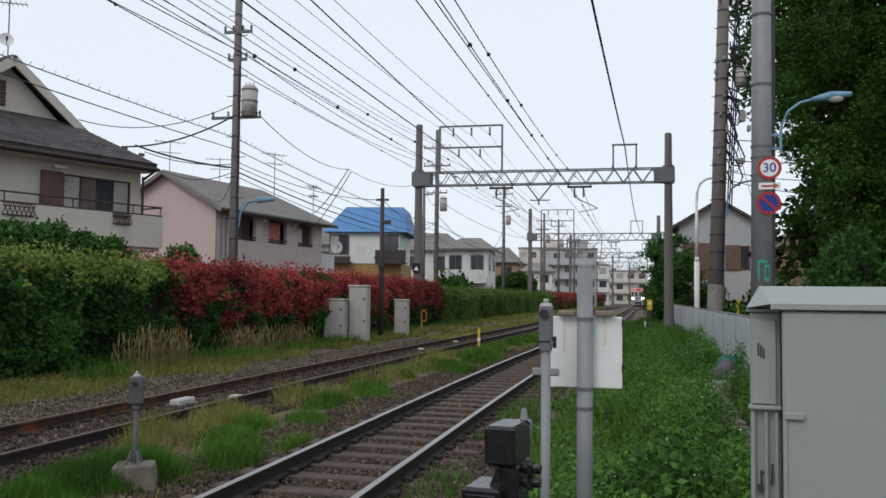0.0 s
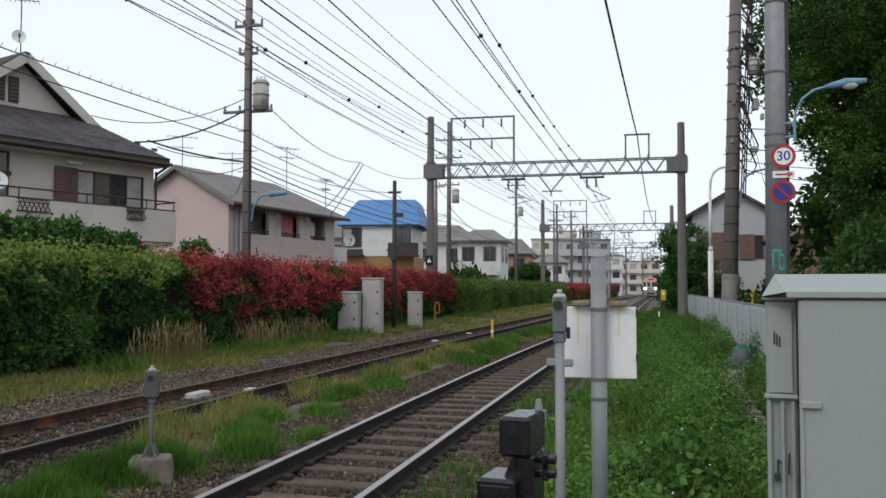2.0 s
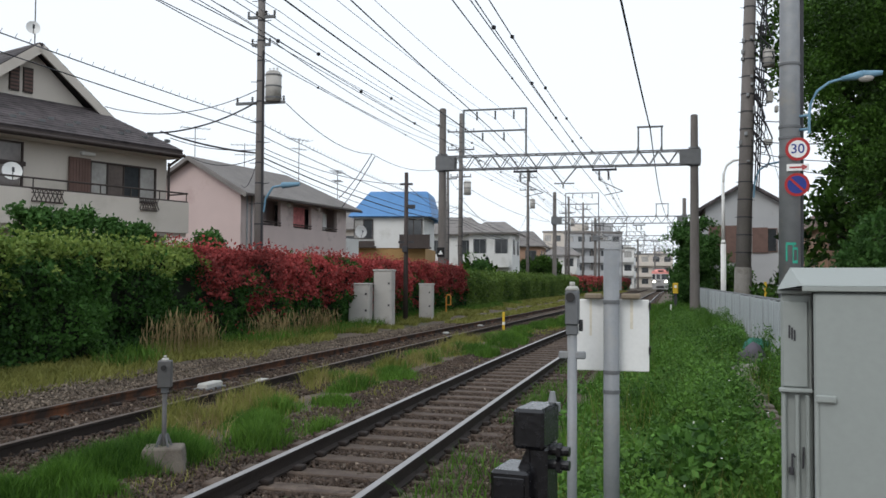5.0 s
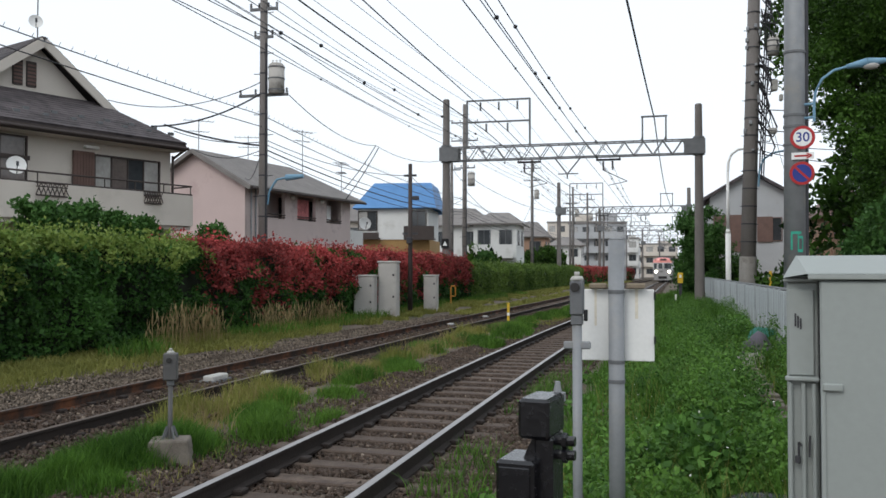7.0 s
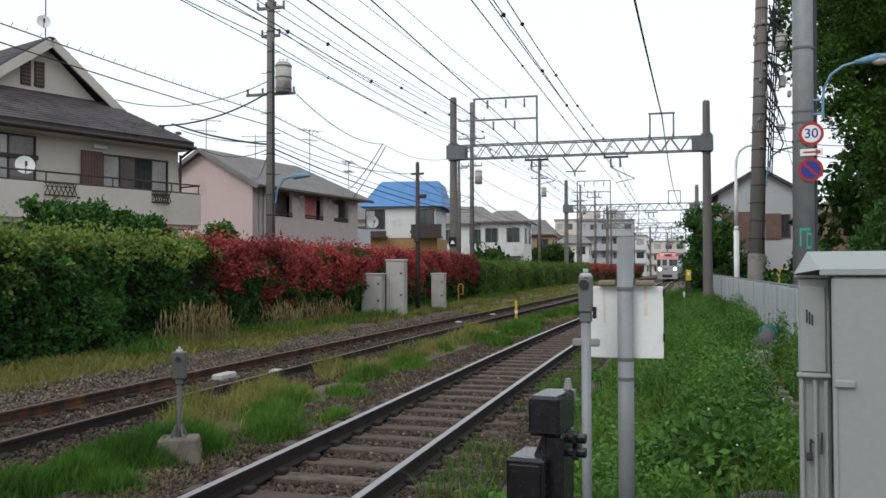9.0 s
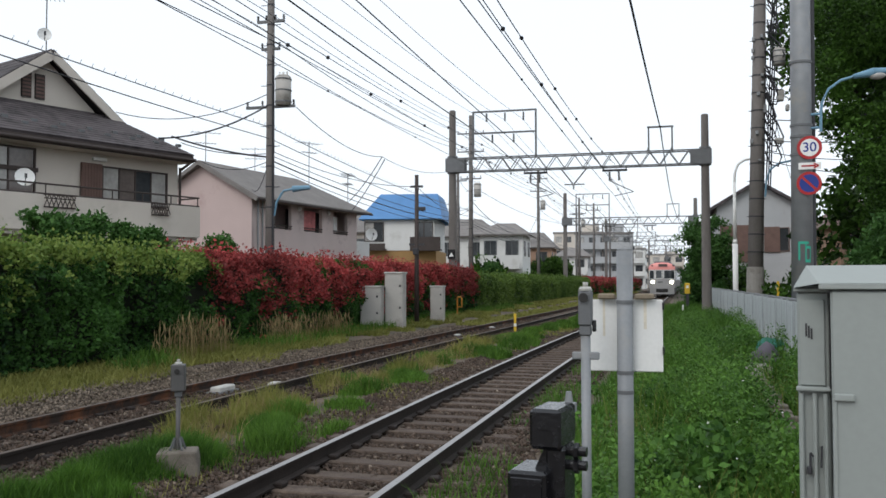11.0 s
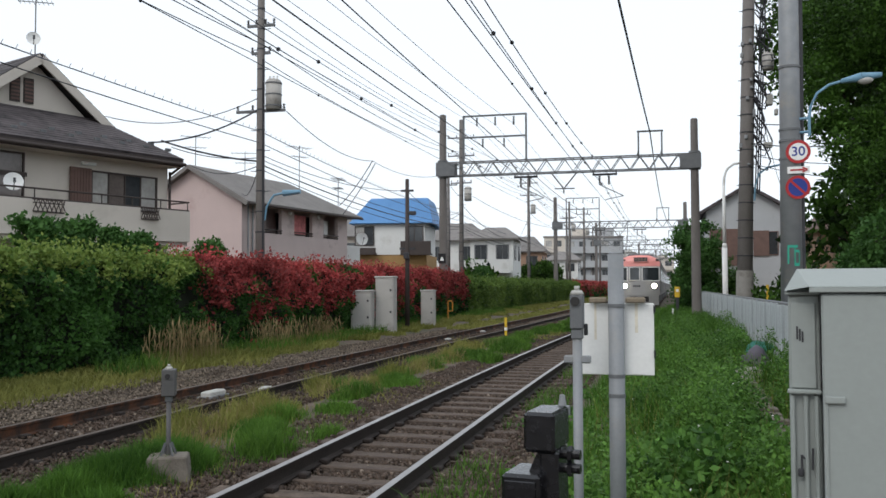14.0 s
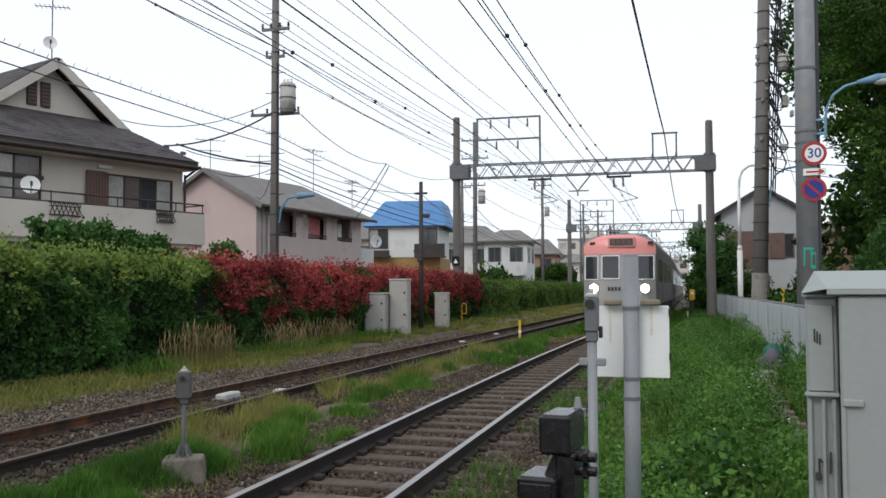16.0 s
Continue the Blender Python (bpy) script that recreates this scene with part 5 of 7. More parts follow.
def text_part(name, body, size, m, mat, parent, label):
    cu = bpy.data.curves.new(name, "FONT")
    cu.body, cu.size, cu.extrude, cu.align_x, cu.align_y = body, size, 0.002, "CENTER", "CENTER"
    cu.offset = 0.003
    tmp = new(name, cu)
    me = bpy.data.meshes.new_from_object(tmp.evaluated_get(bpy.context.evaluated_depsgraph_get()))
    bpy.data.objects.remove(tmp)
    me.materials.clear()
    me.materials.append(mat)
    ob = new(name, me)
    ob.parent = parent
    ob.matrix_basis = m
    ob["label"] = label
    return ob


def build_sign_pole():
    p = thing("sign_pole", "grey steel pole with a speed limit and no-parking sign and lamp", "sign pole", pose(2.74, 20.8, 0, 0, 0.4, -8))
    bm = BM()
    bar(bm, (0, 0, -0.3), (0, 0, 12.5), 0.235, 26, 0.2)
    s = part("shaft", bm, M["galv"], p, "pale grey steel shaft", True)
    # added dark bar that stands for the shadowed half of the shaft
    bm = BM()
    bar(bm, (0.2, 0.12, -0.3), (0.2, 0.12, 12.5), 0.09, 12)
    part("cable_duct", bm, M["dark_steel"], p, "dark bar standing for the shaded side")
    for z in (4.35, 4.75, 5.0, 6.4, 8.0):
        bm = BM()
        bar(bm, (0, 0, z), (0, 0, z + 0.05), 0.238, 26)
        part("band", bm, M["steel"], s)
    sg = thing("speed_sign", "round red and white speed limit sign, 30", "road sign", pose(2.9, 20.52, 4.5, 0, 0, -8))
    part("rim", disc(BM(), 0, 0, 0, 0.255), M["red"], sg, "red rim")
    part("face", disc(BM(), 0, -0.006, 0, 0.19), M["white"], sg, "white face")
    text_part("numeral", "30", 0.29, pose(0, -0.0145, 0, 90, 0, 0), M["blue"], sg, "dark blue numeral 30")
    bm = BM()
    bar(bm, (0, 0.0, 0.0), (0, 0.15, 0.0), 0.03, 8)
    part("bracket", bm, M["steel"], sg)
    ar = thing("arrow_plate", "small white plate with a dark red arrow", "road sign", pose(2.9, 20.52, 4.1, 0, 0, -8))
    bm = BM()
    box(bm, -0.23, 0.23, -0.008, 0.0, -0.075, 0.075, 0.002)
    part("plate", bm, M["white"], ar)
    bm = BM()
    box(bm, -0.17, 0.12, -0.014, -0.009, -0.018, 0.018)
    flat(bm, (0.18, -0.012, 0), (0.08, -0.012, 0.05), 0.006, 0.03)
    flat(bm, (0.18, -0.012, 0), (0.08, -0.012, -0.05), 0.006, 0.03)
    part("arrow", bm, M["red"], ar)
    bm = BM()
    bar(bm, (0, 0.0, 0.0), (0, 0.15, 0.0), 0.02, 8)
    part("bracket", bm, M["steel"], ar)
    npk = thing("no_parking_sign", "round blue sign with red rim and slash", "road sign", pose(2.88, 20.52, 3.72, 0, 0, -8))
    part("rim", disc(BM(), 0, 0, 0, 0.255), M["red"], npk, "red rim")
    part("face", disc(BM(), 0, -0.006, 0, 0.195), M["blue"], npk, "blue face")
    bm = BM()
    flat(bm, (-0.14, -0.014, 0.14), (0.14, -0.014, -0.14), 0.004, 0.05)
    part("slash", bm, M["red"], npk)
    bm = BM()
    bar(bm, (0, 0.0, 0.0), (0, 0.15, 0.0), 0.03, 8)
    part("bracket", bm, M["steel"], npk)
    # street lamp on an arm
    bm = BM()
    tube(bm, [(0.4, -0.12, 4.86), (0.4, -0.12, 5.25), (0.43, -0.12, 5.5), (0.56, -0.12, 5.78), (0.8, -0.12, 5.95), (1.1, -0.12, 6.02)], 0.03, 10)
    bar(bm, (0.1, -0.05, 4.95), (0.42, -0.12, 4.95), 0.03, 6)
    bar(bm, (0.1, -0.05, 5.25), (0.42, -0.12, 5.25), 0.03, 6)
    a = part("lamp_arm", bm, M["lamp_blue"], p, "pale blue curved arm", True)
    bm = BM()
    bar(bm, (1.05, -0.12, 6.01), (1.45, -0.12, 6.07), 0.05, 12, 0.1)
    bar(bm, (1.45, -0.12, 6.07), (1.85, -0.12, 6.09), 0.1, 12, 0.05)
    hd = part("lamp_head", bm, M["lamp_blue"], a, "pale blue lamp hood", True)
    bm = BM()
    bmesh.ops.create_uvsphere(bm, u_segments=14, v_segments=8, radius=1, matrix=Matrix.Translation((1.52, -0.12, 6.0)) @ Matrix.Diagonal((0.17, 0.09, 0.09, 1)))
    part("lamp_glass", bm, M["glass_pale"], hd, "clear glass bowl", True)
    # sprayed tag
    bm = BM()
    for k, (z0, z1, a0, a1) in enumerate(((2.05, 2.45, -110, -100), (2.4, 2.46, -110, -55), (2.0, 2.4, -75, -68), (2.0, 2.07, -75, -45), (2.05, 2.35, -50, -44), (2.3, 2.36, -72, -48))):
        n = 5
        for i in range(n):
            b0, b1 = radians(a0 + (a1 - a0) * i / n), radians(a0 + (a1 - a0) * (i + 1) / n)
            r = 0.236
            bm.faces.new([bm.verts.new((r * math.cos(b), r * math.sin(b), z)) for b, z in ((b0, z0), (b1, z0), (b1, z1), (b0, z1))])
    part("sprayed_mark", bm, M["green_paint"], p, "sprayed green mark")
    return p


build_sign_pole()


def build_lamp_post():
    p = thing("street_lamp", "slim white lamp post with a curved arm beyond the fence", "street lamp", pose(2.72, 41.9, 0))
    bm = BM()
    bar(bm, (0, 0, -0.3), (0, 0, 3.3), 0.12, 14)
    bar(bm, (0, 0, 3.3), (0, 0, 3.5), 0.12, 14, 0.08)
    bar(bm, (0, 0, 3.5), (0, 0, 6.1), 0.08, 14, 0.065)
    part("shaft", bm, M["white"], p, "", True)
    bm = BM()
    tube(bm, [(0, 0, 6.0), (0.03, 0, 6.5), (0.18, 0, 6.9), (0.45, 0, 7.1), (0.9, 0, 7.15)], 0.06, 8)
    part("arm", bm, M["white"], p)
    bm = BM()
    bar(bm, (0.85, 0, 7.12), (1.35, 0, 7.14), 0.1, 10, 0.06)
    part("lamp_head", bm, M["white"], p)


build_lamp_post()



# ---------------------------------------------------------------- wires from pole to pole and to the houses
def span(name, label, pts, r, drop, mat="wire", coils=0.0):
    w = thing(name, label, "cable", group="street wires")
    bm = BM()
    path = []
    for a, b in zip(pts, pts[1:]):
        s = sag(a, b, drop, 14)
        path += s if not path else s[1:]
    tube(bm, path, r, 5)
    part("strand", bm, M[mat], w)
    if coils:
        bm = BM()
        for a, b in zip(path, path[1:]):
            L = (b - a).length
            n = max(int(L / coils), 1)
            for i in range(n):
                p = a.lerp(b, i / n)
                bar(bm, p + Vector((0, 0, 0.02)), p + Vector((0.0, 0.05, 0.1)), 0.008, 4)
        o = part("hanger_coil", bm, M["wire_grey"], w, "spiral hangers")
        o["kind"] = "stuff"
    return w


POLES = ((-11.8, -8.0), (-11.8, 24.5), (-12.85, 56.6), (-12.6, 85.0), (-12.4, 118.0))
for dx, zs, r, dr, mt in ((-0.7, (9.9, 9.62, 11.5, 11.7, 10.7), 0.011, 0.35, "wire_grey"), (0.25, (9.9, 9.62, 11.5, 11.7, 10.7), 0.011, 0.35, "wire_grey"), (0.7, (9.9, 9.62, 11.5, 11.7, 10.7), 0.011, 0.4, "wire_grey"),
                          (-0.4, (8.9, 8.78, 10.3, 10.5, 9.7), 0.014, 0.45, "wire"), (0.4, (8.9, 8.78, 10.3, 10.5, 9.7), 0.014, 0.5, "wire")):
    span("street_wire", "thin street power line between poles", [(x + dx, y, z) for (x, y), z in zip(POLES, zs)], r, dr, mt)
span("street_wire", "telephone cable with spiral hangers between poles", [(x, y, z) for (x, y), z in zip(POLES, (6.45, 6.3, 6.3, 6.2, 6.0))], 0.014, 0.3, "wire_grey", 0.35)
span("street_wire", "black telephone cable between poles", [(x, y, z) for (x, y), z in zip(POLES, (6.1, 5.95, 5.9, 5.9, 5.7))], 0.014, 0.3, "wire")
for k, z in enumerate((5.45, 5.3, 5.15)):
    span("street_wire", "thick black telephone bundle between poles", [(-11.8, 24.5, z), (-12.85, 56.6, z + 0.2), (-12.6, 85.0, z + 0.2)], 0.022 if k == 1 else 0.013, 0.35 + 0.1 * k, "wire")
DROPS = (
    ((-11.85, 24.4, 7.3), (-16.9, 24.1, 6.95), 0.45, 0.014), ((-11.85, 24.4, 6.95), (-15.0, 23.5, 5.95), 0.25, 0.026), ((-11.9, 24.5, 5.4), (-15.6, 25.2, 6.3), 0.1, 0.03),
    ((-11.9, 24.5, 5.5), (-15.5, 25.6, 6.15), 0.15, 0.014), ((-11.9, 24.5, 5.25), (-15.1, 26.2, 5.6), 0.25, 0.014), ((-11.9, 24.5, 5.1), (-19.0, 37.5, 6.0), 0.4, 0.014),
    ((-11.0, 24.6, 6.9), (-12.76, 38.0, 7.3), 0.4, 0.014), ((-12.76, 38.0, 7.3), (-11.1, 44.2, 7.35), 0.35, 0.012), ((-12.76, 38.0, 7.3), (-16.0, 42.4, 5.75), 0.15, 0.022), ((-12.7, 38.2, 7.2), (-15.9, 42.6, 5.3), 0.1, 0.022),
    ((-12.85, 56.6, 7.6), (-10.95, 44.0, 7.7), 0.4, 0.012), ((-12.85, 56.6, 6.4), (-17.0, 60.0, 5.6), 0.2, 0.014), ((-12.85, 56.6, 8.0), (-9.0, 88.0, 7.4), 0.8, 0.016), ((-12.6, 85.0, 8.8), (-10.9, 88.0, 7.6), 0.2, 0.016),
    ((-12.6, 85.0, 8.2), (-17.0, 100.0, 6.0), 0.5, 0.016), ((-12.85, 56.6, 7.0), (-12.6, 85.0, 6.6), 1.2, 0.02), ((-9.6, 32.8, 5.3), (-12.85, 56.6, 6.6), 0.6, 0.012), ((-9.6, 32.8, 5.3), (-11.8, 24.5, 5.6), 0.3, 0.012),
    ((2.95, 32.6, 7.3), (8.5, 24.0, 6.8), 0.5, 0.018), ((2.95, 32.6, 6.6), (8.5, 24.0, 6.0), 0.5, 0.018), ((2.95, 32.6, 6.2), (8.8, 25.0, 5.3), 0.5, 0.014), ((2.95, 32.6, 5.9), (9.0, 26.0, 4.8), 0.5, 0.014), ((2.95, 32.6, 12.2), (2.9, 20.8, 12.1), 0.3, 0.02), ((3.2, 32.6, 9.6), (3.0, 20.8, 12.0), 0.2, 0.025),
    ((2.95, 32.6, 10.4), (8.0, 62.0, 7.2), 0.8, 0.014), ((2.9, 32.6, 12.4), (2.9, -10.0, 12.8), 0.5, 0.02), ((2.5, 32.6, 12.4), (2.4, -10.0, 12.8), 0.5, 0.02),
)
for a, b, d, r in DROPS:
    span("street_wire", "slack black service wire to a house", [a, b], r, d, "wire")


# ---------------------------------------------------------------- trackside boxes and small things
def relay_box(x, y, w, d, h, label, round_top=True):
    b = thing("relay_box", label, "trackside box", pose(x, y, 0, 0, 0, 6), group="relay boxes")
    bm = BM()
    box(bm, -w / 2, w / 2, -d / 2, d / 2, -0.1, h, 0.03)
    s = part("body", bm, M["relay"], b, "pale grey painted body")
    bm = BM()
    box(bm, -w / 2 - 0.03, w / 2 + 0.03, -d / 2 - 0.03, d / 2 + 0.03, h - 0.02, h + 0.05, 0.02)
    part("cap", bm, M["relay"], b)
    bm = BM()
    box(bm, -w / 2 + 0.05, w / 2 - 0.05, -d / 2 - 0.015, -d / 2, 0.1, h - 0.08, 0.006)
    dr = part("door", bm, M["relay"], b)
    for z in (h * 0.35, h * 0.75):
        bm = BM()
        box(bm, w / 2 - 0.14, w / 2 - 0.08, -d / 2 - 0.04, -d / 2 - 0.012, z, z + 0.07)
        part("latch", bm, M["dark_steel"], dr)


relay_box(-10.13, 29.1, 0.72, 0.6, 1.42, "low pale grey relay box before the red hedge")
relay_box(-9.5, 29.8, 0.66, 0.6, 1.9, "tall pale grey relay box before the red hedge")
relay_box(-9.35, 35.0, 0.55, 0.5, 1.4, "narrow pale grey relay box before the red hedge")


def marker_post(x, y, h, label, mat="yellow", cap="white"):
    p = thing("marker_post", label, "marker post", pose(x, y, ground_z(x)), group="marker posts")
    bm = BM()
    box(bm, -0.04, 0.04, -0.04, 0.04, -0.1, h, 0.008)
    part("stake", bm, M[mat], p)
    bm = BM()
    box(bm, -0.045, 0.045, -0.045, 0.045, h * 0.35, h * 0.5, 0.004)
    part("band", bm, M[cap], p)


marker_post(-5.3, 30.2, 0.68, "short yellow marker stake between the tracks")


def hoop_marker(x, y):
    p = thing("hoop_marker", "small orange-yellow steel hoop before the red hedge", "marker", pose(x, y, ground_z(x)))
    bm = BM()
    tube(bm, [(-0.11, 0, -0.1), (-0.11, 0, 0.85), (-0.07, 0, 0.92), (0.07, 0, 0.92), (0.11, 0, 0.85), (0.11, 0, 0.45), (-0.1, 0, 0.45)], 0.035, 8)
    part("hoop", bm, M["orange"], p)


hoop_marker(-9.75, 40.5)
marker_post(0.45, 46.0, 0.75, "white marker stake in the verge", "white", "white")
marker_post(3.3, 30.6, 1.9, "yellow cable guard beyond the fence", "yellow", "yellow")


def build_post_plate():
    p = thing("marker_plate", "small black plate with a white triangle on the gantry post", "sign", pose(-10.95, 43.72, 3.02))
    bm = BM()
    box(bm, -0.2, 0.2, -0.012, 0.0, -0.24, 0.24, 0.004)
    part("plate", bm, M["black"], p)
    bm = BM()
    fr = [bm.verts.new((x, -0.018, z)) for x, z in ((-0.12, -0.12), (0.12, -0.12), (0.0, 0.1))]
    bk = [bm.verts.new((v.co.x, -0.0125, v.co.z)) for v in fr]
    bm.faces.new(fr)
    for i in range(3):
        bm.faces.new((fr[i], bk[i], bk[(i + 1) % 3], fr[(i + 1) % 3]))
    part("triangle", bm, M["white"], p)
    bm = BM()
    bar(bm, (0, 0, 0), (0, 0.1, 0), 0.03, 8)
    part("bracket", bm, M["steel"], p)


build_post_plate()


def build_yellow_box():
    p = thing("telephone_box", "yellow trackside telephone box on a dark post", "telephone box", pose(0.72, 49.0, -0.2))
    bm = BM()
    box(bm, -0.08, 0.08, -0.08, 0.08, -0.2, 1.3, 0.01)
    part("post", bm, M["dark_steel"], p)
    bm = BM()
    box(bm, -0.14, 0.14, -0.12, 0.12, 1.15, 1.72, 0.03)
    part("case", bm, M["yellow"], p, "yellow case")
    bm = BM()
    box(bm, -0.07, 0.07, -0.132, -0.12, 1.45, 1.6)
    part("label_plate", bm, M["white"], p)


build_yellow_box()


def cover(x, y, w, d, h, yaw, label):
    c = thing("track_device", label, "track device", pose(x, y, -0.1, 0, 0, yaw), group="track devices")
    bm = BM()
    box(bm, -w / 2, w / 2, -d / 2, d / 2, -0.05, h, 0.02)
    part("cover", bm, M["dirty_white"], c)
    bm = BM()
    box(bm, -w / 2 - 0.04, w / 2 + 0.04, -d / 2 - 0.04, d / 2 + 0.04, -0.06, 0.0, 0.01)
    part("base", bm, M["steel"], c)


cover(-6.85, 12.6, 0.18, 0.5, 0.07, 0, "white cover plate between the rails")
cover(-6.35, 13.4, 0.16, 0.3, 0.05, 8, "small white plate between the rails")
cover(-6.7, 27.5, 0.16, 0.3, 0.03, 0, "small white plate between the distant rails")
cover(-6.6, 32.5, 0.16, 0.3, 0.03, 0, "small white plate between the distant rails")

# concrete trough lids through the weeds
lids = thing("cable_trough", "row of worn concrete trough lids half hidden by weeds", "cable trough")
for k in range(22):
    bm = BM()
    box(bm, -0.16, 0.16, -0.1, 0.1, -0.06, 0.0, 0.012)
    o = part("lid", bm, M["old_concrete"], lids)
    o.matrix_basis = pose(1.28 + 0.004 * k + random.uniform(-0.02, 0.02), 8.4 + k * 0.36, -0.1 + 0.03 * (k % 3 == 0), random.uniform(-2, 2), random.uniform(-2, 2), random.uniform(-4, 4))


def lump(name, label, cat, p, size, mat, seed):
    t = thing(name, label, cat, pose(*p, 0, 0, seed * 40))
    bm = BM()
    bmesh.ops.create_icosphere(bm, subdivisions=3, radius=1.0)
    for v in bm.verts:
        k = 1 + 0.28 * noise.noise(v.co * 1.3 + Vector((seed, 0, 0))) + 0.12 * noise.noise(v.co * 3.5)
        v.co = Vector((v.co.x * size[0] * k, v.co.y * size[1] * k, max(v.co.z, -0.6) * size[2] * k + size[2] * 0.55))
    part("bulk", bm, mat, t, "", True)
    return t


lump("sack", "dark mauve sack lying in the weeds", "sack", (1.75, 18.4, -0.22), (0.27, 0.3, 0.38), M["tarp"], 1)
lump("sack", "pale grey crumpled sack in the weeds", "sack", (1.5, 17.0, -0.24), (0.25, 0.26, 0.24), M["concrete"], 2)
lump("sheet", "crumpled green sheet by the fence", "sheet", (1.98, 19.7, -0.22), (0.28, 0.4, 0.4), M["tarp_green"], 3)
lump("sack", "small dark sack farther along the verge", "sack", (1.55, 26.5, -0.15), (0.28, 0.3, 0.3), M["tarp"], 4)


def build_tyre():
    t = thing("tyre", "old black rubber tyre lying in the weeds", "tyre", pose(0.68, 6.55, -0.22, 6, 0, 0))
    bm = BM()
    n, k = 28, 10
    rings = []
    for i in range(n):
        a = 2 * math.pi * i / n
        rings.append([bm.verts.new(((0.25 + 0.09 * math.cos(2 * math.pi * j / k)) * math.cos(a), (0.25 + 0.09 * math.cos(2 * math.pi * j / k)) * math.sin(a), 0.1 + 0.09 * math.sin(2 * math.pi * j / k))) for j in range(k)])
    for i in range(n):
        for j in range(k):
            bm.faces.new((rings[i][j], rings[(i + 1) % n][j], rings[(i + 1) % n][(j + 1) % k], rings[i][(j + 1) % k]))
    bmesh.ops.recalc_face_normals(bm, faces=bm.faces)
    part("rubber", bm, M["black"], t, "", True)


build_tyre()


# ---------------------------------------------------------------- sleepers and ballast
def build_sleepers():
    bm = BM()
    box(bm, -1.0, 1.0, -0.115, 0.115, -0.2, 0.0, 0.012)
    me = None
    bmf = BM()
    for sx in (-1, 1):
        for dx in (-0.1, 0.1):
            box(bmf, sx * 0.5665 + dx - 0.045, sx * 0.5665 + dx + 0.045, -0.06, 0.06, 0.0, 0.045, 0.01)
    fast = None
    for ti, tr in enumerate(tracks):
        far = BM()
        for k in range(0, 420):
            y = -1.5 + k * 0.6
            if k < 95:
                if me is None:
                    o = part("sleeper", bm, M["sleeper"], tr)
                    me = o.data
                    f = part("rail_fastening", bmf, M["rail_side"], o)
                    fast = f.data
                else:
                    o = new("sleeper", me)
                    o.parent = tr
                    f = new("rail_fastening", fast)
                    f.parent = o
                o.matrix_basis = pose(TRACKS[ti] + bed_shift(y) + random.uniform(-0.03, 0.03), y + random.uniform(-0.02, 0.02), -0.150 + CANT[ti] / 2 + random.uniform(-0.006, 0.003), 0, math.degrees(CANT[ti] / 1.133), random.uniform(-0.8, 0.8))
            else:
                box(far, TRACKS[ti] + bed_shift(y) - 1.0, TRACKS[ti] + bed_shift(y) + 1.0, y - 0.11, y + 0.11, -0.3, -0.145)
        o = part("sleeper", far, M["sleeper"], tr)
        o["kind"] = "stuff"


build_sleepers()


def build_ballast():
    cube = np.array([(-1, -1, -1), (1, -1, -1), (1, 1, -1), (-1, 1, -1), (-1, -1, 1), (1, -1, 1), (1, 1, 1), (-1, 1, 1)], dtype=float)
    quads = np.array([(0, 3, 2, 1), (4, 5, 6, 7), (0, 1, 5, 4), (1, 2, 6, 5), (2, 3, 7, 6), (3, 0, 4, 7)])
    pts = []
    for tx, lo, hi in ((TRACKS[0], -1.75, 1.35), (TRACKS[1], -2.35, 1.5)):
        n = 62000
        y = 3.2 + 38 * rng.uniform(0, 1, n) ** 1.7
        x = tx + rng.uniform(lo, hi, n)
        x = x + np.array([bed_shift(v) for v in y])
        pts.append(np.stack([x, y], 1))
    p = np.concatenate(pts)
    n = len(p)
    z = np.array([ground_z(a) for a in p[:, 0]]) + 0.014 + rng.uniform(0, 1, n) * np.where(p[:, 0] < -4.7, 0.05, 0.004)
    sc = rng.uniform(0.008, 0.018, (n, 1)) * rng.uniform(0.6, 1.2, (n, 3))
    jit = 1 + rng.uniform(-0.35, 0.35, (n, 8, 3))
    ang = rng.uniform(0, 2 * math.pi, n)
    v = cube[None] * jit * sc[:, None, :]
    tilt = rng.normal(0, 0.5, (n, 1))
    v[:, :, 2] += v[:, :, 0] * tilt
    c, s = np.cos(ang)[:, None], np.sin(ang)[:, None]
    vx = v[:, :, 0] * c - v[:, :, 1] * s
    vy = v[:, :, 0] * s + v[:, :, 1] * c
    v = np.stack([vx + p[:, :1], vy + p[:, 1:], v[:, :, 2] + z[:, None]], 2)
    me = bpy.data.meshes.new("ballast")
    me.vertices.add(n * 8)
    me.vertices.foreach_set("co", v.reshape(-1).astype(np.float32))
    f = (quads[None] + (np.arange(n) * 8)[:, None, None]).reshape(-1)
    me.loops.add(len(f))
    me.loops.foreach_set("vertex_index", f.astype(np.int32))
    me.polygons.add(n * 6)
    me.polygons.foreach_set("loop_start", np.arange(0, n * 24, 4, dtype=np.int32))
    me.materials.append(M["ballast"])
    me.materials.append(M["ballast_pale"])
    pale = (p[:, 0] < -7.75 + 0.25 * rng.normal(0, 1, n)) | (rng.uniform(0, 1, n) < 0.06)
    me.polygons.foreach_set("material_index", np.repeat(pale, 6).astype(np.int32))
    me.update(calc_edges=True)
    tagged(new("ballast", me), "loose brown-grey ballast stones round the sleepers", "ballast", kind="stuff")


build_ballast()


# ---------------------------------------------------------------- grass and weeds
def field(n, x0, x1, y0, y1, power=1.0):
    y = y0 + (y1 - y0) * rng.uniform(0, 1, n) ** power
    return rng.uniform(x0, x1, n), y


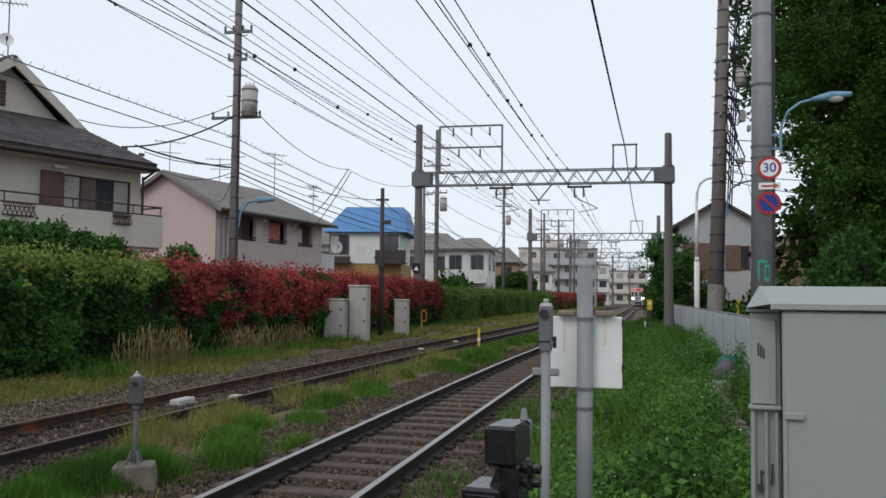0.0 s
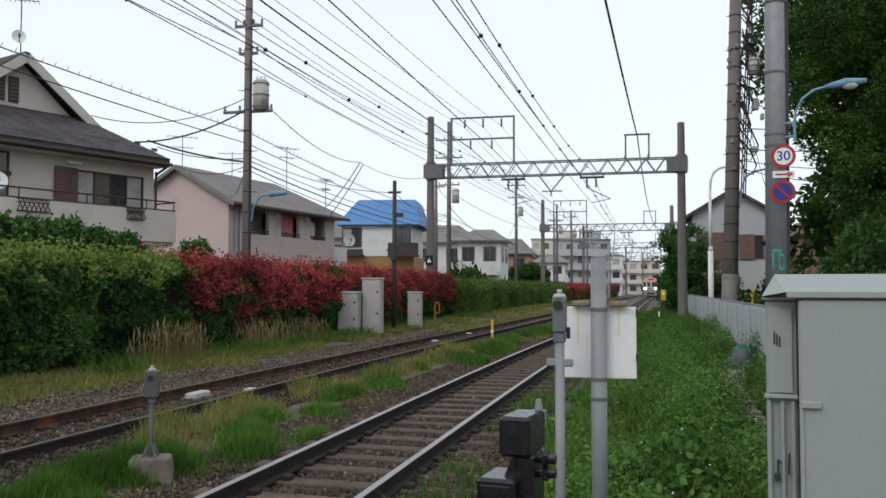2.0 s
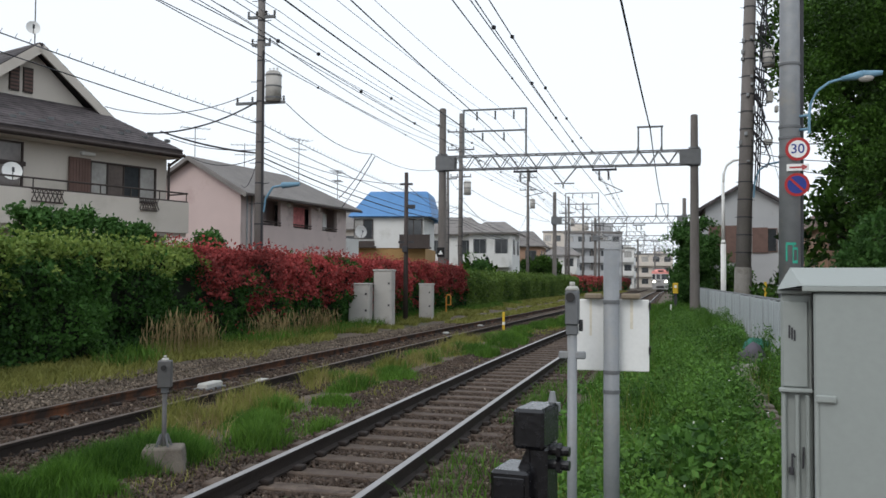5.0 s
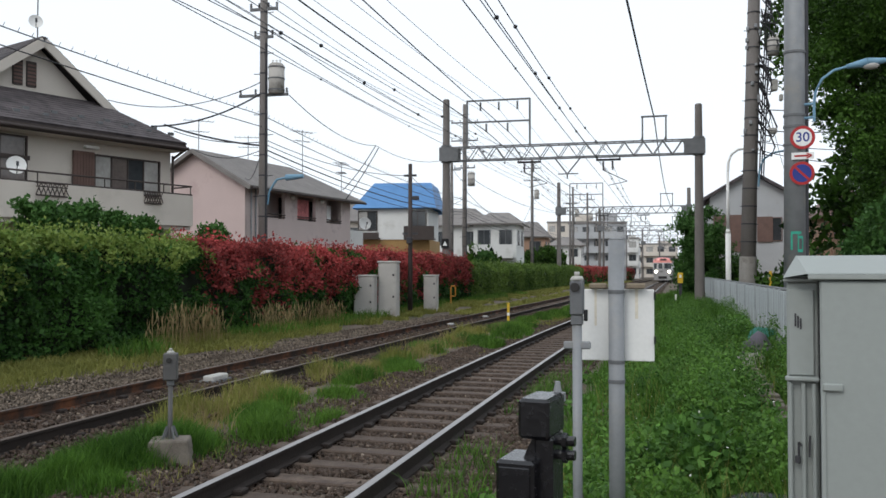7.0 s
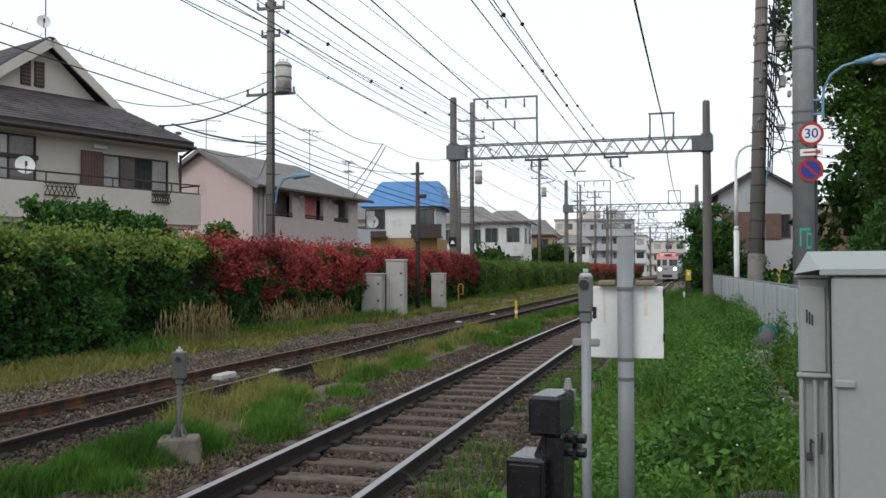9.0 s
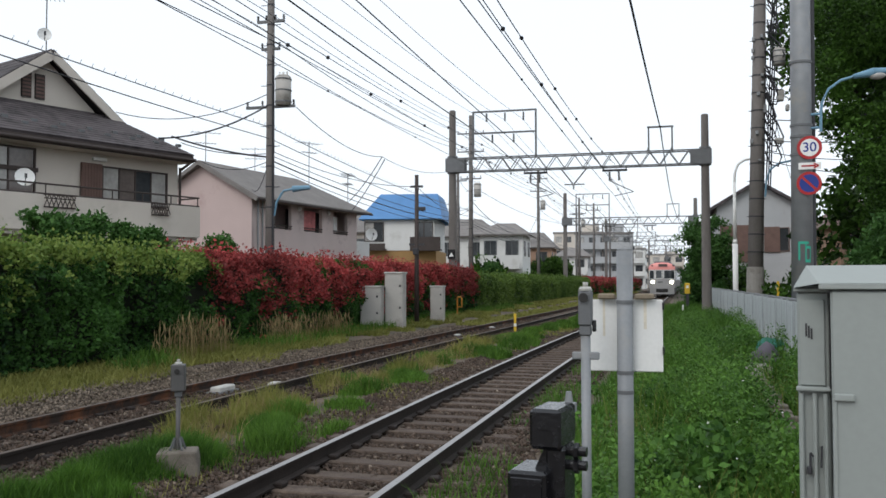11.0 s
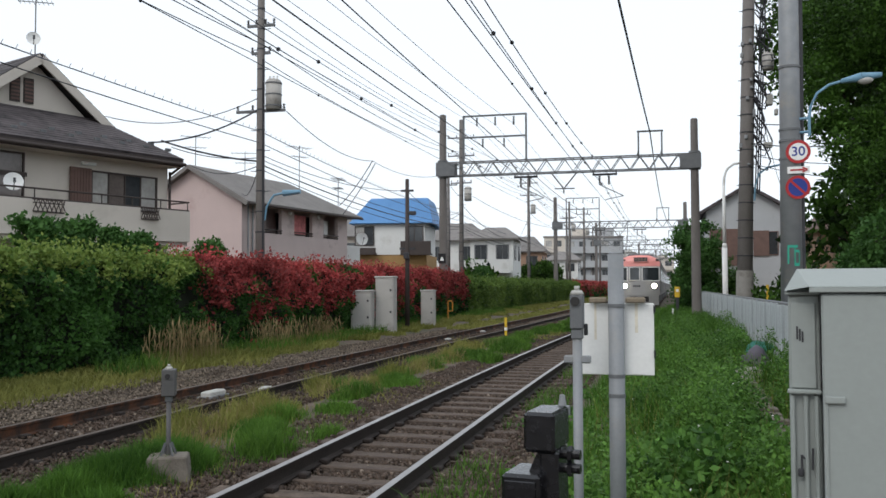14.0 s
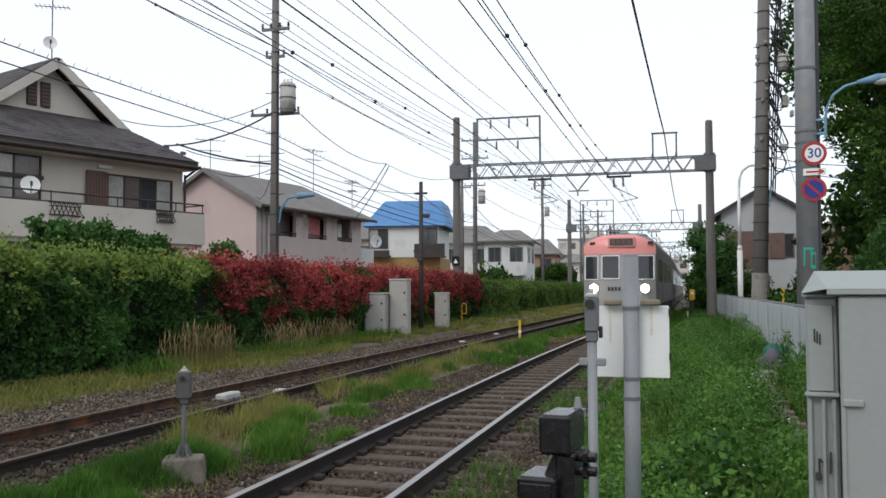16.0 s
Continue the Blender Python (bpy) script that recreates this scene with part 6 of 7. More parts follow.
def grass(name, label, x, y, h, w, mat, lean=0.35, swing=shift):
    z = np.array([ground_z(a) for a in x]) - 0.02
    p = np.stack([x + np.array([swing(v) for v in y]), y, z], 1)
    tagged(new(name, blade_mesh(name, p, h, w, lean, mat)), label, "grass", kind="stuff")


def clump(x, y, s, off=0.0):
    return np.array([noise.noise(Vector((a * s + off, b * s * 0.6, off))) for a, b in zip(x, y)])


# verge beside the fence: fine grass, thinner where the broad weeds stand
x, y = field(150000, -1.75, 2.25, 3.3, 60, 1.9)
k = clump(x, y, 0.9, 3.0)
keep = (x > -1.1 + 0.5 * k) & (rng.uniform(0, 1, len(x)) < (0.45 + 0.9 * k) * np.interp(y, [4, 10, 25], [0.3, 0.45, 1.3]) + 0.06)
keep &= ~((np.abs(x - 1.33) < 0.22) & (y > 7.5) & (y < 19.5) & (rng.uniform(0, 1, len(x)) < 0.9))
x, y, k = x[keep], y[keep], k[keep]
h = (0.24 + 0.6 * np.clip(k + 0.35, 0, 1)) * rng.uniform(0.5, 1.2, len(x)) * np.interp(x, [-1.6, -0.6, 2.2], [0.5, 1.0, 1.1])
grass("grass", "tall lush green grass of the verge", x, y, h, 0.0022 + 0.0004 * y, M["grass_lush"])


def tufts(name, label, n, y0, y1, power, x_mid, x_dev, r0, r1, h0, h1, mat, blades, swing=bed_shift, seed=4):
    """Dome-shaped tufts of fine blades, tallest in the middle of each."""
    q = np.random.default_rng(seed)
    cy = y0 + (y1 - y0) * q.uniform(0, 1, n) ** power
    cx = x_mid + 0.22 * np.sin(cy * 0.45 + seed) + q.normal(0, x_dev, n)
    cr, ch = q.uniform(r0, r1, n), q.uniform(h0, h1, n)
    xs, ys, hs = [], [], []
    for a, b, r, hh in zip(cx, cy, cr, ch):
        m = int(blades * (r / r1) ** 2 * min(1.0, 14 / b)) + 40
        u, v = q.normal(0, 0.45, m), q.normal(0, 0.75, m)
        xs.append(a + r * u)
        ys.append(b + r * v)
        hs.append(hh * np.exp(-0.6 * (u * u + v * v)) * q.uniform(0.55, 1.15, m))
    x, y, h = np.concatenate(xs), np.concatenate(ys), np.concatenate(hs)
    ok = (x > -5.85) & (x < -3.8)
    grass(name, label, x[ok], y[ok], h[ok], 0.0022 + 0.00035 * y[ok], mat, 0.32, swing)


# strip between the tracks
tufts("grass", "dense green grass tufts between the two tracks", 84, 7.5, 48, 1.15, -4.72, 0.34, 0.2, 0.46, 0.14, 0.32, M["grass"], 1500)
tufts("grass", "fine green grass mound beside the detector", 36, 3.9, 7.9, 1.0, -4.62, 0.2, 0.26, 0.42, 0.2, 0.32, M["grass_lush"], 1800, seed=9)
tufts("grass", "yellowing weedy tufts between the tracks", 40, 8.5, 24, 1.2, -5.2, 0.18, 0.18, 0.36, 0.22, 0.46, M["grass_mixed"], 420, seed=12)
x, y = field(16000, -5.75, -3.9, 4.0, 75, 1.5)
keep = clump(x, y, 1.3, 8.0) > 0.02
grass("grass", "sparse low grass between the tufts", x[keep], y[keep], rng.uniform(0.04, 0.13, keep.sum()), 0.002 + 0.0004 * y[keep], M["grass_mixed"], swing=bed_shift)
x, y = field(2600, -5.75, -4.5, 8.0, 26, 1.2)
keep = clump(x, y, 0.8, 21.0) > 0.0
grass("grass", "straw-coloured stalks among the tufts between tracks", x[keep], y[keep], rng.uniform(0.15, 0.45, keep.sum()), 0.003, M["grass_dry"], 0.45)
x, y = field(1500, -0.9, 2.2, 5.0, 30, 1.4)
grass("grass", "thin pale stalks standing out of the verge weeds", x, y, rng.uniform(0.35, 0.8, len(x)), 0.003, M["grass_mixed"], 0.25)
x, y = field(9000, -1.4, 0.4, 24.0, 62, 1.1)
keep = clump(x, y, 0.5, 33.0) > -0.1
grass("grass", "yellow-brown grass at the far end of the verge", x[keep], y[keep], rng.uniform(0.15, 0.5, keep.sum()), 0.012, M["grass_dry"], 0.4)
# bank before the hedge
x, y = field(130000, -10.6, -8.3, 3.0, 150, 1.9)
keep = clump(x, y, 0.7, 14.0) + (-(x + 9.2)) * 0.9 > -0.25
x, y = x[keep], y[keep]
grass("grass", "short yellowing grass on the bank before the hedge", x, y, rng.uniform(0.05, 0.2, len(x)), 0.002 + 0.0006 * y, M["grass_mixed"], 0.5)
x, y = field(9000, -10.45, -9.3, 14.0, 60, 1.2)
keep = clump(x, y, 0.6, 31.0) > -0.05
grass("grass", "green tufts along the foot of the hedge", x[keep], y[keep], rng.uniform(0.12, 0.4, keep.sum()), 0.012, M["grass"], 0.4)


def seed_grass(n, x0, x1, y0, y1):
    """Tall dry stalks, each with a feathery seed head nodding at its tip, over a thicket of finer straw."""
    x, y = field(n, x0, x1, y0, y1)
    k = clump(x, y, 0.55, 41.0)
    keep = k > 0.0
    x, y, k = x[keep], y[keep], k[keep]
    h = rng.uniform(0.35, 0.85, len(x)) * np.clip(0.75 + 0.8 * k, 0.5, 1.15)
    p = np.stack([x, y, np.array([ground_z(a) for a in x]) - 0.02], 1)
    lean = rng.normal(0, 0.13, (len(x), 2)) * h[:, None]
    tip = p + np.stack([lean[:, 0], lean[:, 1], h], 1)
    side = np.stack([rng.uniform(-1, 1, len(x)), rng.uniform(-1, 1, len(x)), np.zeros(len(x))], 1)
    side /= np.linalg.norm(side, axis=1, keepdims=True) + 1e-6
    w = 0.0045
    stems = np.stack([p - side * w, p + side * w, tip + side * w * 0.6, tip - side * w * 0.6], 1)
    up = (tip - p) / h[:, None] + rng.normal(0, 0.25, p.shape)
    hl = rng.uniform(0.10, 0.20, len(x))[:, None]
    heads = np.stack([tip - up * hl * 0.35, tip + up * hl * 0.2 + side * 0.014, tip + up * hl, tip + up * hl * 0.2 - side * 0.014], 1)
    tagged(new("dry_grass", arrays_mesh("dry_grass", np.concatenate([stems, heads]), None, M["grass_dry"])), "tall dry straw-coloured grass with feathery seed heads before the hedge", "grass", kind="stuff")
    m = 2
    xx = np.repeat(x, m) + rng.normal(0, 0.08, len(x) * m)
    yy = np.repeat(y, m) + rng.normal(0, 0.08, len(x) * m)
    grass("grass", "yellow-green grass round the dry stalks", xx, yy, rng.uniform(0.15, 0.42, len(xx)), 0.006, M["grass_mixed"], 0.3)


seed_grass(1150, -10.3, -9.6, 15.8, 26.5)
x, y = field(14000, -8.9, -7.75, 34.0, 150, 1.3)
grass("grass", "short green grass beside the far track", x, y, rng.uniform(0.06, 0.2, len(x)), 0.004 + 0.0006 * y, M["grass_mixed"], 0.5, swing=bed_shift)
# tufts beside the near track
x, y = field(5000, -1.95, -1.35, 4.0, 40, 1.3)
keep = clump(x, y, 0.9, 51.0) > 0.12
grass("grass", "low green tufts creeping onto the ballast", x[keep], y[keep], rng.uniform(0.08, 0.26, keep.sum()), 0.006, M["grass"], 0.4)


def weeds(name, label, n, x0, x1, y0, y1, hmax, size, mat, thr, off, power=1.6):
    """Leafy mounds: leaves thickest towards the top of each mound, turned to the sky."""
    x, y = field(n, x0, x1, y0, y1, power)
    k = clump(x, y, 1.0, off) + 0.5 * clump(x, y, 2.6, off + 5)
    kp = (k > thr) & ~((np.abs(x - 1.33) < 0.21) & (y > 8.3) & (y < 17.5) & (rng.uniform(0, 1, len(x)) < 0.93))
    kp &= rng.uniform(0, 1, len(x)) < np.clip((x - x0) / 0.9, 0.03, 1)
    kp &= ~((np.abs(x - 1.68) < 0.4) & (y > 14.6) & (y < 19.8) & (rng.uniform(0, 1, len(x)) < 0.88))
    kp &= ~((np.abs(x - 0.66) < 0.4) & (y > 5.5) & (y < 6.9))
    x, y, k = x[kp], y[kp], k[kp]
    rise = hmax * (0.14 + 1.35 * np.clip(k - thr, 0, 1.0)) * np.interp(x, [x0, x0 + 1.2, x1], [0.45, 1.0, 1.1])
    z = np.array([ground_z(a) for a in x]) + rise * rng.uniform(0.0, 1.0, len(x)) ** 0.45
    p = np.stack([x, y, z], 1)
    tagged(new(name, arrays_mesh(name, leaf_quads(p, rng.uniform(0.5, 1.25, len(x)) * size, 0.6, np.array([0.0, -0.35, 0.8])), None, mat)), label, "weeds", kind="stuff")
    return p


wp = weeds("weeds", "broad-leaved green weeds along the verge", 120000, -0.6, 2.25, 4.2, 26, 0.62, 0.085, M["weed_leaf"], -0.22, 61.0)
weeds("weeds", "fine feathery green weeds along the verge", 190000, -1.0, 2.25, 4.2, 34, 0.66, 0.048, M["weed_fine"], -0.42, 66.0)
weeds("weeds", "broad-leaved green weeds at the ballast edge", 16000, -1.85, -0.85, 4.4, 15, 0.4, 0.07, M["weed_leaf"], 0.0, 71.0)
fl = wp[rng.choice(len(wp), 1500)] + np.array([0, 0, 0.06])
tagged(new("flowers", arrays_mesh("flowers", leaf_quads(fl, np.full(len(fl), 0.026), 0.4), None, M["white"])), "tiny white flowers among the weeds", "flowers", kind="stuff")


# ---------------------------------------------------------------- trees and bushes
def tree(name, label, base, trunk_h, r, blobs, leaf, n, mat, cat="tree"):
    """Tapered trunk with limbs reaching into foliage masses; leaves lie in clumps on the masses."""
    t = thing(name, label, cat, pose(*base))
    bm = BM()
    top = max(b[2] for b in blobs)
    pts = [(0.12 * math.sin(i), 0.1 * math.cos(i * 1.7), -0.3 + (top + 0.3) * i / 6) for i in range(7)]
    for i in range(6):
        bar(bm, pts[i], pts[i + 1], r * (1 - i / 7), 10, r * (1 - (i + 1) / 7))
    part("trunk", bm, M["bark"], t, "", True)
    for bx, by, bz, br in blobs[:9]:
        z0 = max(trunk_h, bz - br * 1.2)
        bm = BM()
        bar(bm, (0, 0, min(z0, top * 0.9)), (bx * 0.8, by * 0.8, bz), r * 0.32, 7, r * 0.1)
        part("limb", bm, M["bark"], t)
    vol = np.array([b[3] ** 2 for b in blobs])
    pick = rng.choice(len(blobs), n, p=vol / vol.sum())
    B = np.array(blobs)[pick]
    d = rng.normal(size=(n, 3))
    d /= np.linalg.norm(d, axis=1, keepdims=True)
    rad = B[:, 3] * (0.55 + 0.5 * rng.uniform(0, 1, n) ** 0.6)
    p = B[:, :3] + d * rad[:, None]
    nz = np.array([noise.noise(Vector(v) * 1.1) + 0.5 * noise.noise(Vector(v) * 2.7) for v in p])
    p = p[nz > -0.12]
    p += rng.normal(0, leaf * 0.4, p.shape)
    p = p[p[:, 2] > 0.1]
    ob = new("crown", arrays_mesh("crown", leaf_quads(p, rng.uniform(0.6, 1.3, len(p)) * leaf, 0.8), None, mat))
    ob.parent = t
    return t


def blobs_in(cx, cy, cz, rx, ry, rz, n, r0, r1, seed):
    q = random.Random(seed)
    out = []
    while len(out) < n:
        u = Vector((q.uniform(-1, 1), q.uniform(-1, 1), q.uniform(-1, 1)))
        if u.length < 1:
            out.append((cx + u.x * rx, cy + u.y * ry, cz + u.z * rz, q.uniform(r0, r1)))
    return out


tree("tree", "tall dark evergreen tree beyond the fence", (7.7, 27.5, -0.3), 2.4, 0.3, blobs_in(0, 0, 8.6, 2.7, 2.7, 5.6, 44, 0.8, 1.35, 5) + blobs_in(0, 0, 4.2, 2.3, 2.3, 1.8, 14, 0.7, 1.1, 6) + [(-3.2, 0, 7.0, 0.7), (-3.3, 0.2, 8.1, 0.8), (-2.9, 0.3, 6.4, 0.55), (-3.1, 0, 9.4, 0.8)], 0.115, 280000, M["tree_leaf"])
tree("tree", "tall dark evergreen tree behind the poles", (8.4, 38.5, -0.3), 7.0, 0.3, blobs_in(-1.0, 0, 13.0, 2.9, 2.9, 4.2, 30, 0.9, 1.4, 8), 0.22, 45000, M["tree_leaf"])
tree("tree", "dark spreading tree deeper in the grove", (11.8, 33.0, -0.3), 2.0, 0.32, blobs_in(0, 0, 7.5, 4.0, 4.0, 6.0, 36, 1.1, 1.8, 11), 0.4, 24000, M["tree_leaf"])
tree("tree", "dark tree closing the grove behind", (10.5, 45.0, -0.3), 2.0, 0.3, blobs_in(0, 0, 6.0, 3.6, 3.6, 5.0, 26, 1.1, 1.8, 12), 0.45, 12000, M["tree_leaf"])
tree("tree", "bushy green tree beside the gantry post", (1.75, 57.5, -0.3), 0.8, 0.14, blobs_in(0.35, 0, 2.9, 1.7, 1.5, 2.8, 54, 0.55, 0.95, 15), 0.18, 60000, M["bush_leaf"])
tree("bush", "low dark bush behind the panel fence", (4.6, 30.0, -0.3), 0.3, 0.08, blobs_in(0, 0, 1.3, 1.6, 3.0, 0.9, 16, 0.6, 0.9, 16), 0.2, 7000, M["tree_leaf"], "bush")
tree("bush", "pale green shrub behind the sign pole", (5.7, 23.8, -0.3), 0.3, 0.08, blobs_in(0, 0, 2.2, 1.3, 1.0, 1.1, 14, 0.45, 0.7, 17), 0.14, 14000, M["bush_leaf"], "bush")
for (bx, by), hh, sd in (((-12.9, 15.9), 3.2, 21), ((-12.9, 17.3), 3.28, 25), ((-12.9, 18.7), 3.15, 22), ((-12.95, 19.8), 3.1, 23), ((-12.9, 23.2), 3.0, 24)):
    tree("bush", "rounded garden shrub rising behind the hedge", (bx, by, -0.1), 0.5, 0.06, blobs_in(0, 0, hh - 0.42, 0.34, 0.4, 0.16, 7, 0.26, 0.36, sd), 0.11, 5200, M["bush_leaf"], "bush")
tree("bush", "low dark bush behind the far end of the panel fence", (3.7, 48.0, -0.3), 0.3, 0.08, blobs_in(0, 0, 1.4, 0.9, 3.0, 0.8, 16, 0.5, 0.8, 18), 0.18, 9000, M["tree_leaf"], "bush")
for (bx, by), hh, rr, sd in (((-17.5, 99), 6.2, 1.6, 31), ((-15.2, 97), 4.6, 1.5, 32), ((-15.0, 72), 3.8, 1.0, 33), ((-13.4, 66), 3.2, 0.9, 34), ((-13.6, 112), 4.6, 1.6, 35), ((-21, 88), 5.4, 1.6, 36), ((4.0, 120), 6.0, 2.5, 37), ((6.0, 150), 7.0, 3.0, 38), ((5.0, 90), 6.0, 2.4, 39), ((8.0, 180), 8.0, 3.0, 40)):
    tree("tree", "rounded green garden tree down the line", (bx, by, -0.2), 1.2, 0.13, blobs_in(0, 0, hh * 0.62, rr * 0.7, rr * 0.7, hh * 0.3, 14, rr * 0.4, rr * 0.6, sd), 0.4, 3500, M["tree_leaf"])
tree("tree", "pointed green garden conifer behind the trimmed hedge", (-13.2, 75.0, -0.2), 0.8, 0.12, [(0, 0, 1.6, 0.95), (0.1, 0, 2.5, 0.9), (-0.1, 0.1, 3.4, 0.75), (0.05, 0, 4.2, 0.55), (0, 0, 4.9, 0.35)], 0.2, 8000, M["bush_leaf"])
tree("tree", "rounded dark green tree behind the trimmed hedge", (-11.9, 90.0, -0.2), 0.8, 0.12, blobs_in(0, 0, 3.0, 0.7, 0.7, 0.9, 12, 0.6, 0.8, 42), 0.22, 8000, M["tree_leaf"])
tree("bush", "low clipped shrub at the end of the red hedge", (-12.7, 62.0, -0.2), 0.4, 0.08, blobs_in(0, 0, 2.5, 0.4, 0.5, 0.4, 8, 0.4, 0.55, 43), 0.16, 5000, M["bush_leaf"], "bush")


# ---------------------------------------------------------------- train
CAR_L, CAR_W = 18.5, 2.75


def body_ring(w, z0, z1, r):
    pts = [(-w / 2, z0), (w / 2, z0)]
    for k in range(7):
        a = k / 6 * math.pi / 2
        pts.append((w / 2 - r + r * math.cos(a), z1 - 0.35 - r * 0.0 + (0.35) * math.sin(a)))
    for k in range(7):
        a = math.pi / 2 + k / 6 * math.pi / 2
        pts.append((-w / 2 + r + r * math.cos(a), z1 - 0.35 + 0.35 * math.sin(a)))
    return pts


def build_car(front):
    c = thing("train_car", "stainless steel commuter train car, salmon pink nose, headlights lit" if front else "corrugated stainless steel commuter train car", "train", group="train")
    bm = BM()
    ring = body_ring(CAR_W, 0.95, 3.62, 0.6)
    a = [bm.verts.new((x, 0.35 if front else 0.1, z)) for x, z in ring]
    b = [bm.verts.new((x, CAR_L - 0.1, z)) for x, z in ring]
    k = len(ring)
    for i in range(k):
        f = bm.faces.new((a[i], a[(i + 1) % k], b[(i + 1) % k], b[i]))
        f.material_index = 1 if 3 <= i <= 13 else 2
    bm.faces.new(a[::-1])
    bm.faces.new(b)
    bmesh.ops.recalc_face_normals(bm, faces=bm.faces)
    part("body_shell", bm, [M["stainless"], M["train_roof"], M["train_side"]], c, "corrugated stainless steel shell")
    for sx in (-1, 1):
        bm = BM()
        for kz in range(7):
            z = 1.05 + kz * 0.11
            box(bm, sx * CAR_W / 2 - 0.012, sx * CAR_W / 2 + 0.012, 0.6, CAR_L - 0.3, z, z + 0.045)
        for kz in range(3):
            z = 2.95 + kz * 0.1
            box(bm, sx * CAR_W / 2 - 0.012, sx * CAR_W / 2 + 0.012, 0.6, CAR_L - 0.3, z, z + 0.04)
        part("corrugation", bm, M["train_side"], c)
        for y in (2.2, 6.9, 11.6, 16.3):
            bm = BM()
            box(bm, sx * CAR_W / 2 - 0.02, sx * CAR_W / 2 + 0.018, y - 0.65, y + 0.65, 1.0, 2.9, 0.005)
            d = part("side_door", bm, M["train_side"], c)
            for dy in (-0.33, 0.33):
                bm = BM()
                box(bm, sx * CAR_W / 2, sx * CAR_W / 2 + 0.022, y + dy - 0.22, y + dy + 0.22, 1.9, 2.75, 0.01)
                part("door_window", bm, M["train_glass"], d)
        for y in (4.55, 9.25, 13.95):
            bm = BM()
            box(bm, sx * CAR_W / 2 - 0.02, sx * CAR_W / 2 + 0.016, y - 1.35, y + 1.35, 1.85, 2.8, 0.01)
            part("side_window", bm, M["train_glass"], c)
    bm = BM()
    box(bm, -CAR_W / 2 + 0.1, CAR_W / 2 - 0.1, 0.9, CAR_L - 0.5, 0.42, 0.96, 0.02)
    part("underframe", bm, M["train_dark"], c)
    for y in (2.6, CAR_L - 2.6):
        bm = BM()
        for yy in (-1.05, 1.05):
            for sx in (-0.56, 0.56):
                bar(bm, (sx - 0.06, y + yy, 0.43), (sx + 0.06, y + yy, 0.43), 0.43, 24)
        box(bm, -1.0, 1.0, y - 1.5, y + 1.5, 0.35, 0.62, 0.03)
        part("bogie", bm, M["train_dark"], c)
    bm = BM()
    for y in (4.5, 9.2, 14):
        box(bm, -0.9, 0.9, y - 1.1, y + 1.1, 3.6, 3.86, 0.06)
    part("roof_unit", bm, M["train_roof"], c)
    if front:
        build_nose(c)
    return c


def front_panel(bm, x0, x1, z0, z1, y=0.0, curve=0.16, n=10, mi=0, thick=0.03):
    """A panel of the gently bowed front face."""
    cols = []
    for i in range(n + 1):
        x = x0 + (x1 - x0) * i / n
        yy = y + curve * (abs(x) / (CAR_W / 2)) ** 2.6 * 1.6
        cols.append([bm.verts.new((x, yy + (0.06 * max(zz - 1.6, 0)), zz)) for zz in (z0, (z0 + z1) / 2, z1)])
    for p, q in zip(cols, cols[1:]):
        for j in range(2):
            bm.faces.new((p[j], q[j], q[j + 1], p[j + 1])).material_index = mi
    return bm


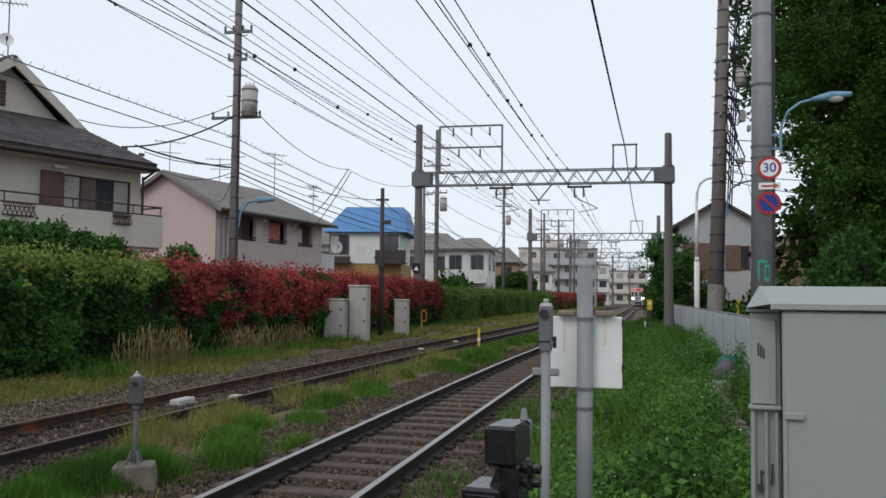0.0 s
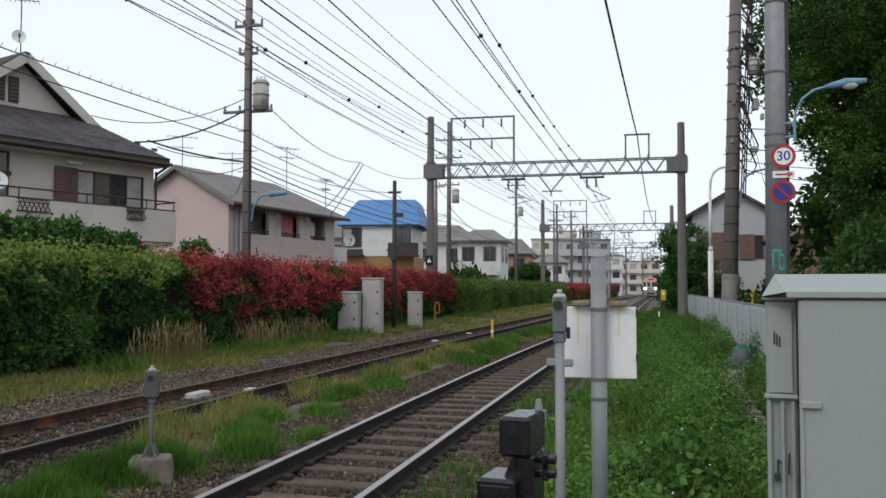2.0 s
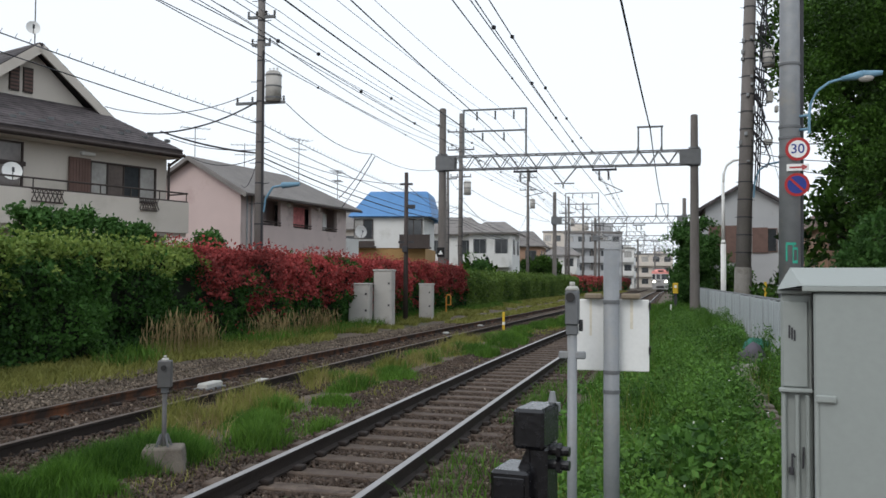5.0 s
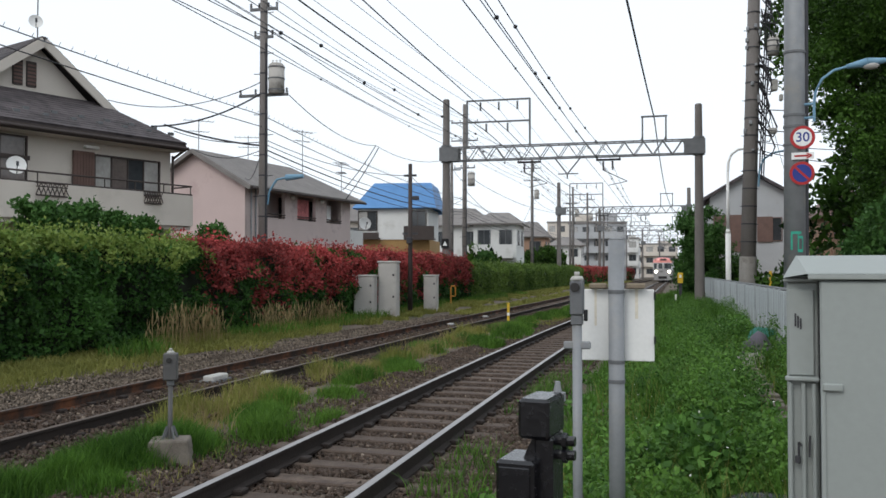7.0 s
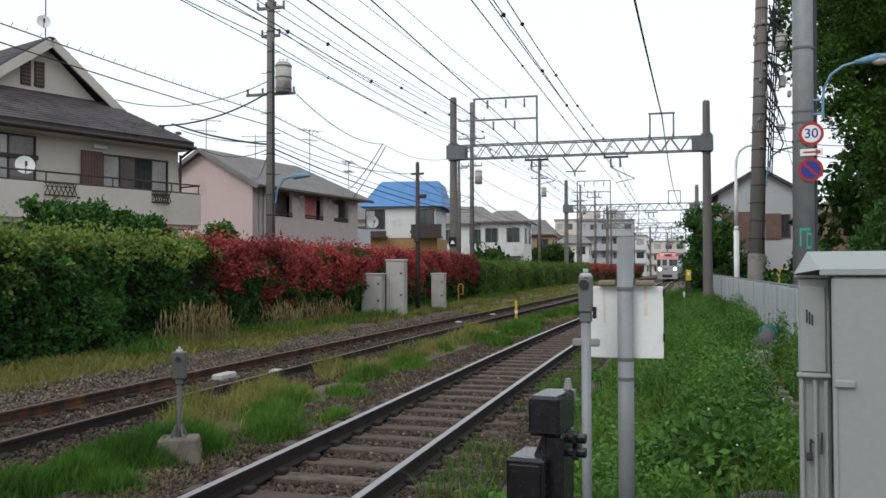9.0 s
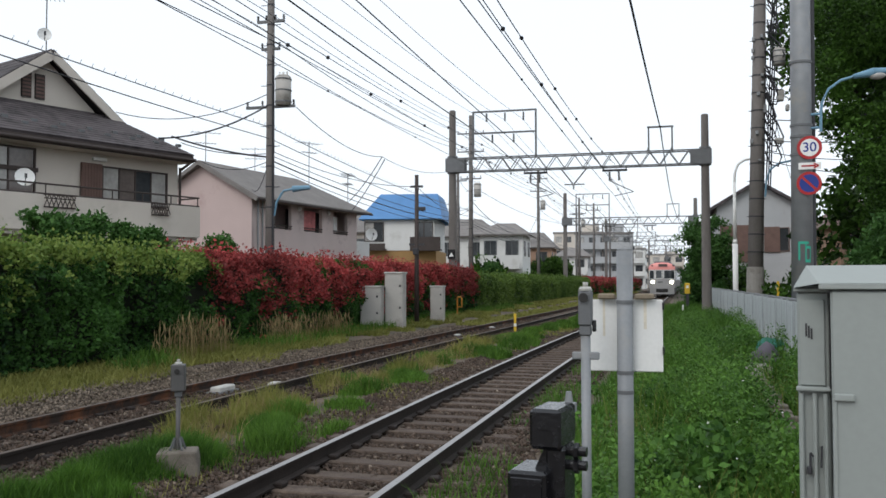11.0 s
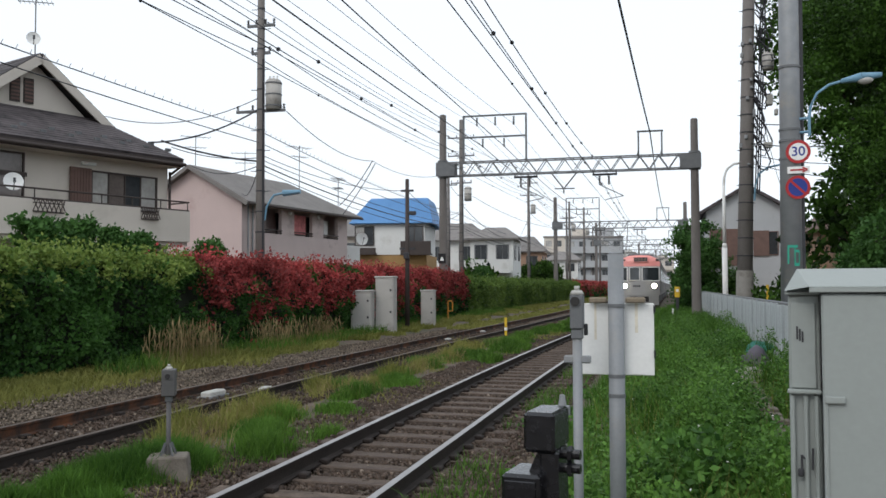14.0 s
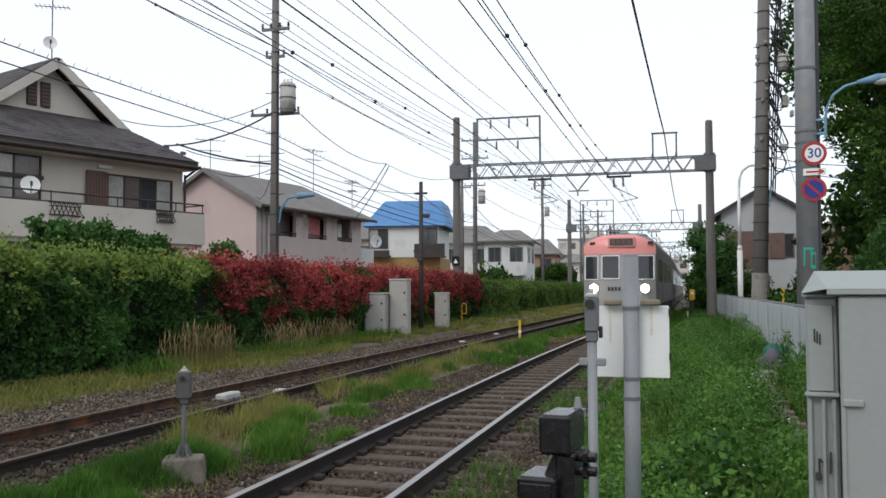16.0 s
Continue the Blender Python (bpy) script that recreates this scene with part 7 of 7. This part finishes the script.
def build_nose(c):
    hw = CAR_W / 2
    bm = BM()
    front_panel(bm, -hw + 0.02, hw - 0.02, 0.95, 2.93)
    for sx in (-1, 1):
        bm.faces.new([bm.verts.new(v) for v in ((sx * (hw - 0.02), 0.24, 0.95), (sx * hw, 0.6, 0.95), (sx * hw, 0.66, 2.93), (sx * (hw - 0.02), 0.32, 2.93))])
    part("front_face", bm, M["stainless"], c, "plain stainless front")
    # pink upper mask and its rounded shoulders
    bm = BM()
    prof = []
    for k in range(13):
        a = math.pi * k / 12
        prof.append((-math.cos(a), 3.25 + 0.42 * math.sin(a) ** 0.6 if 0 < k < 12 else 3.25))
    rows = []
    for (u, zt) in prof:
        x = u * hw
        y0 = 0.16 * abs(u) ** 2.6 * 1.6
        rows.append([bm.verts.new((x, y0 + 0.065, 2.9)), bm.verts.new((x, y0 + 0.09, 3.2)), bm.verts.new((x * 0.99, y0 + 0.14, (3.2 + zt) / 2 + 0.03)), bm.verts.new((x * 0.97, y0 + 0.30, zt)), bm.verts.new((x * 0.97, 0.9, zt + 0.01))])
    for p, q in zip(rows, rows[1:]):
        for j in range(4):
            bm.faces.new((p[j], q[j], q[j + 1], p[j + 1]))
    for row in (rows[0], rows[-1]):
        sx = 1 if row[0].co.x > 0 else -1
        e = [bm.verts.new((sx * (hw + 0.004), 0.9, 2.9)), bm.verts.new((sx * (hw + 0.004), 0.9, 3.28))]
        bm.faces.new((row[0], e[0], e[1], row[3]) if sx > 0 else (row[3], e[1], e[0], row[0]))
    bmesh.ops.recalc_face_normals(bm, faces=bm.faces)
    part("pink_mask", bm, M["pink"], c, "salmon pink painted upper nose", True)
    # windscreens
    for x0, x1, z0, nm in ((-1.31, -0.8, 1.93, "windscreen"), (-0.64, 0.02, 1.96, "door_window"), (0.2, 1.31, 1.93, "windscreen")):
        bm = BM()
        front_panel(bm, x0, x1, z0, 2.84, -0.012, n=6)
        w = part(nm, bm, M["train_glass"], c, "dark glass")
        bm = BM()
        for xa in (x0, x1):
            yy = 0.16 * (abs(xa) / hw) ** 2.6 * 1.6 - 0.02
            bar(bm, (xa, yy + 0.06 * 0.15, z0), (xa, yy + 0.06 * 1.25, 2.84), 0.028, 6)
        for zz in (z0, 2.84):
            pts = []
            for i in range(6):
                x = x0 + (x1 - x0) * i / 5
                pts.append((x, 0.16 * (abs(x) / hw) ** 2.6 * 1.6 - 0.02 + 0.06 * (zz - 1.6), zz))
            tube(bm, pts, 0.026, 6)
        part("window_frame", bm, M["white"], w, "pale frame")
    # destination box
    bm = BM()
    box(bm, -0.40, 0.62, 0.02, 0.3, 3.17, 3.56, 0.02)
    d = part("destination_box", bm, M["pink"], c)
    bm = BM()
    box(bm, -0.33, 0.55, 0.008, 0.03, 3.23, 3.50, 0.005)
    s = part("destination_screen", bm, M["train_glass"], d, "dark screen")
    for i in range(4):
        bm = BM()
        box(bm, -0.28 + 0.2 * i, -0.13 + 0.2 * i, 0.0, 0.012, 3.29, 3.45)
        part("lettering_bar", bm, M["wood_brown"], s, "unreadable orange lettering")
    for x in (-1.0, 1.2):
        bm = BM()
        box(bm, x - 0.11, x + 0.09, 0.2, 0.36, 3.28, 3.39, 0.01)
        part("marker_lamp", bm, M["wood_dark"], c, "unlit marker lamp")
    # headlights
    for x in (-0.96, 0.98):
        yy = 0.16 * (abs(x) / hw) ** 2.6 * 1.6
        bm = BM()
        bar(bm, (x, yy - 0.07, 1.58), (x, yy + 0.1, 1.58), 0.18, 24)
        hl = part("headlight_bezel", bm, M["stainless"], c)
        bm = BM()
        bar(bm, (x, yy - 0.085, 1.58), (x, yy - 0.06, 1.58), 0.155, 24)
        part("headlight", bm, M["headlight"], hl, "glaring warm headlight")
    # number bars
    for i in range(4):
        bm = BM()
        box(bm, -0.42 + 0.13 * i, -0.33 + 0.13 * i, -0.01, 0.0, 1.5, 1.64)
        part("number_bar", bm, M["dark_steel"], c)
    # skirt and coupler
    bm = BM()
    front_panel(bm, -hw + 0.1, hw - 0.1, 0.28, 0.95, 0.03)
    part("skirt", bm, M["stainless"], c, "pale front skirt")
    bm = BM()
    box(bm, -0.62, 0.62, 0.0, 0.1, 0.5, 0.86, 0.02)
    part("coupler_opening", bm, M["train_dark"], c)
    bm = BM()
    box(bm, -0.14, 0.14, -0.3, 0.2, 0.62, 0.86, 0.04)
    bar(bm, (-0.32, -0.05, 0.66), (-0.32, 0.1, 0.66), 0.05, 8)
    part("coupler", bm, M["dark_steel"], c)


lead_car = build_car(True)
next_car = build_car(False)
cars = [lead_car, next_car] + [copy_thing(next_car, pose(0, 0, 0)) for _ in range(3)]


# ---------------------------------------------------------------- what moves
def nose_y(t):
    """Distance of the train's nose along the line: it gathers speed as it comes."""
    s = 16.0 - t
    return 34.5 + 14.0 * s - 0.3 * s * s


def motions():
    for i, car in enumerate(cars):
        rows = []
        for k in range(0, 33):
            t = k * 0.5
            y = nose_y(t) + i * (CAR_L + 0.4)
            rows.append((t, pose(TRACKS[0] + bed_shift(y), y, 0, 0, 0, turn(y + CAR_L / 2))))
        walk(car, rows)


motions()
